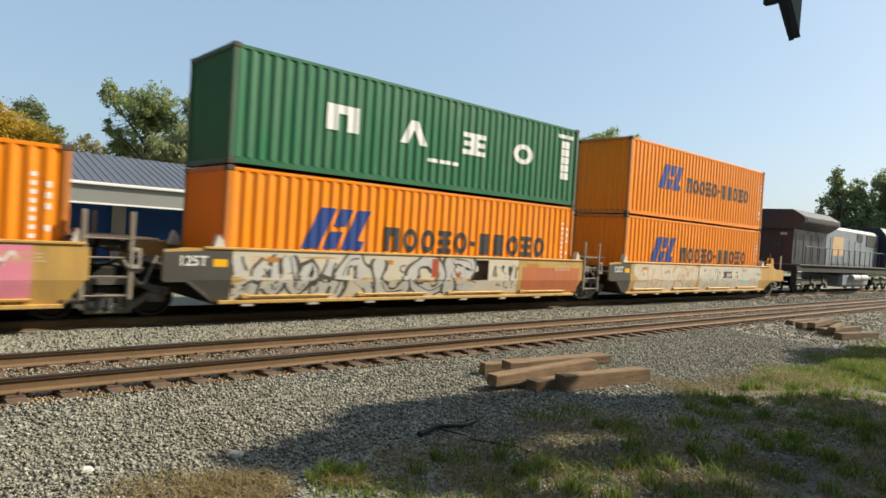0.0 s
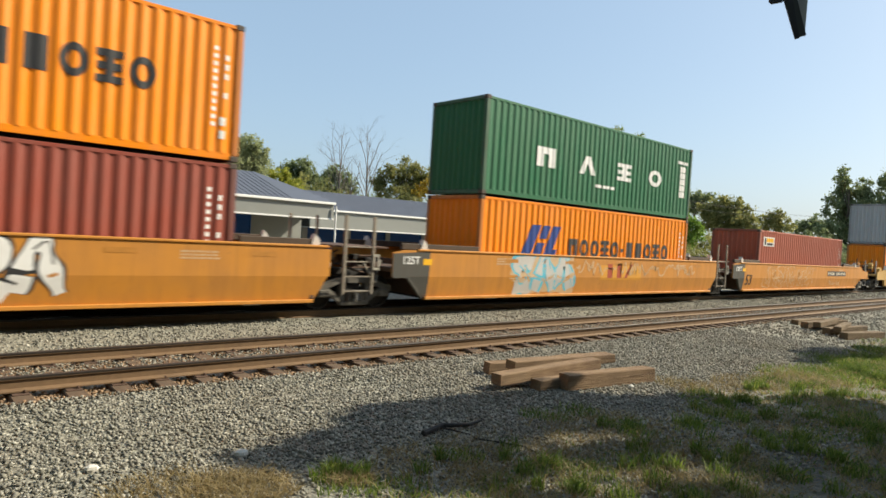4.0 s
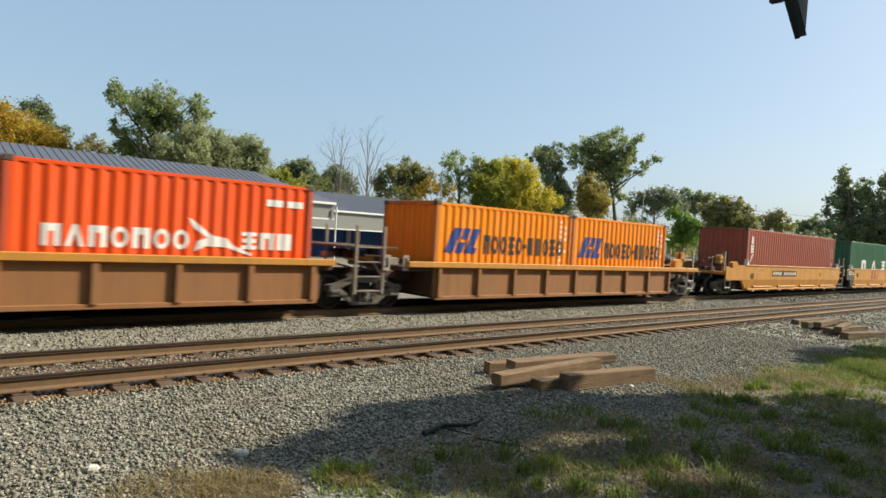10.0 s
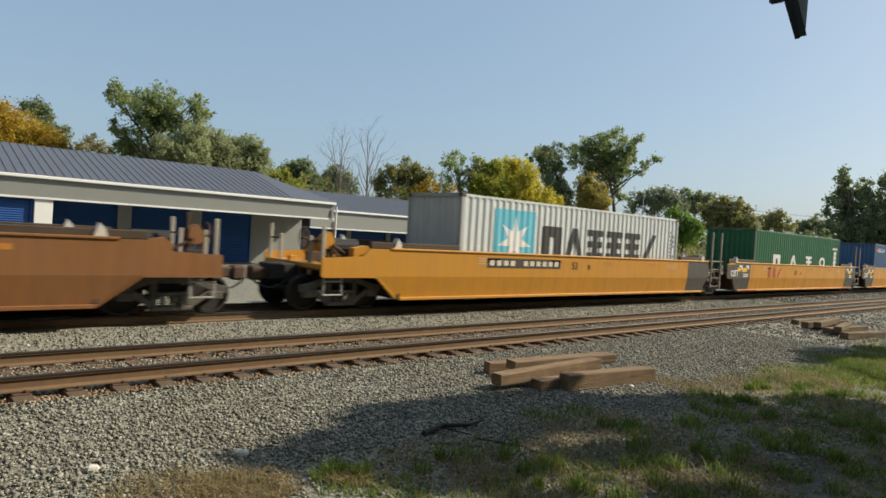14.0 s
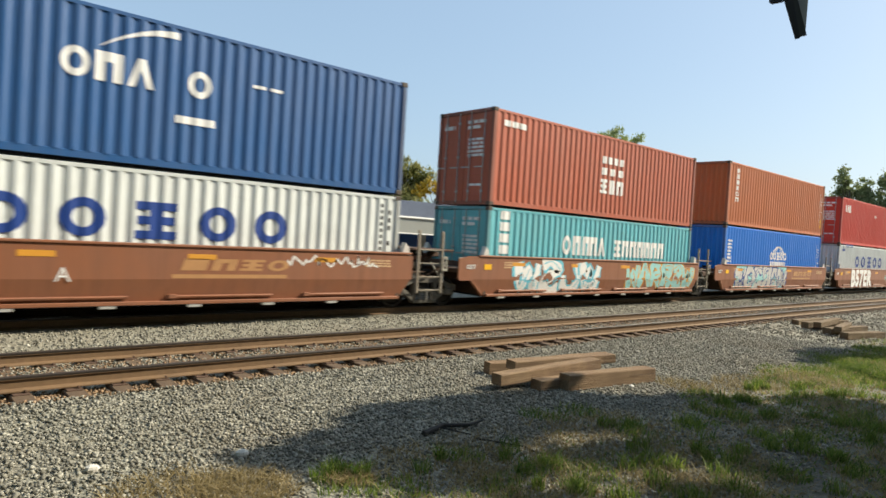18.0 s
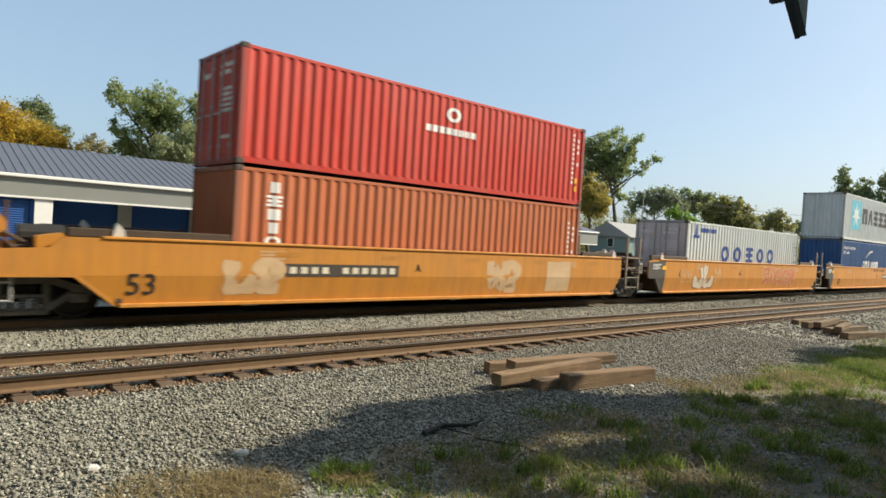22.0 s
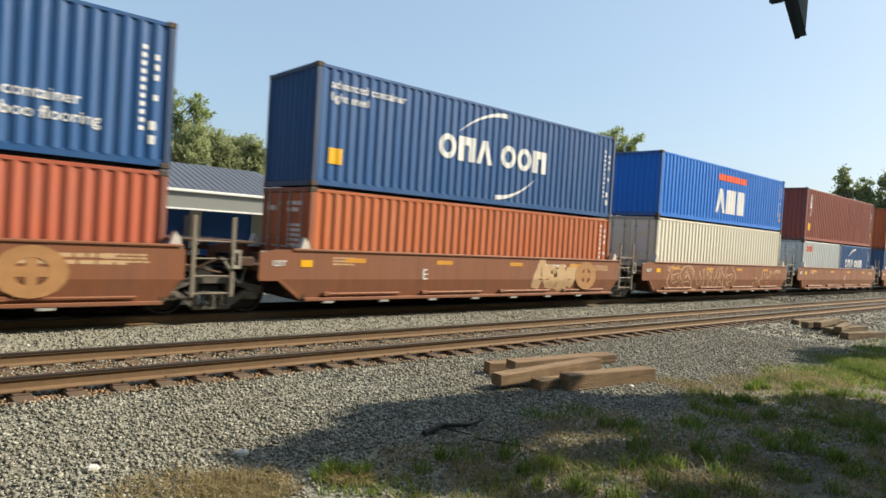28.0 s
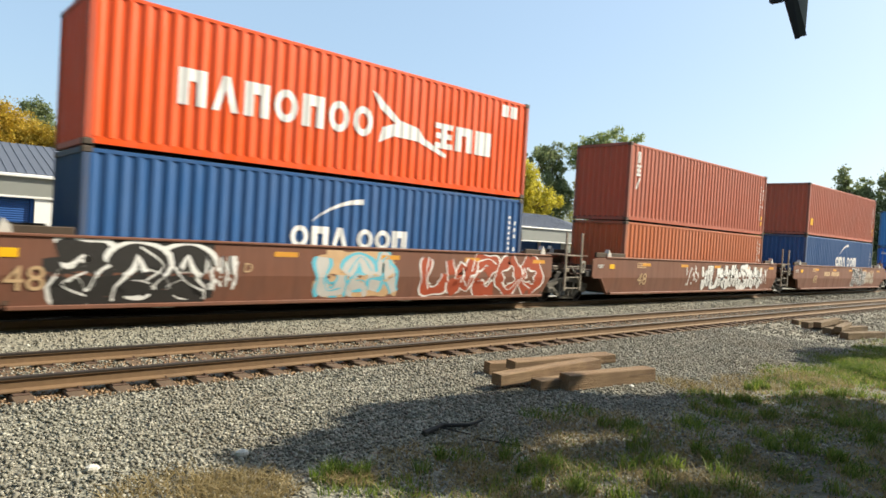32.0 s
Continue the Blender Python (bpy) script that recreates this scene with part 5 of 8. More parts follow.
def ribbon(pts, width, n=5):
    """A swelling stroke along a smooth line, as one flat strip."""
    q = [pts[0]] + pts + [pts[-1]]
    line = []
    for i in range(1, len(q) - 2):
        for j in range(n):
            t = j / n
            line.append(tuple(0.5 * (2 * q[i][k] + (q[i + 1][k] - q[i - 1][k]) * t + (2 * q[i - 1][k] - 5 * q[i][k] + 4 * q[i + 1][k] - q[i + 2][k]) * t * t + (3 * q[i][k] - q[i - 1][k] - 3 * q[i + 1][k] + q[i + 2][k]) * t ** 3) for k in (0, 1)))
    line.append(pts[-1])
    m = len(line)
    vs = []
    for i, p in enumerate(line):
        a, c = line[max(0, i - 1)], line[min(m - 1, i + 1)]
        d = Vector((c[0] - a[0], c[1] - a[1]))
        d = d.normalized() if d.length > 1e-6 else Vector((1, 0))
        w = width * (0.85 + 0.3 * math.sin(i * 0.9)) * 0.5
        vs += [(p[0] - d.y * w, p[1] + d.x * w), (p[0] + d.y * w, p[1] - d.x * w)]
    return vs, [(2 * i, 2 * i + 1, 2 * i + 3, 2 * i + 2) for i in range(m - 1)]


def spray(parent, x0, x1, z0, z1, fill, line, seed, y, n=5, label="sprayed graffiti", halo=None):
    """Graffiti: a ragged ground coat, then swelling loops and hooks in a row, each with its outline."""
    r = random.Random(seed)
    H, w = z1 - z0, (x1 - x0) / n

    def coat(name, strips, material, depth, parent2, lab=""):
        b = Build()
        for vs, fs in strips:
            b.add([(x, lean_at(z0 + z) - depth - 0.00002 * (len(b.f) // 18), max(-0.04, min(H + 0.04, z))) for x, z in vs], fs)
        me = bpy.data.meshes.new(name)
        me.from_pydata(b.v, [], b.f)
        return put(name, me, material, parent2, (x0, y, z0) if parent2 is parent else (0, 0, 0), label=lab)
    if halo:
        strips = []
        for k in range(9):
            zz = H * (k + 0.5) / 9
            xa, xb = r.uniform(-0.15, 0.25), (x1 - x0) - r.uniform(-0.15, 0.25)
            strips.append(ribbon([(xa + (xb - xa) * t / 6, zz + r.uniform(-0.04, 0.04)) for t in range(7)], H / 9 * 1.9, 3))
        coat("graffiti_ground", strips, halo, 0.0028, parent, "rough coat of spray paint")["kind"] = "stuff"
    for i in range(n):
        tpl = STROKES[r.randrange(len(STROKES))]
        mir = r.random() < 0.4
        ox, ww = (i - 0.04) * w, w * 1.08
        pts = [(ox + ww * ((1 - px if mir else px) * 0.84 + 0.08) + r.uniform(-0.04, 0.04) * w, H * (0.1 + 0.8 * pz) + r.uniform(-0.04, 0.04) * H) for px, pz in tpl]
        th = min(w * 0.42, H * 0.32) * r.uniform(0.85, 1.15)
        d = 0.0034 + 0.0011 * (i % 2)
        rim = coat("graffiti", [ribbon(pts, th + (0.2 if halo else 0.11))], line, d, parent, label)
        coat("graffiti_fill", [ribbon(pts, th)], fill, d + 0.0004, rim)
        inner = [(px + th * 0.18, pz + th * 0.1) for px, pz in pts]
        k = r.randrange(0, max(1, len(inner) - 3))
        coat("graffiti_shading", [ribbon(inner[k:k + 3], 0.035)], line, d + 0.0008, rim)


def tags(parent, x0, x1, z0, z1, material, seed, y, n=9):
    """Thin scribbled strokes of spray paint."""
    r = random.Random(seed)
    b = Build()
    x, z = 0.0, (z1 - z0) * 0.5
    while x < x1 - x0:
        px, pz = x, z
        x += (x1 - x0) / n * r.uniform(-0.2, 0.9)
        z = r.uniform(0.05, 0.95) * (z1 - z0)
        d = Vector((x - px, z - pz)).normalized()
        t = Vector((-d.y, d.x)) * 0.022
        b.prism([(px - t.x, pz - t.y), (x - t.x, z - t.y), (x + t.x, z + t.y), (px + t.x, pz + t.y)], -0.004, 0)
    b.v = [(vx, vy + lean_at(z0 + vz), vz) for vx, vy, vz in b.v]
    put("graffiti_scrawl", b, material, parent, (x0, y, z0), label="scrawled spray-paint tag")["kind"] = "stuff"


# ---- containers ----
def wave(x0, x1, pitch, depth, outer, sign):
    """The outline of a corrugated wall along x: flat ridges and troughs joined by slopes."""
    n = max(1, round((x1 - x0) / pitch))
    p = (x1 - x0) / n
    pts = []
    for i in range(n):
        for f, d in ((0.0, 0), (0.27, 0), (0.5, 1), (0.77, 1)):
            pts.append((x0 + (i + f) * p, outer - sign * depth * d))
    pts.append((x1, outer))
    return pts


def corrugated(length, height, depth, pitch):
    """A standing corrugated sheet along x, its ridges at y = 0, its back 3 mm behind."""
    def make():
        b = Build()
        pts = wave(-length / 2, length / 2, pitch, depth, 0.0, -1)
        n = len(pts)
        vs = [(x, y, 0) for x, y in pts] + [(x, y, height) for x, y in pts]
        b.add(vs, [(i, i + 1, n + i + 1, n + i) for i in range(n - 1)])
        return b.mesh("corrugated_sheet")
    return shared(("corr", length, height, depth, pitch), make)


MOVERS = []
M_CAST = plain("scuffed_corner_casting", (0.10, 0.075, 0.058), 0.75, 0.0, 0.6, 6, 0.2)


def box_part(key, *dims, bevel=0.008):
    return shared(("box", key, dims), lambda: Build().cbox(*dims, bevel).mesh(key))


DRAPED = {}


def drape(ob, length):
    """Lays a flat marking into the folds of a container's side wall, as paint lies."""
    x0, k = ob.location.x, ob.scale.x
    key = (ob.data.name, round(x0, 3), round(k, 3), length)
    if key not in DRAPED:
        span = length - 0.27
        n = max(1, round(span / 0.278))
        p = span / n
        me = ob.data.copy()
        bm = bmesh.new()
        bm.from_mesh(me)
        lo, hi = min(v.co.x for v in bm.verts) * k + x0, max(v.co.x for v in bm.verts) * k + x0
        for i in range(n):
            for f in (0.0, 0.27, 0.5, 0.77):
                c = -span / 2 + (i + f) * p
                if lo < c < hi:
                    bmesh.ops.bisect_plane(bm, geom=bm.verts[:] + bm.edges[:] + bm.faces[:], dist=1e-5, plane_co=((c - x0) / k, 0, 0), plane_no=(1, 0, 0))
        for v in bm.verts:
            u = (v.co.x * k + x0 + span / 2) / p
            if 0 < u < n:
                f = u - math.floor(u)
                v.co.y += 0.014 * (0 if f < 0.27 else (f - 0.27) / 0.23 if f < 0.5 else 1 if f < 0.77 else (1 - f) / 0.23)
        bmesh.ops.triangulate(bm, faces=[q for q in bm.faces if len(q.verts) > 4])
        bm.to_mesh(me)
        bm.free()
        DRAPED[key] = me
    mat = ob.material_slots[0].material
    ob.data = DRAPED[key]
    ob.material_slots[0].link = "OBJECT"
    ob.material_slots[0].material = mat


def container(S, z, length, height, col, label, decals=(), doors=False, post=None):
    """A shipping container: frame, corrugated walls, roof, doors, castings. S is its rear end on the train."""
    c = thing("shipping_container", label, "container", (S + length / 2, Y_TRAIN, z), group="containers on the train")
    L = length / 2
    post = post or worn(col)
    cast = box_part("corner_casting", -0.089, 0.089, -0.081, 0.081, 0, 0.118, bevel=0.012)
    pst = box_part("corner_post", -0.065, 0.065, -0.06, 0.06, 0.118, height - 0.118, bevel=0.012)
    for sx in (-1, 1):
        for sy in (-1, 1):
            put("corner_post", pst, post, c, (sx * (L - 0.07), sy * (W - 0.064), 0))
            for zz in (0, height - 0.118):
                put("corner_casting", cast, M_CAST, c, (sx * (L - 0.088), sy * (W - 0.0805), zz))
    wall = corrugated(round(length - 0.27, 3), round(height - 0.265, 3), 0.028, 0.278)
    put("side_wall", wall, col, c, (0, -(W - 0.014), 0.165))
    far = put("side_wall", wall, col, c, (0, W - 0.014, 0.165), math.pi)
    for sy in (-1, 1):
        put("top_rail", box_part("top_rail", -L + 0.13, L - 0.13, -0.03, 0.03, height - 0.105, height - 0.03, bevel=0.006), col, c, (0, sy * (W - 0.045), 0))
        put("bottom_rail", box_part("bottom_rail", -L + 0.13, L - 0.13, -0.025, 0.025, 0.03, 0.17, bevel=0.006), col, c, (0, sy * (W - 0.05), 0))
    put("roof", box_part("roof", -L + 0.06, L - 0.06, -W + 0.04, W - 0.04, height - 0.06, height - 0.035), col, c)
    put("floor", box_part("floor", -L + 0.06, L - 0.06, -W + 0.06, W - 0.06, 0.12, 0.16), M_DARK, c)
    for sx in (-1, 1):
        put("end_header", box_part("end_header", -0.05, 0.05, -W + 0.13, W - 0.13, height - 0.115, height - 0.005), post, c, (sx * (L - 0.06), 0, 0))
        put("end_sill", box_part("end_sill", -0.05, 0.05, -W + 0.13, W - 0.13, 0.01, 0.13), post, c, (sx * (L - 0.06), 0, 0))
    dside = -1 if doors else 1
    put("end_wall", corrugated(round(2 * W - 0.25, 3), round(height - 0.23, 3), 0.045, 0.24), col, c, (-dside * (L - 0.03), 0, 0.12), math.pi / 2 if dside < 0 else -math.pi / 2)
    for sy in (-1, 1):
        def leaf():
            b = Build().cbox(-0.02, 0.02, -0.535, 0.535, 0, height - 0.25, 0.008)
            for i in range(4):
                zc = (height - 0.25) * (i + 0.5) / 4
                b.cbox(-0.034, -0.02, -0.45, 0.45, zc - 0.2, zc + 0.2, 0.01)
            return b.mesh("door")
        d = put("door", shared(("door", height), leaf), col, c, (dside * (L - 0.05), sy * 0.545, 0.125), 0 if dside < 0 else math.pi)
        for off in (-0.3, 0.28):
            def rod():
                b = Build().tube((0, 0, -0.05), (0, 0, height - 0.2), 0.017, n=6)
                for zz in (0.25, height * 0.45, height - 0.55):
                    b.cbox(-0.02, 0.02, -0.05, 0.05, zz, zz + 0.07, 0.006)
                b.cbox(-0.03, -0.01, -0.02, 0.34, 1.0, 1.04, 0.005)
                return b.mesh("lock_rod")
            put("lock_rod", shared(("rod", height), rod), M_GALV, d, (-0.06, off, 0))
    if doors:
        for y0, z0, wd, hh, rows, sd in ((-0.1, height - 0.62, 0.75, 0.32, 2, 31), (-0.15, height - 1.45, 0.7, 0.6, 5, 32), (0.95, height - 0.6, 0.5, 0.2, 1, 33), (-0.3, 0.55, 0.5, 0.12, 1, 34)):
            ob = bars(c, "door_block", 0, wd, 0, hh, rows, M_WHITE, 0, sd)
            ob.location, ob.rotation_euler = (-L - 0.032 + 0.05, y0, z0), (0, 0, -math.pi / 2)
    y = -(W - 0.0125)
    plain_parts = set(c.children)
    for d in decals:
        d(c, -L, y)
    for ob in c.children:
        if ob not in plain_parts:
            drape(ob, length)
    MOVERS.append((c, S + length / 2, Y_TRAIN, z))
    return c


# Marking sets: functions of the container, its rear end in its own space and the wall's face.
def hapag(text_end=10.6, x0=1.85, ts=4.25):
    def f(c, x, y):
        emb = [[(0, 0), (0.45, 0), (0.95, 0.98), (0.5, 0.98)], [(0.58, 0), (0.95, 0), (1.15, 0.42), (0.78, 0.42)], [(0.86, 0.55), (1.22, 0.55), (1.42, 0.98), (1.06, 0.98)],
               [(1.08, 0), (1.45, 0), (1.95, 0.98), (1.56, 0.98)], [(1.45, 0), (1.7, 0), (1.78, 0.22), (1.55, 0.22)]]
        k = 1.0 if text_end > 9 else 0.72
        b = Build()
        for p in emb:
            b.prism([(a * k, h * k) for a, h in p], -0.004, 0)
        put("emblem", b, INK, c, (x + x0, y, 1.18), label="blue sail-shaped emblem")
        bb = 0.62 if text_end > 9 else 0.55
        mark(c, "marking", "hooeo", x + ts, x + ts + (text_end - ts) * 0.46, 1.18, 1.18 + bb, CHAR, y, 0.12 * k)
        mark(c, "marking", "-", x + ts + (text_end - ts) * 0.475, x + ts + (text_end - ts) * 0.515, 1.18, 1.18 + bb, CHAR, y)
        mark(c, "marking", "lloeo", x + ts + (text_end - ts) * 0.53, x + text_end, 1.18, 1.18 + bb, CHAR, y, 0.12 * k)
        codes(M_WHITE)(c, x, y)
    return f


def codes(material=None, at=None, height=2.45):
    """Two narrow upright columns of small bars by the front end."""
    def f(c, x, y):
        e = -x - 0.62
        mark(c, "code_column", "bbbbbbbbbbb", e, e + 0.085, height - 1.75, height - 0.1, material or M_WHITE, y, 0.07, vertical=True)
        mark(c, "code_column", "bbb b", e + 0.24, e + 0.32, height - 1.15, height - 0.25, material or M_WHITE, y, 0.08, vertical=True)
        mark(c, "code_column", "bb", e + 0.18, e + 0.3, height - 2.0, height - 1.55, YELLOW if material is None else material, y, 0.1, vertical=True)
    return f


def spaced(shapes, xs, z0, z1, w, material):
    def f(c, x, y):
        for k, px in zip(shapes, xs):
            mark(c, "marking", k, x + px, x + px + w, z0, z1, material, y)
    return f


def uasc(c, x, y):
    spaced("uvsc", (2.35, 4.58, 6.82, 8.95), 1.1, 1.72, 0.92, M_WHITE)(c, x, y)
    bars(c, "data_block", x + 5.55, x + 6.7, 0.68, 0.85, 1, M_WHITE, y, 5)
    mark(c, "marking", "bbbbb", x + 11.3, x + 11.72, 0.85, 2.1, M_WHITE, y, 0.03, vertical=True)
    bars(c, "number_block", x + 11.1, x + 11.95, 2.15, 2.35, 1, M_WHITE, y, 6)


def line(name, shapes, x0, x1, z0, z1, material, gap=0.1, vertical=False):
    return lambda c, x, y: mark(c, name, shapes, x + x0, x + x1, z0, z1, material, y, gap, vertical=vertical)


def maersk(z=0.0):
    def f(c, x, y):
        put("emblem_panel", Build().cbox(0, 1.85, -0.003, 0, 0, 1.85, 0.001), SKYB, c, (x + 1.4, y, 0.7), label="light blue square")
        pts = []
        for i in range(14):
            a, r = math.pi * i / 7 + math.pi / 2, (0.78 if i % 2 == 0 else 0.3)
            pts.append((r * math.cos(a), r * math.sin(a)))
        put("star", Build().prism(pts, -0.007, -0.003), M_WHITE, c, (x + 2.32, y, 1.62), label="white seven-pointed star")
        mark(c, "marking", "mversk", x + 3.65, x + 10.55, 1.15, 2.15, CHAR, y, 0.22)
        codes(CHAR)(c, x, y)
    return f


def cma(scale=1.0, x0=4.35, z0=1.2, low=False):
    def f(c, x, y):
        w, h = 3.45 * scale, 0.52 * scale
        mark(c, "marking", "cmv", x + x0, x + x0 + w * 0.46, z0, z0 + h, M_WHITE, y, 0.07)
        mark(c, "marking", "com", x + x0 + w * 0.54, x + x0 + w, z0, z0 + h, M_WHITE, y, 0.07)
        put("swoosh", arc_mesh(1.45 * scale, 0.55 * scale, 0.14, True), M_WHITE, c, (x + x0 + 0.55 * scale, y, z0 + h + 0.12), label="white swoosh")
        put("swoosh", arc_mesh(1.3 * scale, 0.5 * scale, 0.14, False), M_WHITE, c, (x + x0 + 1.75 * scale, y, z0 - 0.68 * scale), label="white swoosh")
        codes(M_WHITE)(c, x, y)
    return f


def small_text(text, x0, z0, h, material=None):
    return lambda c, x, y: letters(c, "lettering", text, x + x0, z0, h, material or M_WHITE, y, 0.01)


def cosco_wide(c, x, y):
    spaced("cosco", (3.2, 4.45, 5.75, 7.0, 8.2), 1.22, 1.95, 0.78, INK)(c, x, y)
    bars(c, "number_block", x + 1.2, x + 2.6, 2.4, 2.7, 1, INK, y, 8)
    put("emblem", Build().prism([(0, 0), (0.5, 0), (0.5, 0.12), (0.3, 0.12), (0.25, 0.55), (0.15, 0.55), (0.1, 0.12), (0, 0.12)], -0.004, 0), INK, c, (x + 0.6, y, 2.2), label="blue emblem")
    codes(CHAR)(c, x, y)


def globe(c, x, y):
    b = Build()
    for rx in (0.8, 0.42):
        n = 20
        for i in range(n):
            a, e = 6.2832 * i / n, 6.2832 * (i + 1) / n
            if abs(math.sin((a + e) / 2)) < 0.45:
                continue
            q = [(rx * s * math.cos(t), 0.68 * s * math.sin(t)) for t, s in ((a, 1), (e, 1), (e, 0.88), (a, 0.88))]
            b.prism(q, -0.004, 0)
    put("globe_emblem", b, M_WHITE, c, (x + 6.15, y, 1.46), label="white globe outline")
    mark(c, "marking", "cosco", x + 5.1, x + 7.2, 1.42, 1.82, M_WHITE, y, 0.05)
    mark(c, "marking", "shbbbnc", x + 5.15, x + 7.1, 1.14, 1.34, M_WHITE, y, 0.04)
    codes(M_WHITE)(c, x, y)
    bars(c, "data_block", x + 0.35, x + 0.75, 1.2, 2.3, 7, M_WHITE, y, 9)


def hamburg(scale=1.0, x0=1.65):
    def f(c, x, y):
        k = scale
        mark(c, "marking", "hvmouoc", x + x0, x + x0 + 4.75 * k, 1.03, 1.03 + 0.74 * k, M_WHITE, y, 0.12 * k)
        bird = [(0, 1.15), (0.12, 1.12), (0.9, 0.55), (1.5, 0.45), (1.75, 0.2), (2.55, -0.12), (2.5, -0.22), (1.5, 0.1), (0.7, 0.12), (0.25, -0.1), (0.35, 0.3), (0.75, 0.45), (0.25, 0.75)]
        put("bird_emblem", Build().prism([(a * k, h * k) for a, h in bird], -0.004, 0), M_WHITE, c, (x + x0 + 4.7 * k, y, 1.05), label="white flag-shaped emblem")
        mark(c, "marking", "sub", x + x0 + 6.8 * k, x + x0 + 8.95 * k, 1.08, 1.08 + 0.68 * k, M_WHITE, y, 0.12 * k)
    return f


def stack(name, shapes, x0, x1, z0, z1, material):
    return line(name, shapes, x0, x1, z0, z1, material, 0.06, True)


def label_patch(c, x, y):
    put("label_panel", Build().cbox(0, 1.28, -0.003, 0, 0, 0.46, 0.001), M_WHITE, c, (x + 0.53, y, 2.1), label="white name panel")
    b = Build().box(0.35, 1.2, -0.006, -0.003, 0.2, 0.4)
    put("stripe", b, YELLOW, c, (x + 0.53, y, 2.1))
    put("stripe", Build().box(0.1, 0.3, -0.006, -0.003, 0.05, 0.4).box(0.4, 1.15, -0.006, -0.003, 0.05, 0.16), CHAR, c, (x + 0.53, y, 2.1))
    codes(M_WHITE)(c, x, y)


def hazard(c, x, y):
    put("warning_sticker", Build().box(0, 0.38, -0.003, 0, 0, 0.38), YELLOW, c, (x + 0.42, y, 0.56), label="yellow warning sticker")


# ---- well cars ----
YS = -1.47
M_POST = plain("dull_grey_post", (0.40, 0.37, 0.31), 0.7, 0.0, 0.5, 6, 0.1)
# The inner chord is a darker brown than the car sides.
M_LIP = plain("dark_inner_chord", (0.075, 0.05, 0.032), 0.8, 0.0, 0.6, 3, 0.2)
M_CONE = plain("white_cone", (0.6, 0.58, 0.54), 0.6, 0.0, 0.35, 6, 0.1)
M_BRAKE = plain("dusty_grey_brake_gear", (0.28, 0.24, 0.19), 0.75, 0.0, 0.5, 5, 0.2)


def truck(car, x):
    """A two-axle freight truck: bolster, side frames with springs, wheelsets."""
    def bol():
        return Build().cbox(-0.22, 0.22, -1.0, 1.0, 0.42, 0.66, 0.03).cbox(-0.3, 0.3, -0.35, 0.35, 0.62, 0.8, 0.03).mesh("bolster")

    def side():
        b = Build()
        up = [(-1.12, 0.46), (-1.12, 0.62), (-0.85, 0.66), (-0.45, 0.80), (0.45, 0.80), (0.85, 0.66), (1.12, 0.62), (1.12, 0.46), (0.9, 0.5), (0.42, 0.68), (-0.42, 0.68), (-0.9, 0.5)]
        b.prism(up, -0.09, 0.09)
        for s in (-1, 1):
            b.prism([(s * 0.92, 0.52), (s * 0.80, 0.58), (s * 0.30, 0.24), (s * 0.36, 0.14)], -0.07, 0.07)
            b.prism([(s * 0.30, 0.24), (s * 0.42, 0.24), (s * 0.42, 0.72), (s * 0.30, 0.72)], -0.08, 0.08)
            b.cbox(s * 0.89 - 0.16, s * 0.89 + 0.16, -0.11, 0.11, 0.33, 0.52, 0.03)
        b.cbox(-0.40, 0.40, -0.10, 0.10, 0.12, 0.22, 0.02)
        return b.mesh("side_frame")

    def spring():
        b = Build()
        for k in (-0.19, 0.0, 0.19):
            for i in range(5):
                z = 0.22 + i * 0.045
                b.tube((k, -0.03, z), (k, -0.03, z + 0.026), 0.075, n=8)
        b.cbox(-0.3, 0.3, -0.1, 0.06, 0.44, 0.5, 0.01)
        return b.mesh("spring_nest")

    def wheels():
        b = Build()
        for s in (-1, 1):
            prof = [(0.06, s * 0.68), (0.36, s * 0.69), (0.37, s * 0.67), (0.45, s * 0.67), (0.445, s * 0.70), (0.42, s * 0.71), (0.415, s * 0.80), (0.36, s * 0.80), (0.34, s * 0.74), (0.14, s * 0.73), (0.13, s * 0.82), (0.06, s * 0.82)]
            b.revolve(prof, 18)
        b.tube((0, -0.98, 0), (0, 0.98, 0), 0.075, n=10)
        return b.mesh("wheelset")
    t = put("truck", shared("bolster", bol), M_DARK, car, (x, 0, 0))
    for s in (-1, 1):
        put("side_frame", shared("side_frame", side), M_TRUCK, t, (0, s * 1.0, 0))
        put("spring_nest", shared("spring", spring), M_TRUCK, t, (0, s * 1.05, 0))["kind"] = "stuff"
        put("wheelset", shared("wheelset", wheels), M_WHEEL, t, (s * 0.89, 0, 0.42))


def rounded_sill(xs, top, crease, bottom):
    """One side of a well car: an upright upper plate and a lower plate that leans in.
    xs: rear end, rear crease, rear bottom, front bottom, front crease, front end; top: (x, z) from rear to front."""
    a, ac, ab, bb, bc, e = xs
    b = Build()
    b.prism([(a, crease)] + [(e, crease)] + top[::-1], 0.0, 0.05)
    lean = 0.09
    q = [(ac, 0, crease), (bc, 0, crease), (bb, lean, bottom), (ab, lean, bottom)]
    b.add([*q, *[(x, y + 0.05, z) for x, y, z in q]], [(0, 3, 2, 1), (4, 5, 6, 7), (0, 1, 5, 4), (1, 2, 6, 5), (2, 3, 7, 6), (3, 0, 4, 7)])
    return b


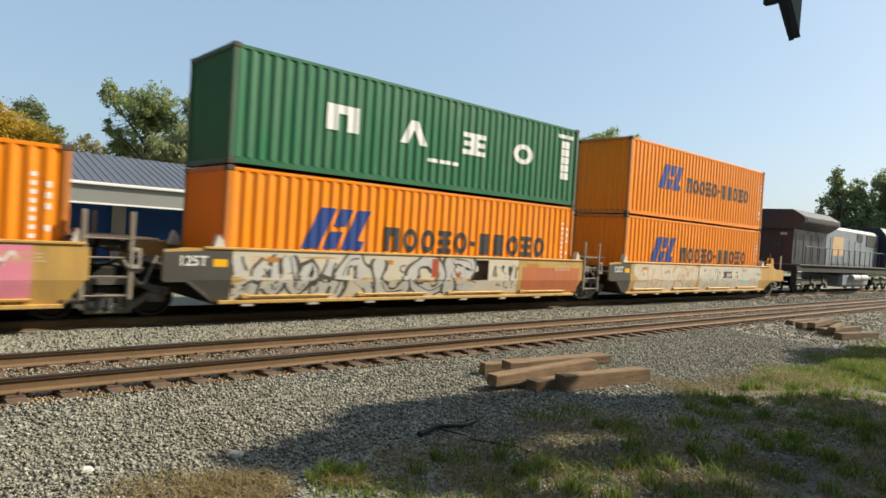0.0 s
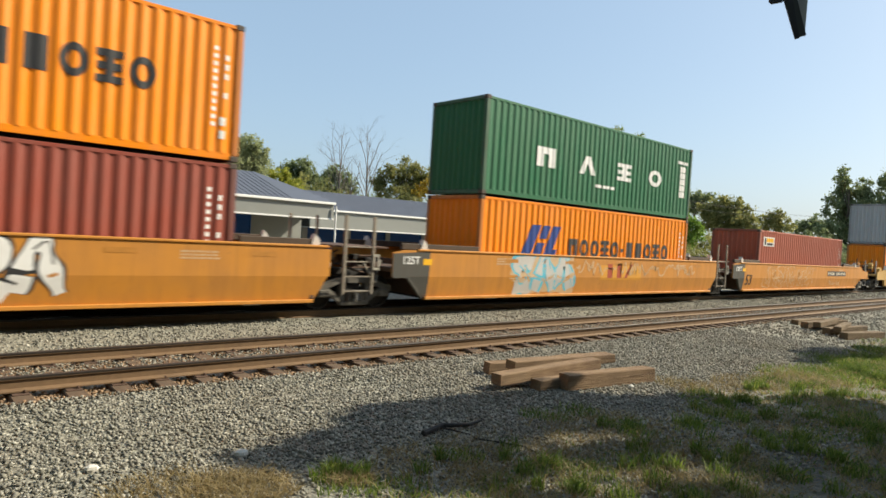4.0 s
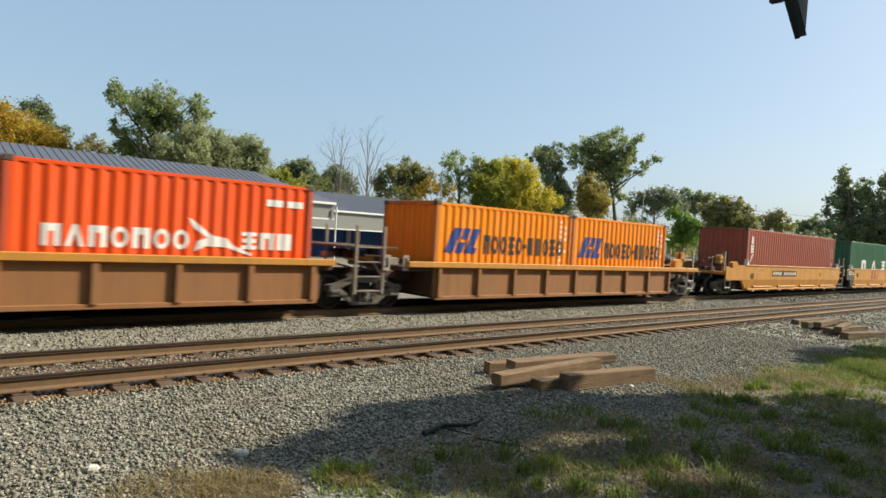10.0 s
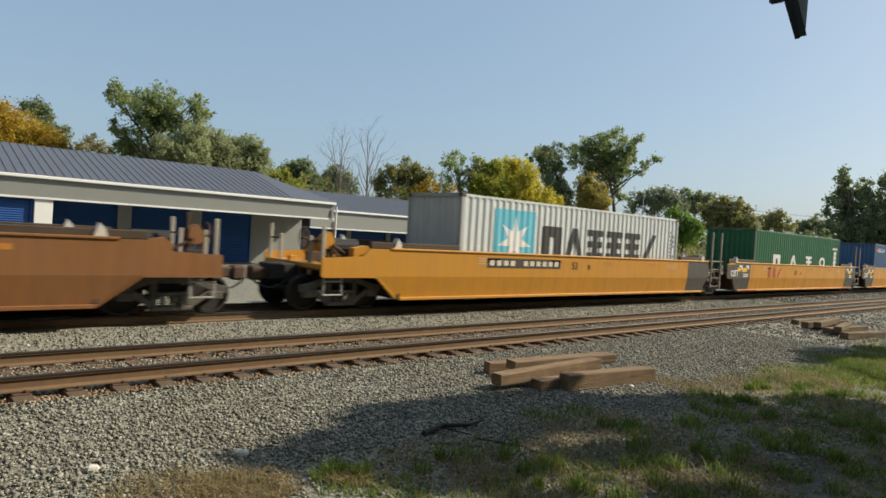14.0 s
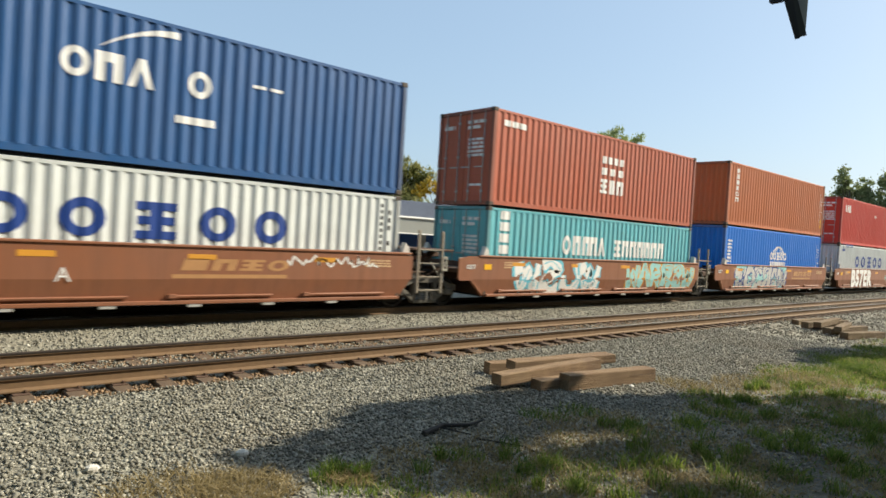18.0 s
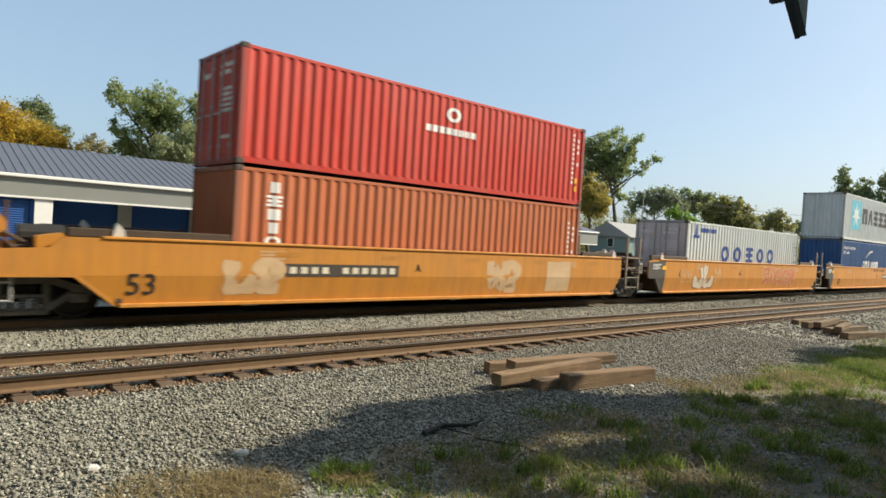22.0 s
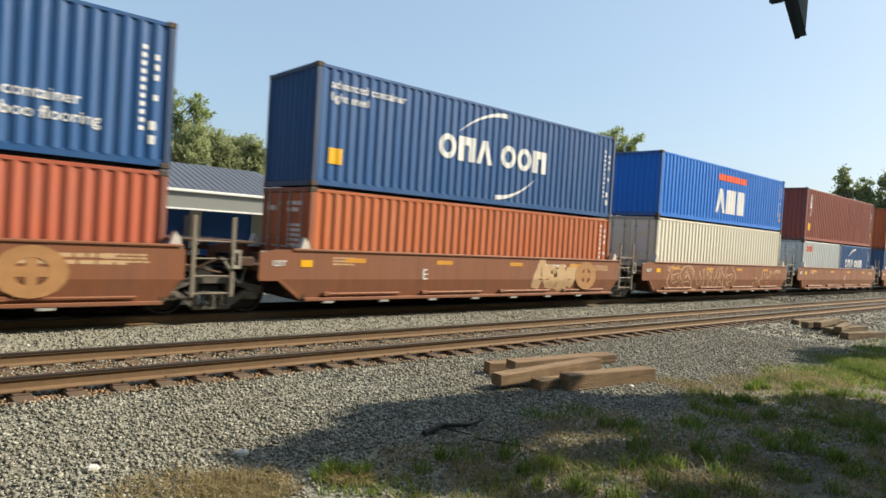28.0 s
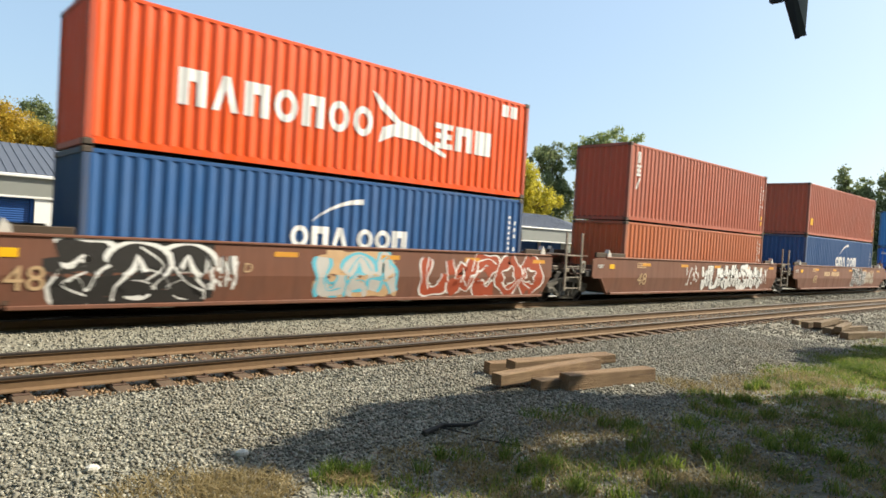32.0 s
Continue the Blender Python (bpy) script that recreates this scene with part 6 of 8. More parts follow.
def coupler_end(car, s, x0, col, brake, seed):
    """The gear past a car's end: draft box, coupler, hose, platform, posts, brake stand. s: +1 front, -1 rear; x0: end of the body."""
    r = random.Random(seed)
    put("draft_box", Build().cbox(min(x0, x0 + s * 0.1) - 0.6, max(x0, x0 + s * 0.1) + 0.1, -0.35, 0.35, 0.7, 1.08, 0.03), M_DARK, car)
    cp = Build().cbox(min(x0, x0 + s * 0.95), max(x0, x0 + s * 0.95), -0.11, 0.11, 0.72, 0.96, 0.03)
    cp.cbox(min(x0 + s * 0.8, x0 + s * 1.12), max(x0 + s * 0.8, x0 + s * 1.12), -0.17, 0.15, 0.66, 1.0, 0.05)
    put("coupler", cp, M_RUST, car)
    pts = [Vector((x0 + s * (0.25 + 0.85 * t), -0.35 + 0.2 * t, 0.72 - 0.9 * t * (1 - t))) for t in [i / 7 for i in range(8)]]
    put("air_hose", Build().pipe(pts, 0.028), M_BLACK, car)
    put("end_platform", Build().cbox(min(x0, x0 - s * 0.75), max(x0, x0 - s * 0.75), -1.38, 1.38, 1.02, 1.14, 0.02), col, car)
    for y0, sg in ((-1.32, 1), (1.32, -1)):
        tall = shared("rail_post", lambda: Build().cbox(-0.045, 0.045, -0.03, 0.03, 1.1, 2.05, 0.01).mesh("post"))
        rl = put("end_railing", tall, M_POST, car, (x0 - s * 0.1, y0, 0))
        put("post", tall, M_POST, rl, (0, sg * 0.57, -0.25))
        put("bar", shared(("rail_bar", sg), lambda: Build().tube((0, 0, 1.68), (0, sg * 0.57, 1.68), 0.02, n=6).mesh("bar")), M_RUST, rl)
    st = Build()
    for z in (0.42, 0.74):
        st.tube((x0 - s * 0.62, YS + 0.08, z), (x0 - s * 0.12, YS + 0.08, z), 0.018, n=6)
    for q in (0.62, 0.12):
        st.tube((x0 - s * q, YS + 0.08, 0.40), (x0 - s * q, YS + 0.08, 1.15), 0.02, n=6)
    put("step", st, M_GALV, car)
    if brake:
        w = Build()
        n = 18
        c = Vector((x0 - s * 0.02, -0.55, 1.72))
        ring = [c + Vector((0, 0.24 * math.cos(6.2832 * i / n), 0.24 * math.sin(6.2832 * i / n))) for i in range(n)]
        m = 5
        vs = []
        for i in range(n):
            a = 6.2832 * i / n
            for j in range(m):
                g = 6.2832 * j / m
                vs.append((c.x + 0.018 * math.sin(g), c.y + (0.24 + 0.018 * math.cos(g)) * math.cos(a), c.z + (0.24 + 0.018 * math.cos(g)) * math.sin(a)))
        w.add(vs, [(i * m + j, i * m + (j + 1) % m, ((i + 1) % n) * m + (j + 1) % m, ((i + 1) % n) * m + j) for i in range(n) for j in range(m)])
        bw = put("brake_wheel", w, M_RUST, car)
        for i in range(0, n, 6):
            put("spoke", Build().tube(c, ring[i], 0.014, n=5), M_RUST, bw)
        put("shaft", Build().tube(c, c + Vector((-s * 0.3, 0, 0)), 0.03, n=6), M_RUST, bw)
        put("brake_box", Build().prism([(-0.16, 1.5), (0.16, 1.5), (0.14, 1.78), (0.02, 1.92), (-0.14, 1.82)], -1.05, -0.8), col, car, (x0 - s * 0.42, 0, 0))
        for q in (0.3, 0.56):
            put("brake_post", Build().cbox(-0.03, 0.03, -0.03, 0.03, 1.14, 2.15 if q > 0.4 else 1.7, 0.008), M_RUST, car, (x0 - s * q, -0.95, 0))
        put("brake_lever", Build().tube((x0 - s * 0.5, -1.1, 1.6), (x0 - s * 1.25, -1.0, 1.2), 0.035, n=6), M_RUST, car)
        put("chain", Build().tube((x0 - s * 0.5, -1.12, 1.5), (x0 - s * 0.8, -1.12, 1.2), 0.03, n=5), M_RUST, car)
        put("end_cover", Build().prism([(-0.28, 1.12), (0.28, 1.12), (0.28, 1.5), (0.12, 1.62), (-0.28, 1.55)], -1.32, -1.1), col, car, (x0 - s * 1.25, 0, 0))
        t = Build().tube((x0 - s * 0.8, -0.5, 1.55), (x0 - s * 1.55, -0.5, 1.55), 0.2, n=12)
        put("air_tank", t, M_DARK, car)
    for i in range(6):
        px, py = x0 - s * r.uniform(0.15, 1.5), r.uniform(-1.25, 0.4)
        k = r.choice((0.1, 0.14, 0.18))
        put("brake_valve" if i % 2 else "bracket", box_part("bracket", -k, k, -k * 0.7, k * 0.7, 0, k * 1.4, bevel=0.015), (col, M_RUST, M_DARK)[i % 3], car, (px, py, 1.12))


def articulated_gap(car, x, seed, tall=2.12):
    """Gear over a shared truck: connector, twin posts with rungs, tangle of rods and boxes."""
    r = random.Random(seed)
    put("connector", Build().cbox(x - 1.05, x + 0.95, -0.28, 0.28, 0.66, 0.98, 0.04), M_DARK, car)
    for py in (-1.38, 1.38):
        post = shared(("ladder_post", tall), lambda: Build().cbox(-0.04, 0.04, -0.03, 0.03, 0.42, tall, 0.01).mesh("ladder"))
        ld = put("ladder", post, M_BRAKE, car, (x - 0.55, py, 0), label="grimy steel ladder posts")
        put("post", post, M_BRAKE, ld, (0.83, 0, 0))
        for z in (0.5, 0.86, 1.22, 1.58):
            put("rung", shared("rung", lambda: Build().tube((0, 0, 0), (0.83, 0, 0), 0.017, n=6).mesh("rung")), M_BRAKE, ld, (0, 0, z))
    for px in (x - 0.28 + 0.62, x + 0.95):
        put("hand_hold_plate", shared("hold_plate", lambda: Build().cbox(-0.09, -0.04, -0.012, 0.012, 0, 0.4, 0.006).cbox(0.05, 0.1, -0.012, 0.012, 0, 0.4, 0.006).cbox(-0.04, 0.05, -0.012, 0.012, 0.0, 0.07, 0.006).cbox(-0.04, 0.05, -0.012, 0.012, 0.33, 0.4, 0.006).mesh("hand_hold_plate")), M_POST, car, (px, -1.44, 1.02))
    pts = [Vector((x + 0.2 + 0.75 * k / 8, -1.0 - 0.2 * math.sin(k * 0.6), 1.25 - 0.55 * math.sin(math.pi * k / 8))) for k in range(9)]
    put("air_hose", Build().pipe(pts, 0.024), M_POST, car)
    put("platform", Build().cbox(x - 0.85, x + 0.8, -1.3, 1.3, 1.56, 1.61, 0.01), M_RUST, car)
    for i in range(8):
        d = r.choice((0.09, 0.13, 0.18))
        at = (x + r.uniform(-0.75, 0.8), r.uniform(-1.25, 0.3), r.uniform(0.85, 1.5))
        put("brake_valve" if i % 2 else "bracket", box_part("valve", -d, d, -d, d, -d * 0.5, d * 0.6, bevel=0.02), (M_DARK, M_RUST, M_BRAKE)[i % 3], car, at)
    for i in range(4):
        k = r.randrange(3)
        rod = shared(("rod_bar", k), lambda: Build().tube((0, 0, 0), (0.45 + 0.2 * k, 0.1 * k - 0.1, 0.22 - 0.2 * k), 0.026, n=5).mesh("brake_rod"))
        put("brake_rod", rod, M_RUST, car, (x + r.uniform(-0.8, 0.1), r.uniform(-1.35, -0.4), r.uniform(0.85, 1.45)))


EXT = {40: 0.30, 48: 1.25, 53: 2.27}


def well_car(S, size, col, left, right, label, grey=False, extras=(), rear_cap=None):
    """One unit of a well car. S: rear end of its container; left and right: 'a' articulated joint, 'c' coupler."""
    e = EXT[size]
    LC = 12.192
    car = thing("well_car", label, "railcar", (S, Y_TRAIN, 0), group="well cars of the train")
    top, crease, bot = (1.56, 0.87, 0.30) if size > 40 else (1.46, 0.80, 0.34)
    if left == "a":
        x_a, x_ac, x_ab = -(e + 1.0), -(e + 0.55), -(e - 0.1)
        tl = [(x_a, top - 0.08), (x_a + 0.4, top)]
    else:
        x_a, x_ac, x_ab = -(e + 2.3), -(e + 0.75), -e
        tl = [(x_a, 1.30), (-(e + 1.15), 1.36), (-(e + 0.95), top)]
    if right == "a":
        x_e, x_ec, x_eb = LC + e, LC + e - 0.05, LC + e - 0.35
        tr = [(x_e - 0.3, top), (x_e, top - 0.06)]
    else:
        x_e, x_ec, x_eb = LC + e + 2.3, LC + e + 0.75, LC + e
        tr = [(LC + e + 0.95, top), (LC + e + 1.15, 1.36), (x_e, 1.30)]
    key = (size, left, right)
    for s in (-1, 1):
        m = shared(("sill", key), lambda: rounded_sill((x_a, x_ac, x_ab, x_eb, x_ec, x_e), tl + tr, crease, bot).mesh("side_sill"))
        ob = put("side_sill", m, col, car, (0, s * -YS if s > 0 else YS, 0))
        if s > 0:
            ob.scale = (1, -1, 1)
        put("top_chord", shared(("chord", key), lambda: Build().cbox(x_ab - 0.3, x_eb + 0.3, -0.06, 0.06, top - 0.02, top + 0.035, 0.012).mesh("top_chord")), col, car, (0, s * (-YS - 0.03), 0))
        put("bottom_chord", shared(("bchord", key), lambda: Build().cbox(x_ab + 0.05, x_eb - 0.05, -0.08, 0.04, bot - 0.045, bot + 0.03, 0.01).mesh("bottom_chord")), col, car, (0, s * (-YS - 0.08), 0))
    put("well_floor", shared(("floor", key), lambda: Build().box(x_ab, x_eb, -1.38, 1.38, 0.28, 0.345).mesh("well_floor")), M_DARK, car)
    for x, nm in ((x_ab + 0.05, "rear"), (x_eb - 0.05, "front")):
        put("end_bulkhead", box_part("end_bulkhead", -0.06, 0.06, -1.40, 1.40, 0.34, 1.25), M_RUST, car, (x, 0, 0))
    for xa, xb in ((x_a + 0.02, x_ab), (x_eb, x_e - 0.02)):
        if xb - xa > 0.25:
            put("end_deck", shared(("deck", round(xb - xa, 2)), lambda: Build().cbox(0, xb - xa, -1.41, 1.41, 0.98, 1.1, 0.02).cbox(0, xb - xa, -0.4, 0.4, 0.72, 0.98, 0.02).mesh("end_deck")), M_RUST, car, (xa, 0, 0))
    if size > 40:
        for xa, xb in ((x_a + (0.35 if left == "a" else 1.45), -0.08), (LC + 0.08, x_e - (0.3 if right == "a" else 1.45))):
            if xb - xa > 0.3:
                for s in (-1, 1):
                    put("inner_lip", shared(("lip", round(xb - xa, 2)), lambda: Build().cbox(0, xb - xa, -0.05, 0.05, 0, 0.17, 0.015).mesh("inner_lip")), M_LIP, car, (xa, s * 1.3, 1.56))
    # bottom pads and side pipe
    x = x_ab + 0.7
    while x < x_eb - 0.5:
        if size == 40:
            put("bottom_pad", box_part("bottom_pad", -0.14, 0.14, -0.05, 0.03, 0.235, 0.30), M_GALV, car, (x, YS + 0.06, 0))
            x += 1.62
        else:
            put("drain_bracket", box_part("drain_bracket", -0.2, 0.2, -0.03, 0.03, 0.22, 0.26), M_GALV, car, (x + 2.0, YS + 0.16, 0))
            x += 6.1
    if size == 40:
        p = Build()
        for i in range(4):
            xa = 0.4 + i * 3.0
            p.tube((xa, YS + 0.04, 0.45), (xa + 2.2, YS + 0.04, 0.45), 0.032, n=6)
            p.cbox(xa - 0.05, xa + 0.12, YS + 0.0, YS + 0.08, 0.41, 0.5, 0.01)
        put("side_pipe", p, col, car)
    # running gear
    if left == "a":
        truck(car, -(e + 1.85))
        articulated_gap(car, -(e + 1.85), int(-S), 2.85 if col is CAR_GOLD else 2.35 if size > 40 else 2.1)
    else:
        truck(car, -(e + 1.45))
        coupler_end(car, -1, x_a, col, True, int(-S))
    if right == "c":
        truck(car, LC + e + 1.45)
        coupler_end(car, 1, x_e, col, True, int(-S) + 1)
    fl = [[(x_a, crease), (x_ac, crease), (x_ab, bot - 0.02)], [(x_e, crease), (x_ec, crease), (x_eb, bot - 0.02)]]
    for side, (p0, p1, p2) in zip((left, right), fl):
        sg = 1 if p2[0] > p0[0] else -1
        if abs(p0[0] - p2[0]) > 0.5:
            put("sill_flange", Build().add([(p0[0], YS - 0.05, p0[1] - 0.03), (p1[0], YS - 0.05, p1[1] - 0.03), (p2[0], YS + 0.1, p2[1] - 0.02), (p2[0] + sg * 0.05, YS + 0.1, p2[1] + 0.04), (p1[0] + sg * 0.03, YS - 0.05, p1[1] + 0.02), (p0[0], YS - 0.05, p0[1] + 0.02),
                                            (p0[0], YS + 0.06, p0[1] - 0.03), (p1[0], YS + 0.06, p1[1] - 0.03), (p2[0], YS + 0.2, p2[1] - 0.02)], [(0, 1, 4, 5), (1, 2, 3, 4), (0, 6, 7, 1), (1, 7, 8, 2)]), CAR_GREY if grey and side == "a" else col, car)
    guide = shared("guide", lambda: Build().prism([(-0.13, 0), (0.13, 0), (0.08, 0.22), (-0.03, 0.34), (-0.11, 0.12)], -0.08, 0.08).mesh("guide"))
    for x, s in ((-0.14 if size == 40 else x_ab, -1.3), (LC + 0.14 if size == 40 else x_eb, -1.3), (-0.14 if size == 40 else x_ab, 1.3), (LC + 0.14 if size == 40 else x_eb, 1.3)):
        put("container_guide", guide, M_CONE, car, (x, s, top - 0.05))
    y = YS - 0.001
    CREASE[:] = [crease, bot]
    # end panels, stencils, plates
    if left == "a":
        if grey:
            d = 0.41 if size == 40 else 1.35 if col is CAR_GOLD else 0.22
            put("end_panel", Build().prism([(x_a - 0.004, crease + 0.003), (-(e - d), crease + 0.003), (-(e - d), top - 0.02), (x_a - 0.004, top - 0.1)], -0.006, 0.0), CAR_GREY, car, (0, YS, 0), label="dark grey end panel")
            put("end_panel", Build().add([(x_ac, -0.006, crease), (-(e - d), -0.006, crease), (-(e - d), 0.084, bot), (x_ab, 0.084, bot)], [(0, 1, 2, 3)]), CAR_GREY, car, (0, YS, 0), label="dark grey end panel")
        letters(car, "stencil", "125T", x_a + 0.28, top - 0.36 - (0.24 if col is CAR_GOLD else 0), (0.27 if col is CAR_GOLD else 0.2) if grey else 0.12, M_WHITE, YS - 0.009, 0.02)
        put("warning_plate", box_part("plate", 0, 0.3, -0.004, 0, 0, 0.16, bevel=0.001), YELLOW, car, (x_a + 1.0, YS - 0.006, top - 0.38))
    for k in range(4 if size == 40 else 5):
        put("reflector", box_part("refl", 0, 0.58, -0.004, 0, 0, 0.11, bevel=0.001), GOLDM if col in (CAR_BROWN, CAR_MUD) else REFLECT, car, (0.9 + k * 2.9, y, top - 0.26), label="yellow reflective strip")
    bars(car, "data_block", 0.55, 1.15, top - 0.34, top - 0.12, 3, FADED, y, 11)
    bars(car, "data_block", 11.0, 11.8, top - 0.36, top - 0.16, 3, FADED, y, 12)
    for f in extras:
        f(car, y)
    CREASE[:] = [0.0, -1.0]
    MOVERS.append((car, S, Y_TRAIN, 0))
    return car


def rib_car(S, left, right, label, col_top, col_side, ends=(1.1, 0.5), extras=()):
    """A well car with outside ribs under a bright top chord."""
    LC = 12.192
    a = ends[0] if left == "a" else 3.4
    z = ends[1] if right == "a" else 2.2
    car = thing("rib_side_well_car", label, "railcar", (S, Y_TRAIN, 0), group="well cars of the train")
    for s in (-1, 1):
        put("top_chord", Build().cbox(-a, LC + z, -0.09, 0.09, 1.12, 1.27, 0.012), col_top, car, (0, s * 1.45, 0))
        put("side_plate", Build().cbox(-0.15, LC + 0.1, -0.02, 0.02, 0.32, 1.12, 0.006), col_side, car, (0, s * 1.40, 0))
        put("bottom_chord", Build().cbox(-0.1, LC + 0.05, -0.06, 0.06, 0.24, 0.34, 0.01), col_side, car, (0, s * 1.42, 0))
        rib = box_part("rib", -0.06, 0.06, -0.05, 0.05, 0.33, 1.12)
        for k in range(9):
            put("rib", rib, col_side, car, (0.02 + k * (LC - 0.1) / 8, s * 1.465, 0))
    put("well_floor", Build().box(-0.1, LC + 0.1, -1.38, 1.38, 0.28, 0.345), M_DARK, car)
    put("end_deck", Build().cbox(-a, -0.1, -1.36, 1.36, 1.0, 1.12, 0.02).cbox(-a, -0.1, -0.4, 0.4, 0.7, 1.0, 0.02), M_RUST, car)
    put("end_deck", Build().cbox(LC + 0.1, LC + max(z, 0.3), -1.36, 1.36, 1.0, 1.12, 0.02), M_RUST, car)
    for x in (-0.12, LC + 0.1):
        put("end_bulkhead", box_part("end_bulkhead", -0.06, 0.06, -1.40, 1.40, 0.34, 1.25), M_RUST, car, (x, 0, 0))
    if left == "a":
        truck(car, -2.1)
        articulated_gap(car, -2.1, int(-S))
    else:
        truck(car, -2.0)
        coupler_end(car, -1, -a, col_top, False, int(-S))
    if right == "c":
        truck(car, LC + 1.75)
        coupler_end(car, 1, LC + z, col_top, True, int(-S) + 1)
    for f in extras:
        f(car, -1.421)
    MOVERS.append((car, S, Y_TRAIN, 0))
    return car


# Extras for car sides
M_PLATE = plain("dull_black_plate", (0.05, 0.04, 0.03), 0.65, 0.0, 0.4, 4, 0.05)
M_STENCIL = plain("cream_stencil", (0.74, 0.66, 0.53), 0.65, 0.0, 0.35, 5, 0.0)


def plate(x, z=None, w=3.2):
    """The black number plate of a car, its characters as plain bars."""
    def f(car, y):
        zz = z or 1.0
        put("number_plate", Build().cbox(0, w, -0.004, 0, 0, 0.29, 0.001), M_PLATE, car, (x, y, zz), label="black plate with white bars")
        mark(car, "number_block", "bbbb bbbbbb", x + 0.12, x + w - 0.12, zz + 0.07, zz + 0.22, M_STENCIL, y - 0.0045, 0.11)
    return f


def logo(x, z=0.92, w=1.45, h=0.5, material=None):
    return lambda car, y: mark(car, "logo_mark", "ttx", x, x + w, z, z + h, material or REDM, y, 0.06)


def number(text, x, z=0.98, h=0.24, material=None):
    def f(car, y):
        low = z + h * 0.5 < CREASE[0]
        ob = letters(car, "stencil", text, x, z, h, material or M_BLACK, y - 0.008 + (lean_at(z) if low else 0))
        if low:
            ob.rotation_euler = (math.atan2(0.09, CREASE[0] - CREASE[1]), 0, 0)
    return f


def graf(x0, x1, z0, z1, fill, outline, seed, n=5, label="sprayed graffiti", halo=None):
    return lambda car, y: spray(car, x0, x1, z0, z1, fill, outline, seed, y, n, label, halo)


def scrawl(x0, x1, z0, z1, material, seed, n=9):
    return lambda car, y: tags(car, x0, x1, z0, z1, material, seed, y, n)


def panel(x0, x1, z0, z1, material, label=""):
    def f(car, y):
        zs = [z0] + ([CREASE[0]] if z0 < CREASE[0] < z1 else []) + [z1]
        b = Build().add([(x, lean_at(z) - 0.0025, z - z0) for z in zs for x in (0, x1 - x0)], [(2 * i, 2 * i + 1, 2 * i + 3, 2 * i + 2) for i in range(len(zs) - 1)])
        put("painted_patch", b, material, car, (x0, y, z0), label=label)
    return f


def swash(x0, x1, z0, z1, material):
    """The slanted heraldic blocks on a brown car."""
    return lambda car, y: mark(car, "logo_mark", "bnsc", x0, x1, z0, z1, material, y, 0.1, 0.35)


# ---- the train: every unit from the head to the tail ----
HC, STD = 2.896, 2.591
FLOOR = 0.35


def load(S, specs, z=FLOOR):
    """Containers one on another; each spec: (height, paint, label, markings, doors at the rear)."""
    for h, col, label, decals, *rest in specs:
        container(S, z, 12.192, h, col, label, decals, bool(rest and rest[0]))
        z += h + 0.03


def twins(S, a, b, z=FLOOR):
    for off, (h, col, label, decals, *rest) in ((0.0, a), (6.096 + 0.02, b)):
        container(S + off, z, 6.058, h, col, label, decals, bool(rest and rest[0]))


L_OR = "orange corrugated shipping container with a blue emblem, riding a well car"
L_GR = "dark green corrugated shipping container with large white shapes"
L_MA = "maroon corrugated shipping container, dusty and plain"
L_BR = "red-brown corrugated shipping container with small white codes"
L_RU = "faded orange-brown corrugated shipping container"
L_NA = "navy blue corrugated shipping container with a white swoosh"
L_GY = "pale grey corrugated shipping container with a light blue star panel"
L_CW = "off-white corrugated shipping container with large blue shapes"
L_BL = "bright blue corrugated shipping container with a white globe emblem"
L_TE = "faded teal corrugated shipping container"
C_Y = "worn yellow steel well car with grey end panels"
C_G = "graffiti-covered faded yellow steel well car"
C_O = "ochre steel well car with a black number plate"
C_B = "rust-brown steel well car with graffiti"
C_R = "rib-sided brown well car with a yellow top chord"

# five-unit car behind the engine
well_car(21.11, 40, CAR_PALE, "a", "c", C_G, True, [graf(0.4, 5.2, 0.36, 1.44, CHALK, FADED, 2, 5, halo=CHALK), graf(5.6, 11.8, 0.36, 1.44, CHALK, GREY, 3, 6, halo=CHALK), plate(6.9, 0.9, 2.6), panel(9.7, 10.5, 0.42, 1.3, MINT)])
load(21.11, [(HC, ORANGE, L_OR, [hapag()]), (HC, ORANGE, L_OR, [hapag(10.45, 2.1, 4.4)])])
well_car(5.70, 40, CAR_PALE, "a", "a", C_G, True, [graf(0.15, 7.4, 0.36, 1.44, SILVER, CAR_GREY, 4, 6, halo=CHALK), panel(7.2, 9.2, 0.42, 1.42, CHALK), panel(5.3, 7.9, 0.8, 1.38, GOLDM), logo(5.6, 0.88), scrawl(8.1, 9.2, 0.5, 1.3, CHAR, 5, 18), panel(9.4, 12.3, 0.42, 1.2, TAN), number("C", 4.6, 1.0, 0.2)])
load(5.70, [(HC, ORANGE, L_OR, [hapag(10.7)]), (STD, GREEN, L_GR, [uasc])])
well_car(-9.40, 40, CAR_PALE, "a", "a", C_G, True, [panel(0.3, 11.6, 0.42, 1.42, PINK, "pink spray-painted panel"), scrawl(1.0, 6.0, 0.5, 1.35, M_WHITE, 6, 14), scrawl(7.0, 11.4, 0.5, 1.35, M_WHITE, 7, 12), logo(6.0, 0.8, material=CAR_OCHRE)])
load(-9.40, [(HC, ORANGE, L_OR, [hapag(10.6)])])
well_car(-24.91, 40, CAR_PALE, "a", "a", C_G, True, [graf(0.4, 4.9, 0.36, 1.44, SILVER, CAR_GREY, 8, 5, halo=CHALK), panel(4.9, 7.4, 0.5, 1.42, GOLDM), logo(5.2, 0.75, 1.9, 0.5), graf(7.7, 11.8, 0.36, 1.44, SILVER, CAR_GREY, 9, 4, halo=CHALK), number("E", 3.0, 1.0, 0.2)])
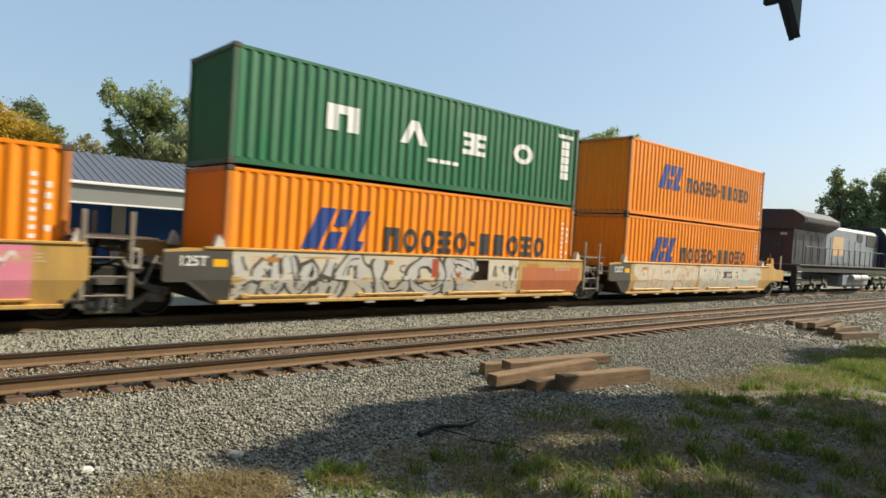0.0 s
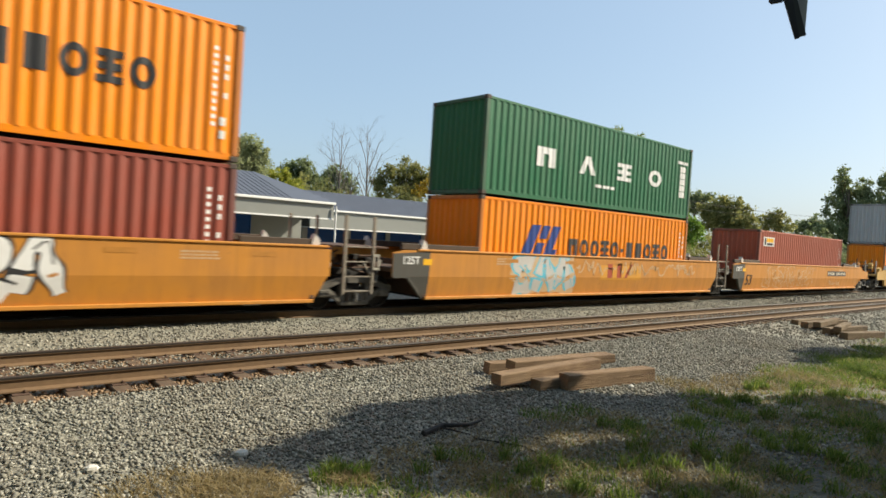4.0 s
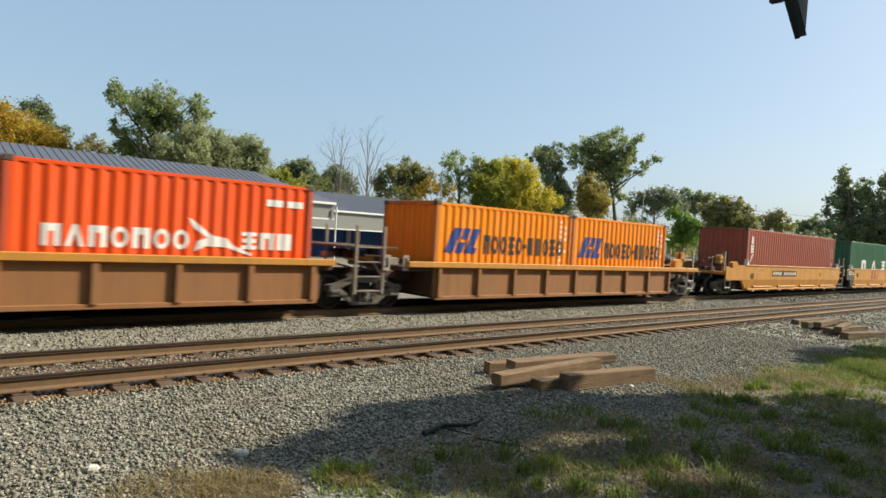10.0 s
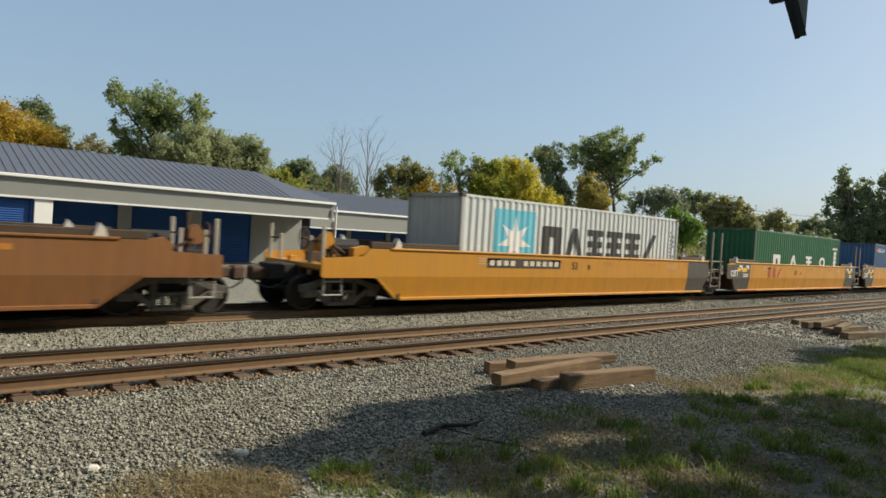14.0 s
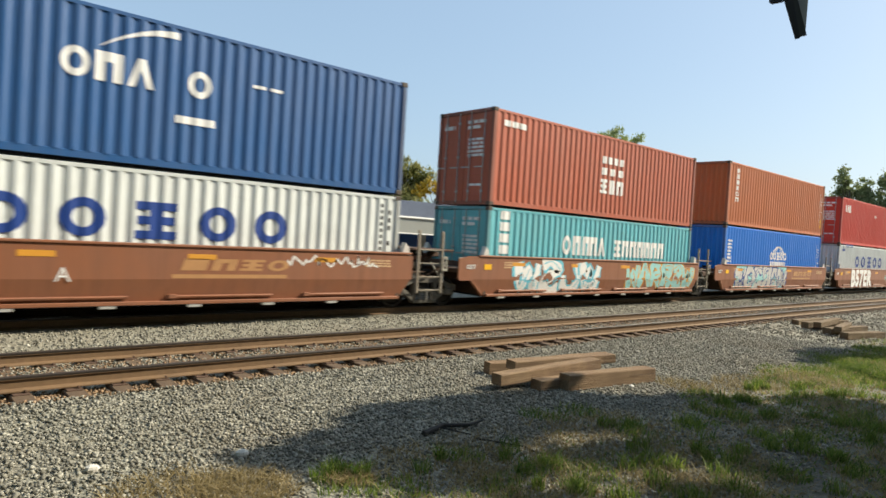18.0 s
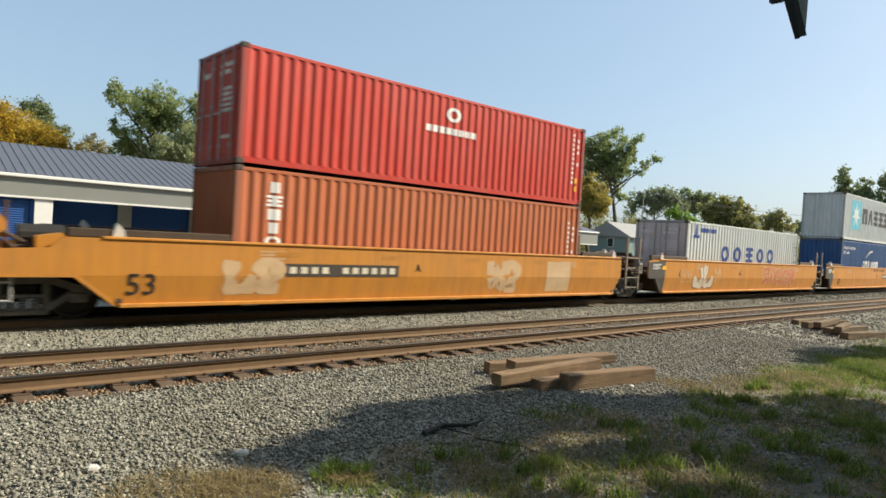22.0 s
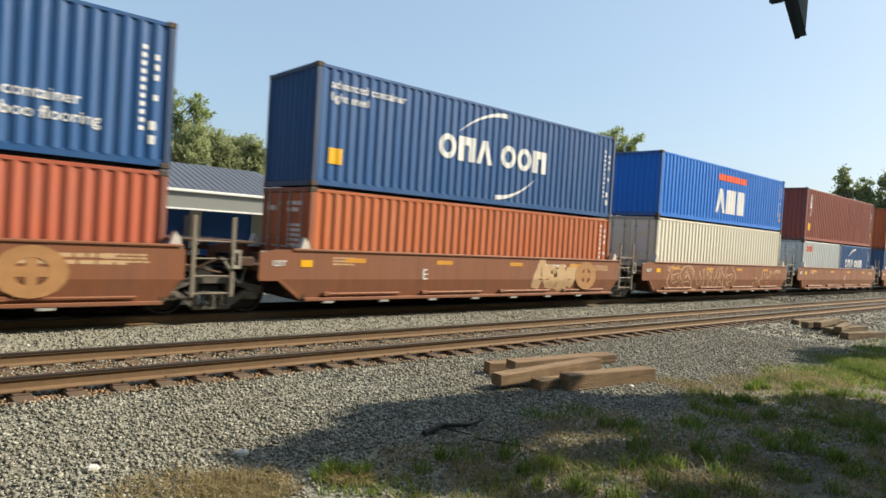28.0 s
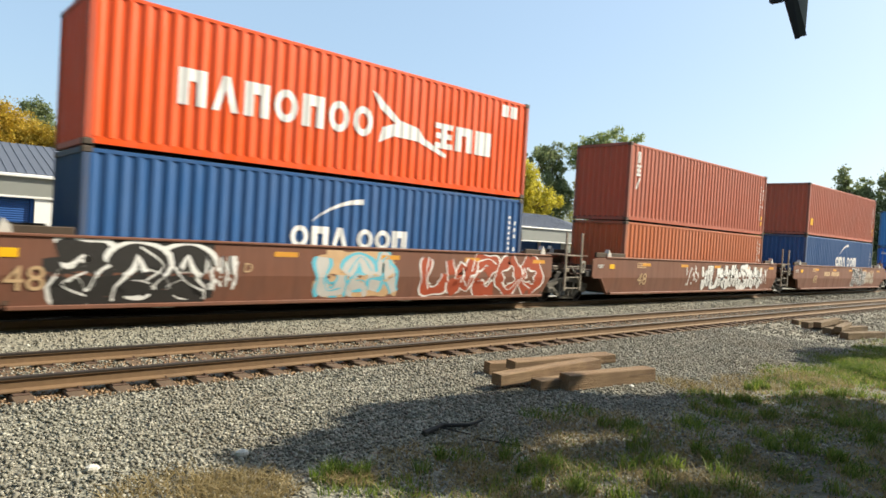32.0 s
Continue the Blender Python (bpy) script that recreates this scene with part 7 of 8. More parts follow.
load(-24.91, [(HC, MAROON, "maroon corrugated shipping container with white stacked blocks", [stack("marking", "cobb", 0.45, 0.8, 1.3, 2.55, M_WHITE), codes()])])
well_car(-40.28, 40, CAR_PALE, "c", "a", C_G, True, [plate(1.02, 0.85), graf(2.3, 5.4, 0.36, 1.44, SILVER, FADED, 10, 3), graf(6.3, 9.9, 0.36, 1.42, SILVER, FADED, 11, 4)])
load(-40.28, [(HC, ORANGE, L_OR, [hapag(7.45, 2.1, 3.62)]), (HC, GREY, L_GY, [maersk()])])
# three-unit car
well_car(-61.79, 53, CAR_OCHRE, "a", "c", C_O, True, [number("53", -1.9, 0.55, 0.5), graf(0.2, 6.6, 0.42, 1.46, CAR_OCHRE, BLUSH, 12, 8), plate(9.1, 1.0), scrawl(9.5, 11.5, 0.4, 0.8, BLUSH, 14, 8)])
load(-61.79, [(HC, BROWN, "red-brown corrugated shipping container with a white name panel", [label_patch])])
well_car(-81.19, 53, CAR_OCHRE, "a", "a", C_O, True, [graf(1.3, 4.2, 0.36, 1.54, SILVER, SKYB, 15, 3, halo=BLUSH), panel(5.8, 8.4, 0.78, 1.3, GOLDM), logo(6.1, 0.85, 1.7, 0.5), scrawl(4.4, 12.5, 0.9, 1.5, BLUSH, 16, 34)])
load(-81.19, [(HC, ORANGE, L_OR, [hapag(10.7)]), (HC, GREEN, L_GR, [uasc])])
well_car(-100.77, 53, CAR_OCHRE, "c", "a", C_O, False, [plate(3.0), graf(6.6, 9.0, 0.4, 1.5, M_WHITE, CHAR, 17, 3)])
load(-100.77, [(HC, MAROON, L_MA, [codes()], True), (HC, ORANGE, L_OR, [hapag(10.45, 2.1, 4.4)], True)])
# single car
well_car(-122.32, 40, CAR_GOLD, "c", "c", "deep yellow steel well car with a dull number plate", False, [plate(2.3, 1.1)])
load(-122.32, [(HC, NAVY, L_NA, [cma(0.98), small_text("eco container", 8.6, 0.9, 0.2)])])
# five-unit car
well_car(-142.16, 40, CAR_YELLOW, "a", "c", C_Y, True, [plate(6.07, 0.95), number("A", 4.9, 0.95, 0.2)])
load(-142.16, [(HC, ORANGE, L_OR, [hapag(7.2, 1.9, 3.5)])])
well_car(-157.56, 40, CAR_YELLOW, "a", "a", C_Y, True, [number("40", 0.2, 0.95, 0.28), number("E", 3.9, 1.0, 0.2), logo(6.68, 0.88, 1.7)])
load(-157.56, [(HC, ORANGE, L_OR, [hapag()], True)])
well_car(-173.24, 40, CAR_YELLOW, "a", "a", C_Y, True, [number("40", 0.4, 0.95, 0.28), logo(5.2, 0.9), number("D", 8.6, 1.0, 0.2)])
load(-173.24, [(HC, ORANGE, L_OR, [hapag()], True)])
well_car(-188.97, 40, CAR_YELLOW, "a", "a", C_Y, True, [number("40", 0.5, 0.95, 0.28), logo(3.52, 0.85, 1.85), number("C", 8.35, 1.0, 0.2)])
load(-188.97, [(HC, GREEN, L_GR, [uasc])])
well_car(-204.17, 40, CAR_YELLOW, "c", "a", C_Y, True, [number("40", -0.1, 0.82, 0.3), plate(2.48, 0.96), number("B", 9.1, 1.0, 0.2)])
load(-204.17, [(HC, TERRA, "faded maroon corrugated shipping container with white stacked blocks", [stack("marking", "tex", 0.42, 0.76, 1.3, 2.5, M_WHITE), codes()])])
# rib-sided three-unit car
rib_car(-223.88, "a", "c", C_R, CAR_YELLOW, CAR_RIB)
S20 = "short orange corrugated shipping container with a blue emblem"
twins(-223.88, (STD, ORANGE, S20, [hapag(5.6, 0.35, 1.9)]), (STD, ORANGE, S20, [hapag(5.6, 0.35, 1.9)]))
rib_car(-239.87, "a", "a", C_R, CAR_YELLOW, CAR_RIB, extras=[])
twins(-239.87, (STD, MAROON, "short maroon corrugated shipping container", [stack("marking", "tex", 0.25, 0.5, 1.2, 2.2, M_WHITE)]),
      (STD, SCARLET, "short scarlet corrugated shipping container with a white bird emblem", [hamburg(0.55, 0.62), line("data_block", "bb", 4.9, 5.8, 2.05, 2.2, M_WHITE)]))
rib_car(-255.69, "c", "a", C_R, CAR_YELLOW, CAR_RIB, extras=[lambda car, y: mark(car, "number_block", "bbbbbb", 2.0, 3.1, 0.52, 0.7, FADED, y, 0.06)])
twins(-255.69, (STD, BROWN, "short red-brown corrugated shipping container with a small square emblem", [lambda c, x, y: put("emblem_panel", Build().box(0, 0.4, -0.003, 0, 0, 0.42), M_WHITE, c, (x + 0.65, y, 1.88)), lambda c, x, y: put("emblem", Build().box(0.05, 0.35, -0.006, -0.003, 0.05, 0.2).box(0.1, 0.3, -0.006, -0.003, 0.25, 0.36), INK, c, (x + 0.65, y, 1.88)), codes()]),
      (STD, GREY, "short pale grey corrugated shipping container with a star panel", [lambda c, x, y: put("emblem_panel", Build().box(0, 0.8, -0.003, 0, 0, 0.7), SKYB, c, (x + 0.8, y, 1.2)), line("marking", "mversk", 1.95, 4.95, 1.62, 1.98, CHAR, 0.08), line("marking", "sevlvnb", 1.95, 4.95, 1.16, 1.48, CHAR, 0.08)]))
# three-unit car in fresh yellow


def end_marks(car, y, front=True):
    """White corner brackets, a yellow patch and a red foot on the charcoal end panels."""
    for x0 in (-2.1, 12.95)[:2 if front else 1]:
        for k, w in ((0.0, 0.3), (0.78, 0.3)):
            put("bracket_mark", Build().prism([(0, 0.2), (w, 0.2), (w, 0.0), (w - 0.11, 0.0), (w - 0.11, 0.11), (0, 0.11)], -0.003, 0), M_WHITE, car, (x0 + k * 0.9, y - 0.007, 1.26))
        put("yellow_patch", Build().box(0, 0.5, -0.003, 0, 0, 0.18), YELLOW, car, (x0 + 0.3, y - 0.007, 1.16))
        bars(car, "data_block", x0 + 0.45, x0 + 0.95, 0.9, 1.08, 2, M_WHITE, y - 0.007, 41)
    for x0 in (-1.9, 12.2)[:2 if front else 1]:
        put("red_foot", Build().box(0, 1.9, -0.004, 0, 0, 0.06), REDM, car, (x0, YS - 0.002, 0.265))


def front_panel(car, y):
    """The charcoal paint on a fresh yellow car's front end, upper and lower plate."""
    put("end_panel", Build().cbox(12.72, 14.45, -0.006, 0, 0.873, 1.53, 0.002), CAR_GREY, car, (0, y, 0), label="charcoal end panel")
    put("end_panel", Build().add([(12.72, -0.006, 0.87), (14.41, -0.006, 0.87), (14.11, 0.084, 0.30), (12.72, 0.084, 0.30)], [(0, 1, 2, 3)]), CAR_GREY, car, (0, y, 0), label="charcoal end panel")


C_F = "bright yellow steel well car with charcoal end panels"
well_car(-277.30, 53, CAR_GOLD, "a", "c", C_F, True, [lambda car, y: end_marks(car, y, False), plate(8.46, 1.14), number("53", 4.7, 1.05, 0.24), number("A", 6.1, 1.12, 0.16)])
load(-277.30, [(HC, SLATE, "slate-blue corrugated shipping container with a small white word block", [line("marking", "sevco", 0.95, 2.35, 2.33, 2.58, M_WHITE, 0.05), line("marking", "b", 0.5, 0.93, 2.33, 2.56, SCARLET), codes()])])
well_car(-296.76, 53, CAR_GOLD, "a", "a", C_F, True, [end_marks, logo(1.02, 0.9, 1.8, 0.5), number("53", 4.56, 1.05, 0.24), number("C", 5.4, 1.05, 0.16), front_panel])
load(-296.76, [(HC, GREEN, L_GR, [uasc])])
well_car(-316.35, 53, CAR_GOLD, "c", "a", C_F, True, [plate(0.9, 1.14, 3.4), number("53", 4.9, 1.14, 0.24), number("B", 5.8, 1.14, 0.16), front_panel])
load(-316.35, [(HC, CREAM, "off-white corrugated shipping container with a light blue star panel", [maersk()])])
# single car
well_car(-340.05, 53, CAR_RUSTY, "c", "c", "dull rusty orange steel well car, streaked with grime", False, [scrawl(5, 8, 1.0, 1.5, FADED, 30, 6)])
load(-340.05, [(HC, NAVY, L_NA, [cma(0.98), small_text("eco container", 8.6, 0.9, 0.2)]), (STD, TAN, L_RU, [codes()])])
# brown five-unit car
well_car(-361.89, 40, CAR_BROWN, "a", "c", C_B, False, [scrawl(0.6, 6.0, 0.8, 1.3, FADED, 31, 8), scrawl(8.5, 10.3, 0.5, 1.3, PINK, 32, 16)])
load(-361.89, [(HC, RUSSET, "orange-brown corrugated shipping container with white stacked blocks", [stack("marking", "tritom", 0.75, 1.1, 1.0, 2.6, M_WHITE)]), (HC, GREY, "pale grey corrugated shipping container with a red word block", [line("marking", "cvl", 1.2, 2.3, 2.3, 2.6, SCARLET, 0.05), codes(CHAR)])])
well_car(-377.16, 40, CAR_BROWN, "a", "a", C_B, False, [lambda car, y: letters(car, "graffiti", "B57ER", 1.7, 0.42, 0.98, M_WHITE, y - 0.004, 0.05, 1.12), scrawl(8.9, 10.0, 0.6, 1.2, MINT, 33, 12)])
load(-377.16, [(STD, CREAM, L_CW, [cosco_wide]), (HC, RED, "red corrugated shipping container with a white word block", [line("marking", "cvl", 0.65, 1.66, 2.0, 2.45, M_WHITE, 0.06), line("marking", "o", 6.72, 7.05, 1.98, 2.15, M_WHITE)], True)])
well_car(-392.54, 40, CAR_BROWN, "a", "a", C_B, False, [graf(0.8, 6.6, 0.36, 1.44, SILVER, INK, 34, 6, halo=MINT), swash(7.6, 10.1, 0.98, 1.22, EMBLEM), panel(7.4, 10.0, 0.82, 0.9, EMBLEM)])
load(-392.54, [(HC, BLUE, L_BL, [globe]), (HC, TAN, "faded orange-brown corrugated shipping container with white stacked blocks", [stack("marking", "tritom", 0.75, 1.1, 1.1, 2.62, M_WHITE), codes()])])
well_car(-407.86, 40, CAR_BROWN, "a", "a", C_B, False, [graf(1.1, 5.4, 0.36, 1.44, M_WHITE, SKYB, 35, 4, halo=CAR_BROWN), graf(7.1, 12.0, 0.42, 1.4, MINT, GOLDM, 36, 6)])
load(-407.86, [(STD, TEAL, L_TE, [spaced("chnnv", (3.6, 4.15, 4.7, 5.1, 5.6), 1.25, 1.9, 0.42, M_WHITE), spaced("shnnnnn", (6.6, 7.1, 7.6, 8.1, 8.6, 9.1, 9.6), 1.25, 1.85, 0.42, M_WHITE), line("marking", "bbbb", 0.55, 0.95, 1.2, 2.5, M_WHITE, 0.08, True)], True),
                (HC, BROWN, "red-brown corrugated shipping container with white emblem blocks", [line("marking", "eim", 5.5, 6.9, 0.85, 1.35, M_WHITE, 0.08), line("marking", "bbb", 5.55, 6.85, 1.5, 1.75, M_WHITE, 0.2), line("marking", "bbbb", 5.55, 6.85, 1.9, 2.15, M_WHITE, 0.12), line("number_block", "bbb", 0.45, 1.45, 2.4, 2.58, M_WHITE, 0.06)], True)])
well_car(-423.31, 40, CAR_BROWN, "c", "a", C_B, False, [number("A", 4.38, 0.76, 0.26, M_WHITE), swash(6.56, 8.9, 0.98, 1.22, EMBLEM), panel(6.4, 8.9, 0.82, 0.9, EMBLEM), scrawl(8.9, 11.3, 1.08, 1.38, M_WHITE, 37, 16)])
load(-423.31, [(STD, CREAM, L_CW, [cosco_wide]), (HC, NAVY, "scuffed navy blue corrugated shipping container with broken white shapes", [line("marking", "cmv c", 4.35, 7.1, 1.5, 2.05, M_WHITE, 0.08), lambda c, x, y: put("swoosh", arc_mesh(1.4, 0.5, 0.14, True), M_WHITE, c, (x + 5.0, y, 2.15)), line("marking", "bb", 8.0, 8.7, 1.95, 2.02, M_WHITE, 0.1), line("marking", "b", 6.4, 7.2, 0.95, 1.1, M_WHITE)])])
# single car
well_car(-445.00, 53, CAR_GOLD, "c", "c", "yellow steel well car with green and red graffiti", False, [logo(5.2, 0.72, 1.9, 0.42), graf(6.8, 10.9, 0.36, 1.48, LIME, BLUSH, 38, 6, halo=SILVER), number("53", 13.14, 0.95, 0.22)])
load(-445.00, [(HC, BLUE, L_BL, [globe]), (HC, BLUE, L_BL, [globe])])
# three-unit car
well_car(-468.66, 53, CAR_OCHRE, "a", "c", C_O, True, [number("53", -1.2, 0.5, 0.36), plate(7.81, 0.86), number("B", 6.6, 0.95, 0.2), scrawl(5.8, 8.4, 1.3, 1.5, M_DARK, 39, 9), scrawl(10.8, 12.4, 0.9, 1.4, BLUSH, 40, 9)])
load(-468.66, [(HC, NAVY, L_NA, [cma(0.98, 4.3, 1.15), small_text("advanced container", 0.4, 2.35, 0.2), small_text("light steel", 0.4, 2.05, 0.2)]), (HC, CREAM, "off-white corrugated shipping container with a light blue star panel", [maersk()])])
well_car(-487.96, 53, CAR_OCHRE, "a", "a", C_O, True, [graf(0.35, 2.0, 0.45, 1.45, CHALK, CAR_BROWN, 41, 2), scrawl(2.1, 2.7, 0.6, 1.4, BLUSH, 47, 8), number("G", 4.58, 1.0, 0.2), graf(7.2, 11.3, 0.5, 1.4, TAN, BLUSH, 42, 5), scrawl(-0.9, 0.3, 0.6, 1.3, BLUSH, 43, 12)])
load(-487.96, [(HC, CREAM, L_CW, [cosco_wide], True)])
well_car(-507.56, 53, CAR_OCHRE, "c", "a", C_O, False, [number("53", -2.15, 0.5, 0.42), plate(1.15, 0.86), number("A", 4.9, 1.0, 0.2), graf(-0.2, 1.1, 0.5, 1.3, BLUSH, FADED, 44, 2), graf(7.7, 8.95, 0.42, 1.45, BLUSH, FADED, 45, 2), panel(10.3, 11.5, 0.42, 1.36, BLUSH)])
load(-507.56, [(HC, RUSSET, "orange-brown corrugated shipping container with white stacked blocks", [stack("marking", "trito", 0.75, 1.15, 1.15, 2.6, M_WHITE), codes()]), (STD, RED, "red corrugated shipping container with a round white emblem", [line("emblem", "o", 5.9, 6.45, 1.85, 2.25, M_WHITE), line("marking", "bbbbbbbb", 5.2, 7.05, 1.5, 1.68, M_WHITE, 0.05), codes()], True)])
# single car
well_car(-531.15, 53, CAR_TAWNY, "c", "c", C_O, False, [number("53", -2.2, 0.5, 0.4), plate(1.6, 1.0, 2.8), logo(8.3, 0.92, 1.6, 0.36, FADED), graf(10.2, 12.4, 0.33, 1.5, MINT, LIME, 46, 3), lambda car, y: bars(car, "data_block", 12.6, 13.6, 0.7, 1.3, 4, BLUSH, y, 22)])
load(-531.15, [(STD, STEELBLUE, "faded blue corrugated shipping container, scuffed", [codes()]), (HC, TEAL, "faded teal corrugated shipping container with a white name panel", [lambda c, x, y: put("name_panel", Build().box(0, 0.62, -0.003, 0, 0, 2.28), M_WHITE, c, (x + 0.55, y, 0.36)), lambda c, x, y: mark(c, "marking", "vibonofvnc".replace("f", "e"), x + 0.66, x + 1.0, 0.45, 2.55, CHAR, y - 0.004, 0.07, vertical=True)], True)])
# rib-sided single car
rib_car(-553.24, "c", "c", C_R, CAR_GOLD, CAR_RIB, extras=[lambda car, y: mark(car, "logo_mark", "ttx", 7.4, 9.1, 0.55, 0.95, BLUSH, y, 0.06)])
load(-553.24, [(STD, RUSSET, L_RU, [codes()]), (HC, BRICK, "red-brown corrugated shipping container with white stacked blocks", [stack("marking", "tex", 0.58, 0.86, 1.4, 2.55, M_WHITE), line("marking", "b", 11.2, 11.7, 1.4, 1.65, YELLOW), codes()])])
# single brown car
well_car(-574.84, 53, CAR_MUD, "c", "c", "dull brown steel well car with faded stencils", False, [number("53", -1.3, 0.45, 0.5, EMBLEM), lambda car, y: mark(car, "number_block", "bb bbbbbb", 1.2, 3.4, 1.2, 1.42, BLUSH, y, 0.07), graf(3.3, 8.2, 0.36, 1.45, EMBLEM, CAR_RIB, 47, 5, halo=EMBLEM), scrawl(8.0, 11.6, 0.5, 1.4, BLUSH, 48, 16)])
load(-574.84, [(HC, PALE_TEAL, L_TE, [spaced("chnnv", (2.9, 3.4, 3.9, 4.3, 4.75), 1.25, 1.92, 0.4, M_WHITE), spaced("shnnnnn", (5.85, 6.35, 6.85, 7.35, 7.85, 8.35, 8.9), 1.25, 1.92, 0.4, M_WHITE), line("marking", "bbbb", 0.6, 1.0, 1.25, 2.58, M_WHITE, 0.08, True)]), (HC, DULL_CREAM, L_CW, [cosco_wide], True)])
# brown five-unit car
well_car(-596.53, 40, CAR_BROWN, "a", "c", C_B, False, [graf(0.3, 3.4, 0.36, 1.44, CHAR, M_WHITE, 49, 3), number("B", 6.6, 0.78, 0.26, M_WHITE), lambda car, y: bars(car, "data_block", 8.6, 10.4, 0.55, 0.85, 2, BLUSH, y, 23)])
load(-596.53, [(STD, SLATE, L_NA, [cma(1.25, 3.3, 1.15)]), (HC, TAN, L_RU, [codes()])])
well_car(-611.94, 40, CAR_BROWN, "a", "a", C_B, False, [number("C", 6.2, 0.8, 0.22, M_WHITE)])
twins(-611.94, (STD, CREAM, "short off-white corrugated shipping container with a red word block", [line("marking", "cvl", 0.5, 1.4, 2.0, 2.3, SCARLET, 0.05)], True), (STD, NAVY, "short navy blue corrugated shipping container with white shapes", [cma(0.95, 1.0, 1.2)]))
load(-611.94, [(HC, MAROON, "maroon corrugated shipping container with white stacked blocks", [stack("marking", "tex", 0.6, 0.9, 1.4, 2.5, M_WHITE), hazard, codes()])], FLOOR + STD + 0.03)
well_car(-627.34, 40, CAR_BROWN, "a", "a", C_B, False, [graf(0.7, 6.5, 0.4, 1.36, CAR_BROWN, BLUSH, 51, 6), scrawl(8.5, 11.0, 0.5, 1.3, FADED, 52, 14)])
load(-627.34, [(HC, IVORY, "cream corrugated shipping container, clean and plain", [], True), (STD, BLUE, "blue corrugated shipping container with white blocks under a red crest", [line("crest", "bbbb", 4.9, 7.75, 1.92, 2.2, SCARLET, 0.03), line("marking", "vbl", 4.75, 7.7, 0.48, 1.55, M_WHITE, 0.08), codes()])])
well_car(-642.70, 40, CAR_BROWN, "a", "a", C_B, False, [number("E", 3.3, 0.8, 0.28, M_WHITE), lambda car, y: bars(car, "data_block", 8.0, 9.4, 1.05, 1.3, 2, M_WHITE, y, 24), graf(7.9, 9.85, 0.42, 1.4, FADED, BLUSH, 53, 3), lambda car, y: mark(car, "emblem", "o", 9.95, 11.1, 0.46, 1.4, EMBLEM, y - 0.009), lambda car, y: put("emblem_bar", Build().box(-0.42, 0.42, -0.004, 0, -0.09, 0.09), EMBLEM, car, (10.52, y - 0.004, 0.93)), lambda car, y: put("emblem_bar", Build().box(-0.09, 0.09, -0.005, 0, -0.34, 0.34), EMBLEM, car, (10.52, y - 0.004, 0.93))])
load(-642.70, [(STD, RUSSET, L_RU, [codes()], True), (HC, NAVY, L_NA, [cma(1.32, 3.85, 1.15), small_text("advanced container", 0.4, 2.35, 0.2), small_text("light steel", 0.4, 2.05, 0.2), hazard])])
well_car(-658.08, 40, CAR_BROWN, "c", "a", C_B, False, [lambda car, y: mark(car, "number_block", "bbbb bbbbbb", 1.7, 4.6, 0.6, 0.85, M_WHITE, y, 0.06), number("A", 5.9, 0.62, 0.24, M_WHITE), lambda car, y: mark(car, "emblem", "o", 9.3, 10.45, 0.46, 1.4, EMBLEM, y - 0.009), lambda car, y: put("emblem_bar", Build().box(-0.42, 0.42, -0.004, 0, -0.09, 0.09), EMBLEM, car, (9.87, y - 0.004, 0.93)), lambda car, y: put("emblem_bar", Build().box(-0.09, 0.09, -0.005, 0, -0.34, 0.34), EMBLEM, car, (9.87, y - 0.004, 0.93)), scrawl(0.8, 4.4, 1.1, 1.4, FADED, 54, 14), lambda car, y: bars(car, "data_block", 9.6, 11.4, 1.05, 1.3, 2, BLUSH, y, 24)])
twins(-658.08, (STD, BROWN, "short red-brown corrugated shipping container with a small name panel", [lambda c, x, y: put("label_panel", Build().box(0, 1.3, -0.003, 0, 0, 0.5), M_WHITE, c, (x + 0.55, y, 1.85)), lambda c, x, y: put("stripe", Build().box(0.4, 1.2, -0.006, -0.003, 0.25, 0.45), YELLOW, c, (x + 0.55, y, 1.85))], True), (STD, BROWN, "short red-brown corrugated shipping container", [stack("marking", "tex", 0.35, 0.65, 1.2, 2.3, M_WHITE)]))
load(-658.08, [(HC, NAVY, L_NA, [cma(0.98, 4.45, 1.4), small_text("eco container", 8.8, 1.0, 0.22), small_text("bamboo flooring", 8.8, 0.66, 0.22), hazard])], FLOOR + STD + 0.03)
# single brown car
well_car(-679.78, 53, CAR_MUD, "c", "c", "rust-brown steel well car with pale tags", False, [number("53", 11.6, 0.6, 0.3, FADED), scrawl(-1.1, 0.2, 0.5, 0.9, BLUSH, 55, 14), scrawl(1.9, 3.4, 0.5, 1.1, BLUSH, 56, 14)])
load(-679.78, [(HC, BLUE, "bright blue corrugated shipping container with white blocks under a red crest", [line("crest", "bbb", 6.0, 9.3, 1.85, 2.15, SCARLET, 0.03), line("marking", "vbl", 6.1, 8.9, 0.9, 1.7, M_WHITE, 0.1), codes()], True), (HC, AZURE, "weathered pale blue corrugated shipping container", [lambda c, x, y: put("sticker", Build().box(0, 0.5, -0.003, 0, 0, 0.5), M_WHITE, c, (x + 0.6, y, 2.1)), hazard, codes()])])
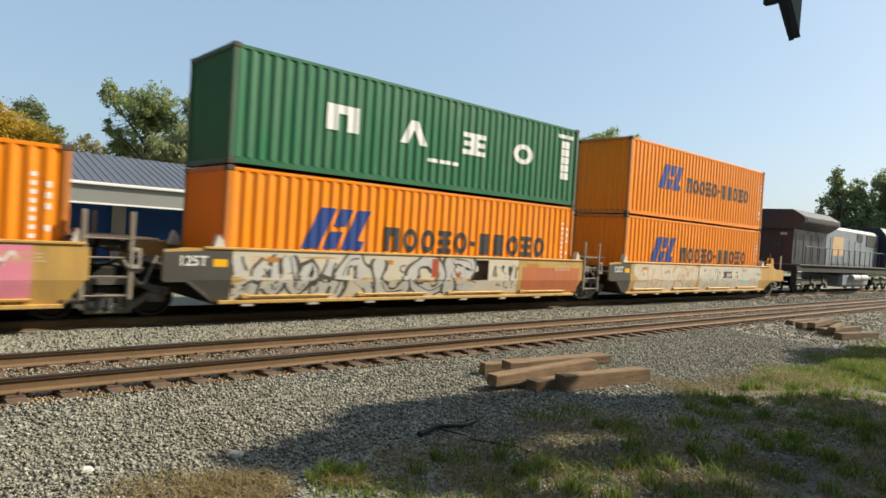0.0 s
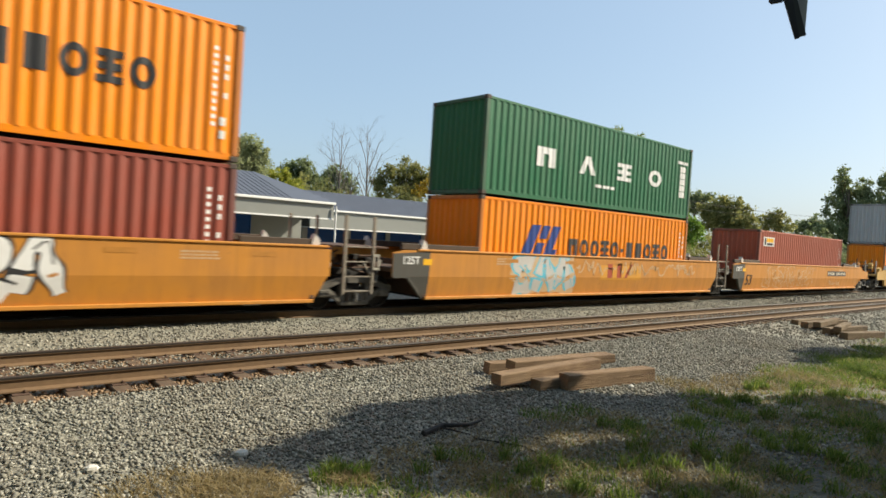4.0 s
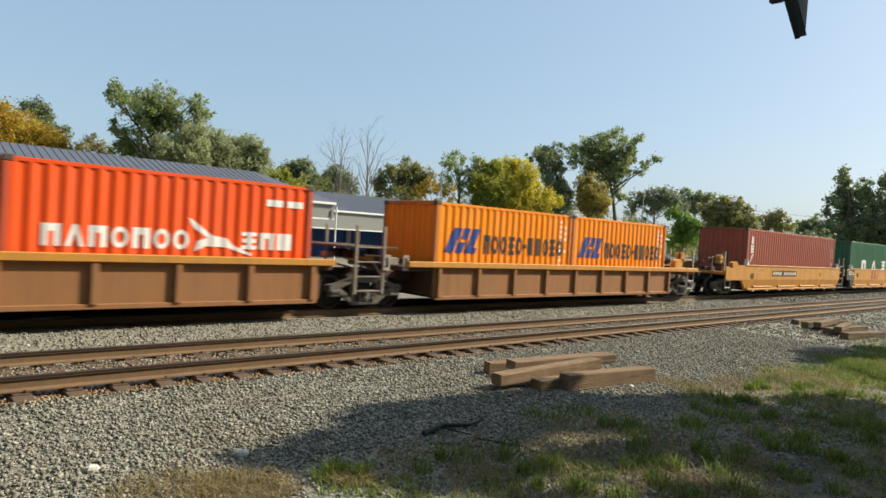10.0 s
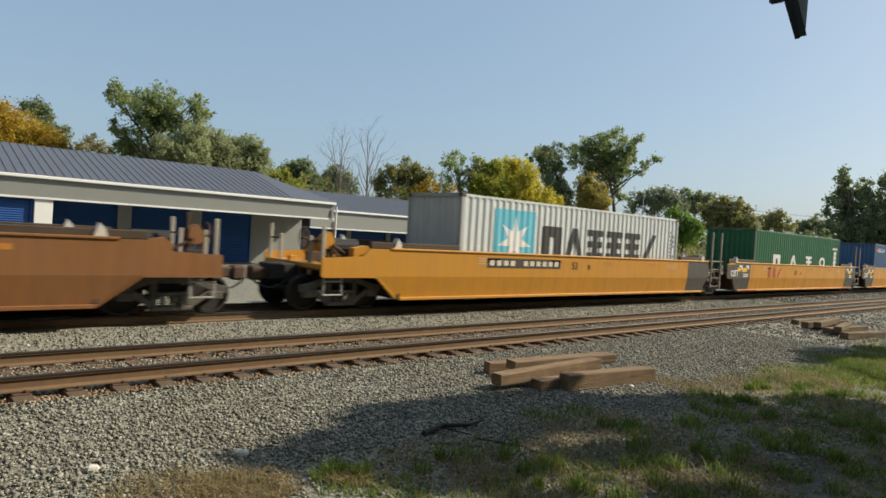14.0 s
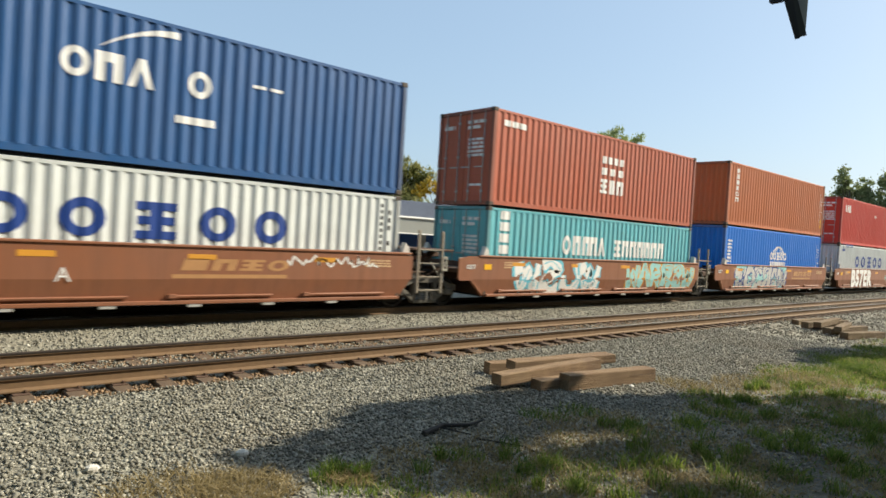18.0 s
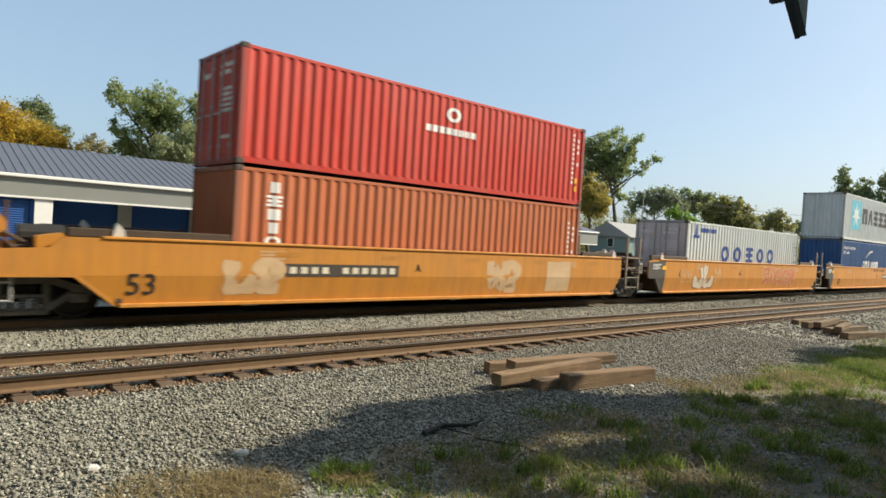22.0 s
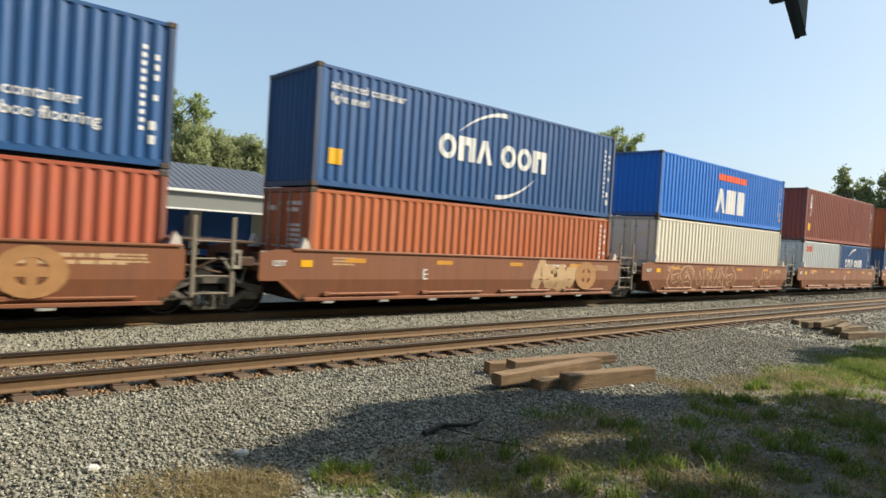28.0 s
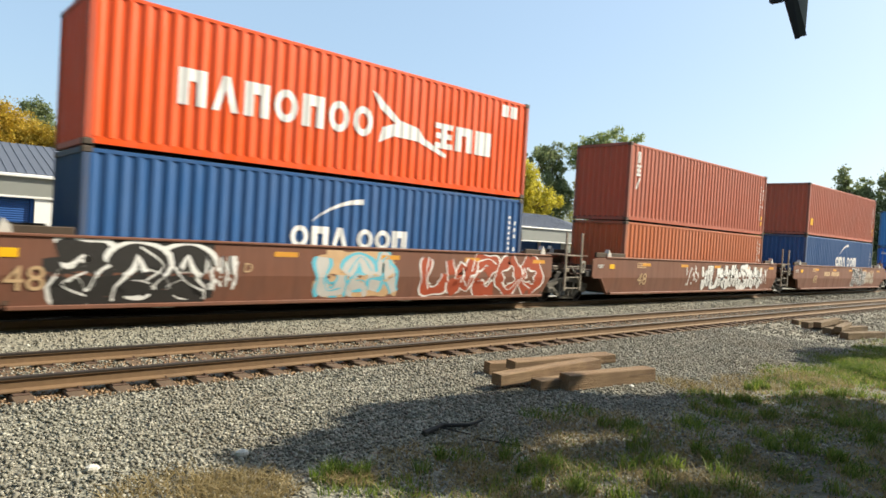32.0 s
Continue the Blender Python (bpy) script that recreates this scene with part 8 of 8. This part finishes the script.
# brown three-unit car
well_car(-702.64, 48, CAR_MUD, "a", "c", C_B, False, [number("48", 0.6, 0.6, 0.45, BLUSH), lambda car, y: mark(car, "number_block", "bbbb bbbbbb", 2.4, 4.9, 1.0, 1.25, BLUSH, y, 0.06), graf(7.3, 9.95, 0.4, 1.5, CHAR, M_WHITE, 57, 4), scrawl(10.0, 11.8, 0.55, 1.35, CHALK, 58, 26), scrawl(10.0, 11.8, 0.45, 1.1, CHALK, 65, 22)])
load(-702.64, [(HC, NAVY, L_NA, [cma(1.1, 5.0, 1.25)]), (HC, BROWN, L_BR, [hazard, codes()])])
well_car(-720.62, 48, CAR_MUD, "a", "a", C_B, False, [number("48", 0.6, 0.6, 0.45, BLUSH), scrawl(4.3, 5.3, 0.5, 1.45, M_WHITE, 59, 14), graf(5.6, 11.6, 0.34, 1.54, M_WHITE, CHAR, 60, 8), scrawl(11.3, 12.3, 0.5, 1.4, M_WHITE, 61, 16)])
load(-720.62, [(STD, RUSSET, L_RU, [codes()]), (HC, BROWN, "red-brown corrugated shipping container with white stacked blocks", [stack("marking", "tex", 0.5, 0.8, 1.2, 2.6, M_WHITE), codes()])])
well_car(-738.53, 48, CAR_MUD, "a", "a", C_B, False, [number("48", -1.16, 0.6, 0.45, BLUSH), graf(-0.45, 2.4, 0.34, 1.52, M_DARK, M_WHITE, 61, 3, halo=M_DARK), scrawl(2.3, 2.95, 0.5, 1.35, M_WHITE, 64, 18), number("D", 3.1, 0.95, 0.2, BLUSH), graf(4.9, 7.2, 0.4, 1.45, SILVER, SKYB, 62, 3, halo=FADED), graf(8.0, 12.9, 0.36, 1.5, REDM, M_WHITE, 63, 5)])
load(-738.53, [(HC, NAVY, L_NA, [cma(0.98, 4.3, 1.17)]), (HC, SCARLET, "scarlet corrugated shipping container with white shapes and a bird emblem", [hamburg(), line("data_block", "bb", 11.0, 11.65, 2.35, 2.7, M_WHITE)])])


# ---- the engine at the head of the train ----
M_LOCO = paint("grey_engine_paint", srgb(122, 132, 142), 0.5, 0.35, 0.1, 0.1)
M_LOCOBLUE = paint("dark_blue_engine_paint", srgb(22, 29, 44), 0.5, 0.08, 0.02, 0.03)


def engine(S):
    """A six-axle road engine, running forwards: long hood and flared radiators at the rear, cab ahead."""
    e = thing("locomotive", "grey diesel locomotive with a dark radiator housing and faded yellow panel", "locomotive", (S, Y_TRAIN, 0))
    put("underframe", Build().cbox(0.0, 22.2, -1.45, 1.45, 1.25, 1.62, 0.02), M_DARK, e)
    put("walkway", Build().cbox(0.3, 21.6, -1.55, 1.55, 1.62, 1.68, 0.01), M_TRUCK, e)
    hood = [(-0.92, 1.68), (0.92, 1.68), (0.92, 3.95), (0.72, 4.15), (-0.72, 4.15), (-0.92, 3.95)]
    def loft(sec, x0, x1):
        n = len(sec)
        return Build().add([(x0, y, z) for y, z in sec] + [(x1, y, z) for y, z in sec], [(i, (i + 1) % n, n + (i + 1) % n, n + i) for i in range(n)] + [tuple(range(n)), tuple(range(2 * n - 1, n - 1, -1))])
    put("long_hood", loft(hood, 6.2, 17.2), M_LOCO, e)
    put("rear_hood", loft([(-0.9, 1.68), (0.9, 1.68), (0.9, 3.64), (-0.9, 3.64)], 0.9, 6.2), M_LOCOBLUE, e)
    for k in range(4):
        put("hood_door", Build().cbox(1.3 + k * 1.2, 2.35 + k * 1.2, -0.925, -0.895, 1.85, 3.4, 0.01), M_LOCOBLUE, e)
    put("grille", Build().cbox(1.0, 6.3, -1.545, -1.515, 4.06, 4.28, 0.01), M_BLACK, e)
    rad = [(-0.92, 3.62), (0.92, 3.62), (1.52, 4.02), (1.52, 4.32), (0.85, 4.72), (-0.85, 4.72), (-1.52, 4.32), (-1.52, 4.02)]
    put("radiator_housing", loft(rad, 0.7, 6.6), M_LOCOBLUE, e, label="flared dark radiator housing")
    for k in range(6):
        put("hood_door", Build().cbox(7.0 + k * 1.2, 8.05 + k * 1.2, -0.945, -0.915, 1.85, 3.4, 0.01), M_LOCO, e)
    put("yellow_panel", Build().cbox(7.4, 9.4, -0.955, -0.946, 2.3, 3.5, 0.002), FADED, e, label="faded yellow painted panel")
    put("grille", Build().cbox(12.2, 13.4, -0.955, -0.92, 3.3, 3.9, 0.01), M_BLACK, e)
    put("grille", Build().cbox(14.3, 16.6, -0.955, -0.92, 3.1, 3.9, 0.01), M_BLACK, e)
    cabm = put("cab", loft([(-1.5, 1.68), (1.5, 1.68), (1.5, 3.9), (1.0, 4.55), (-1.0, 4.55), (-1.5, 3.9)], 17.2, 19.9), M_LOCOBLUE, e)
    for x in (17.6, 18.7):
        put("cab_window", Build().cbox(x, x + 0.8, -1.53, -1.495, 3.0, 3.75, 0.02), M_GLASS, cabm)
    put("nose", loft([(-1.1, 1.68), (1.1, 1.68), (1.1, 3.0), (0.8, 3.3), (-0.8, 3.3), (-1.1, 3.0)], 19.9, 21.4), M_LOCOBLUE, e)
    put("fuel_tank", Build().cbox(8.2, 13.8, -1.35, 1.35, 0.35, 1.22, 0.15), M_LOCO, e)
    for x in (9.6, 11.3):
        put("air_reservoir", Build().tube((x, -1.45, 0.95), (x + 1.5, -1.45, 0.95), 0.2, n=12), M_GALV, e)
    for c in (3.9, 18.1):
        t = put("bogie", Build().cbox(c - 2.3, c + 2.3, -1.12, -0.95, 0.5, 0.85, 0.04).cbox(c - 2.3, c + 2.3, 0.95, 1.12, 0.5, 0.85, 0.04), M_TRUCK, e)
        for k in (-1.95, 0, 1.95):
            put("wheelset", shared("wheelset", lambda: None), M_WHEEL, t, (c + k, 0, 0.45))
            put("axle_box", Build().cbox(c + k - 0.2, c + k + 0.2, -1.22, -1.1, 0.3, 0.62, 0.04), M_TRUCK, t)
            put("spring_nest", Build().cbox(c + k - 0.55, c + k - 0.3, -1.18, -1.02, 0.55, 1.0, 0.03), M_TRUCK, t)
    for i in range(15):
        x = 1.2 + i * 1.1
        put("handrail_post", shared("handrail_post", lambda: Build().tube((0, 0, 1.66), (0, 0, 2.7), 0.022, n=6).mesh("handrail_post")), M_BLACK, e, (x, -1.48, 0))
    put("handrail", Build().tube((1.2, -1.48, 2.68), (16.6, -1.48, 2.68), 0.02, n=6), M_BLACK, e)
    for x in (0.35, 21.2):
        st = put("step_well", Build().cbox(x - 0.3, x + 0.35, -1.5, -1.2, 0.45, 1.62, 0.02), M_DARK, e)
        for z in (0.55, 0.9, 1.25):
            put("step", Build().cbox(x - 0.28, x + 0.33, -1.56, -1.5, z, z + 0.04, 0.005), M_GALV, st)
    put("coupler", Build().cbox(-0.95, 0.1, -0.14, 0.14, 0.7, 0.98, 0.04), M_RUST, e)
    put("rear_window", Build().cbox(0.86, 0.9, -0.35, -0.05, 2.6, 3.1, 0.01), M_GLASS, e)
    for y in (-0.5, -0.32):
        put("headlight", Build().tube((0.9, y, 3.35), (0.84, y, 3.35), 0.09, n=10), M_GALV, e)
    MOVERS.append((e, S, Y_TRAIN, 0))


engine(37.6)


# ---- the run of the train ----
TIMES = (0, 4, 8, 12, 16, 20, 24, 28, 32)
GONE = (0.0, 94.40, 188.46, 282.19, 375.17, 467.44, 559.09, 650.31, 741.38)


def motions():
    for ob, x, y, z in MOVERS:
        walk(ob, [(t, pose(x + d, y, z)) for t, d in zip(TIMES, GONE)])


motions()
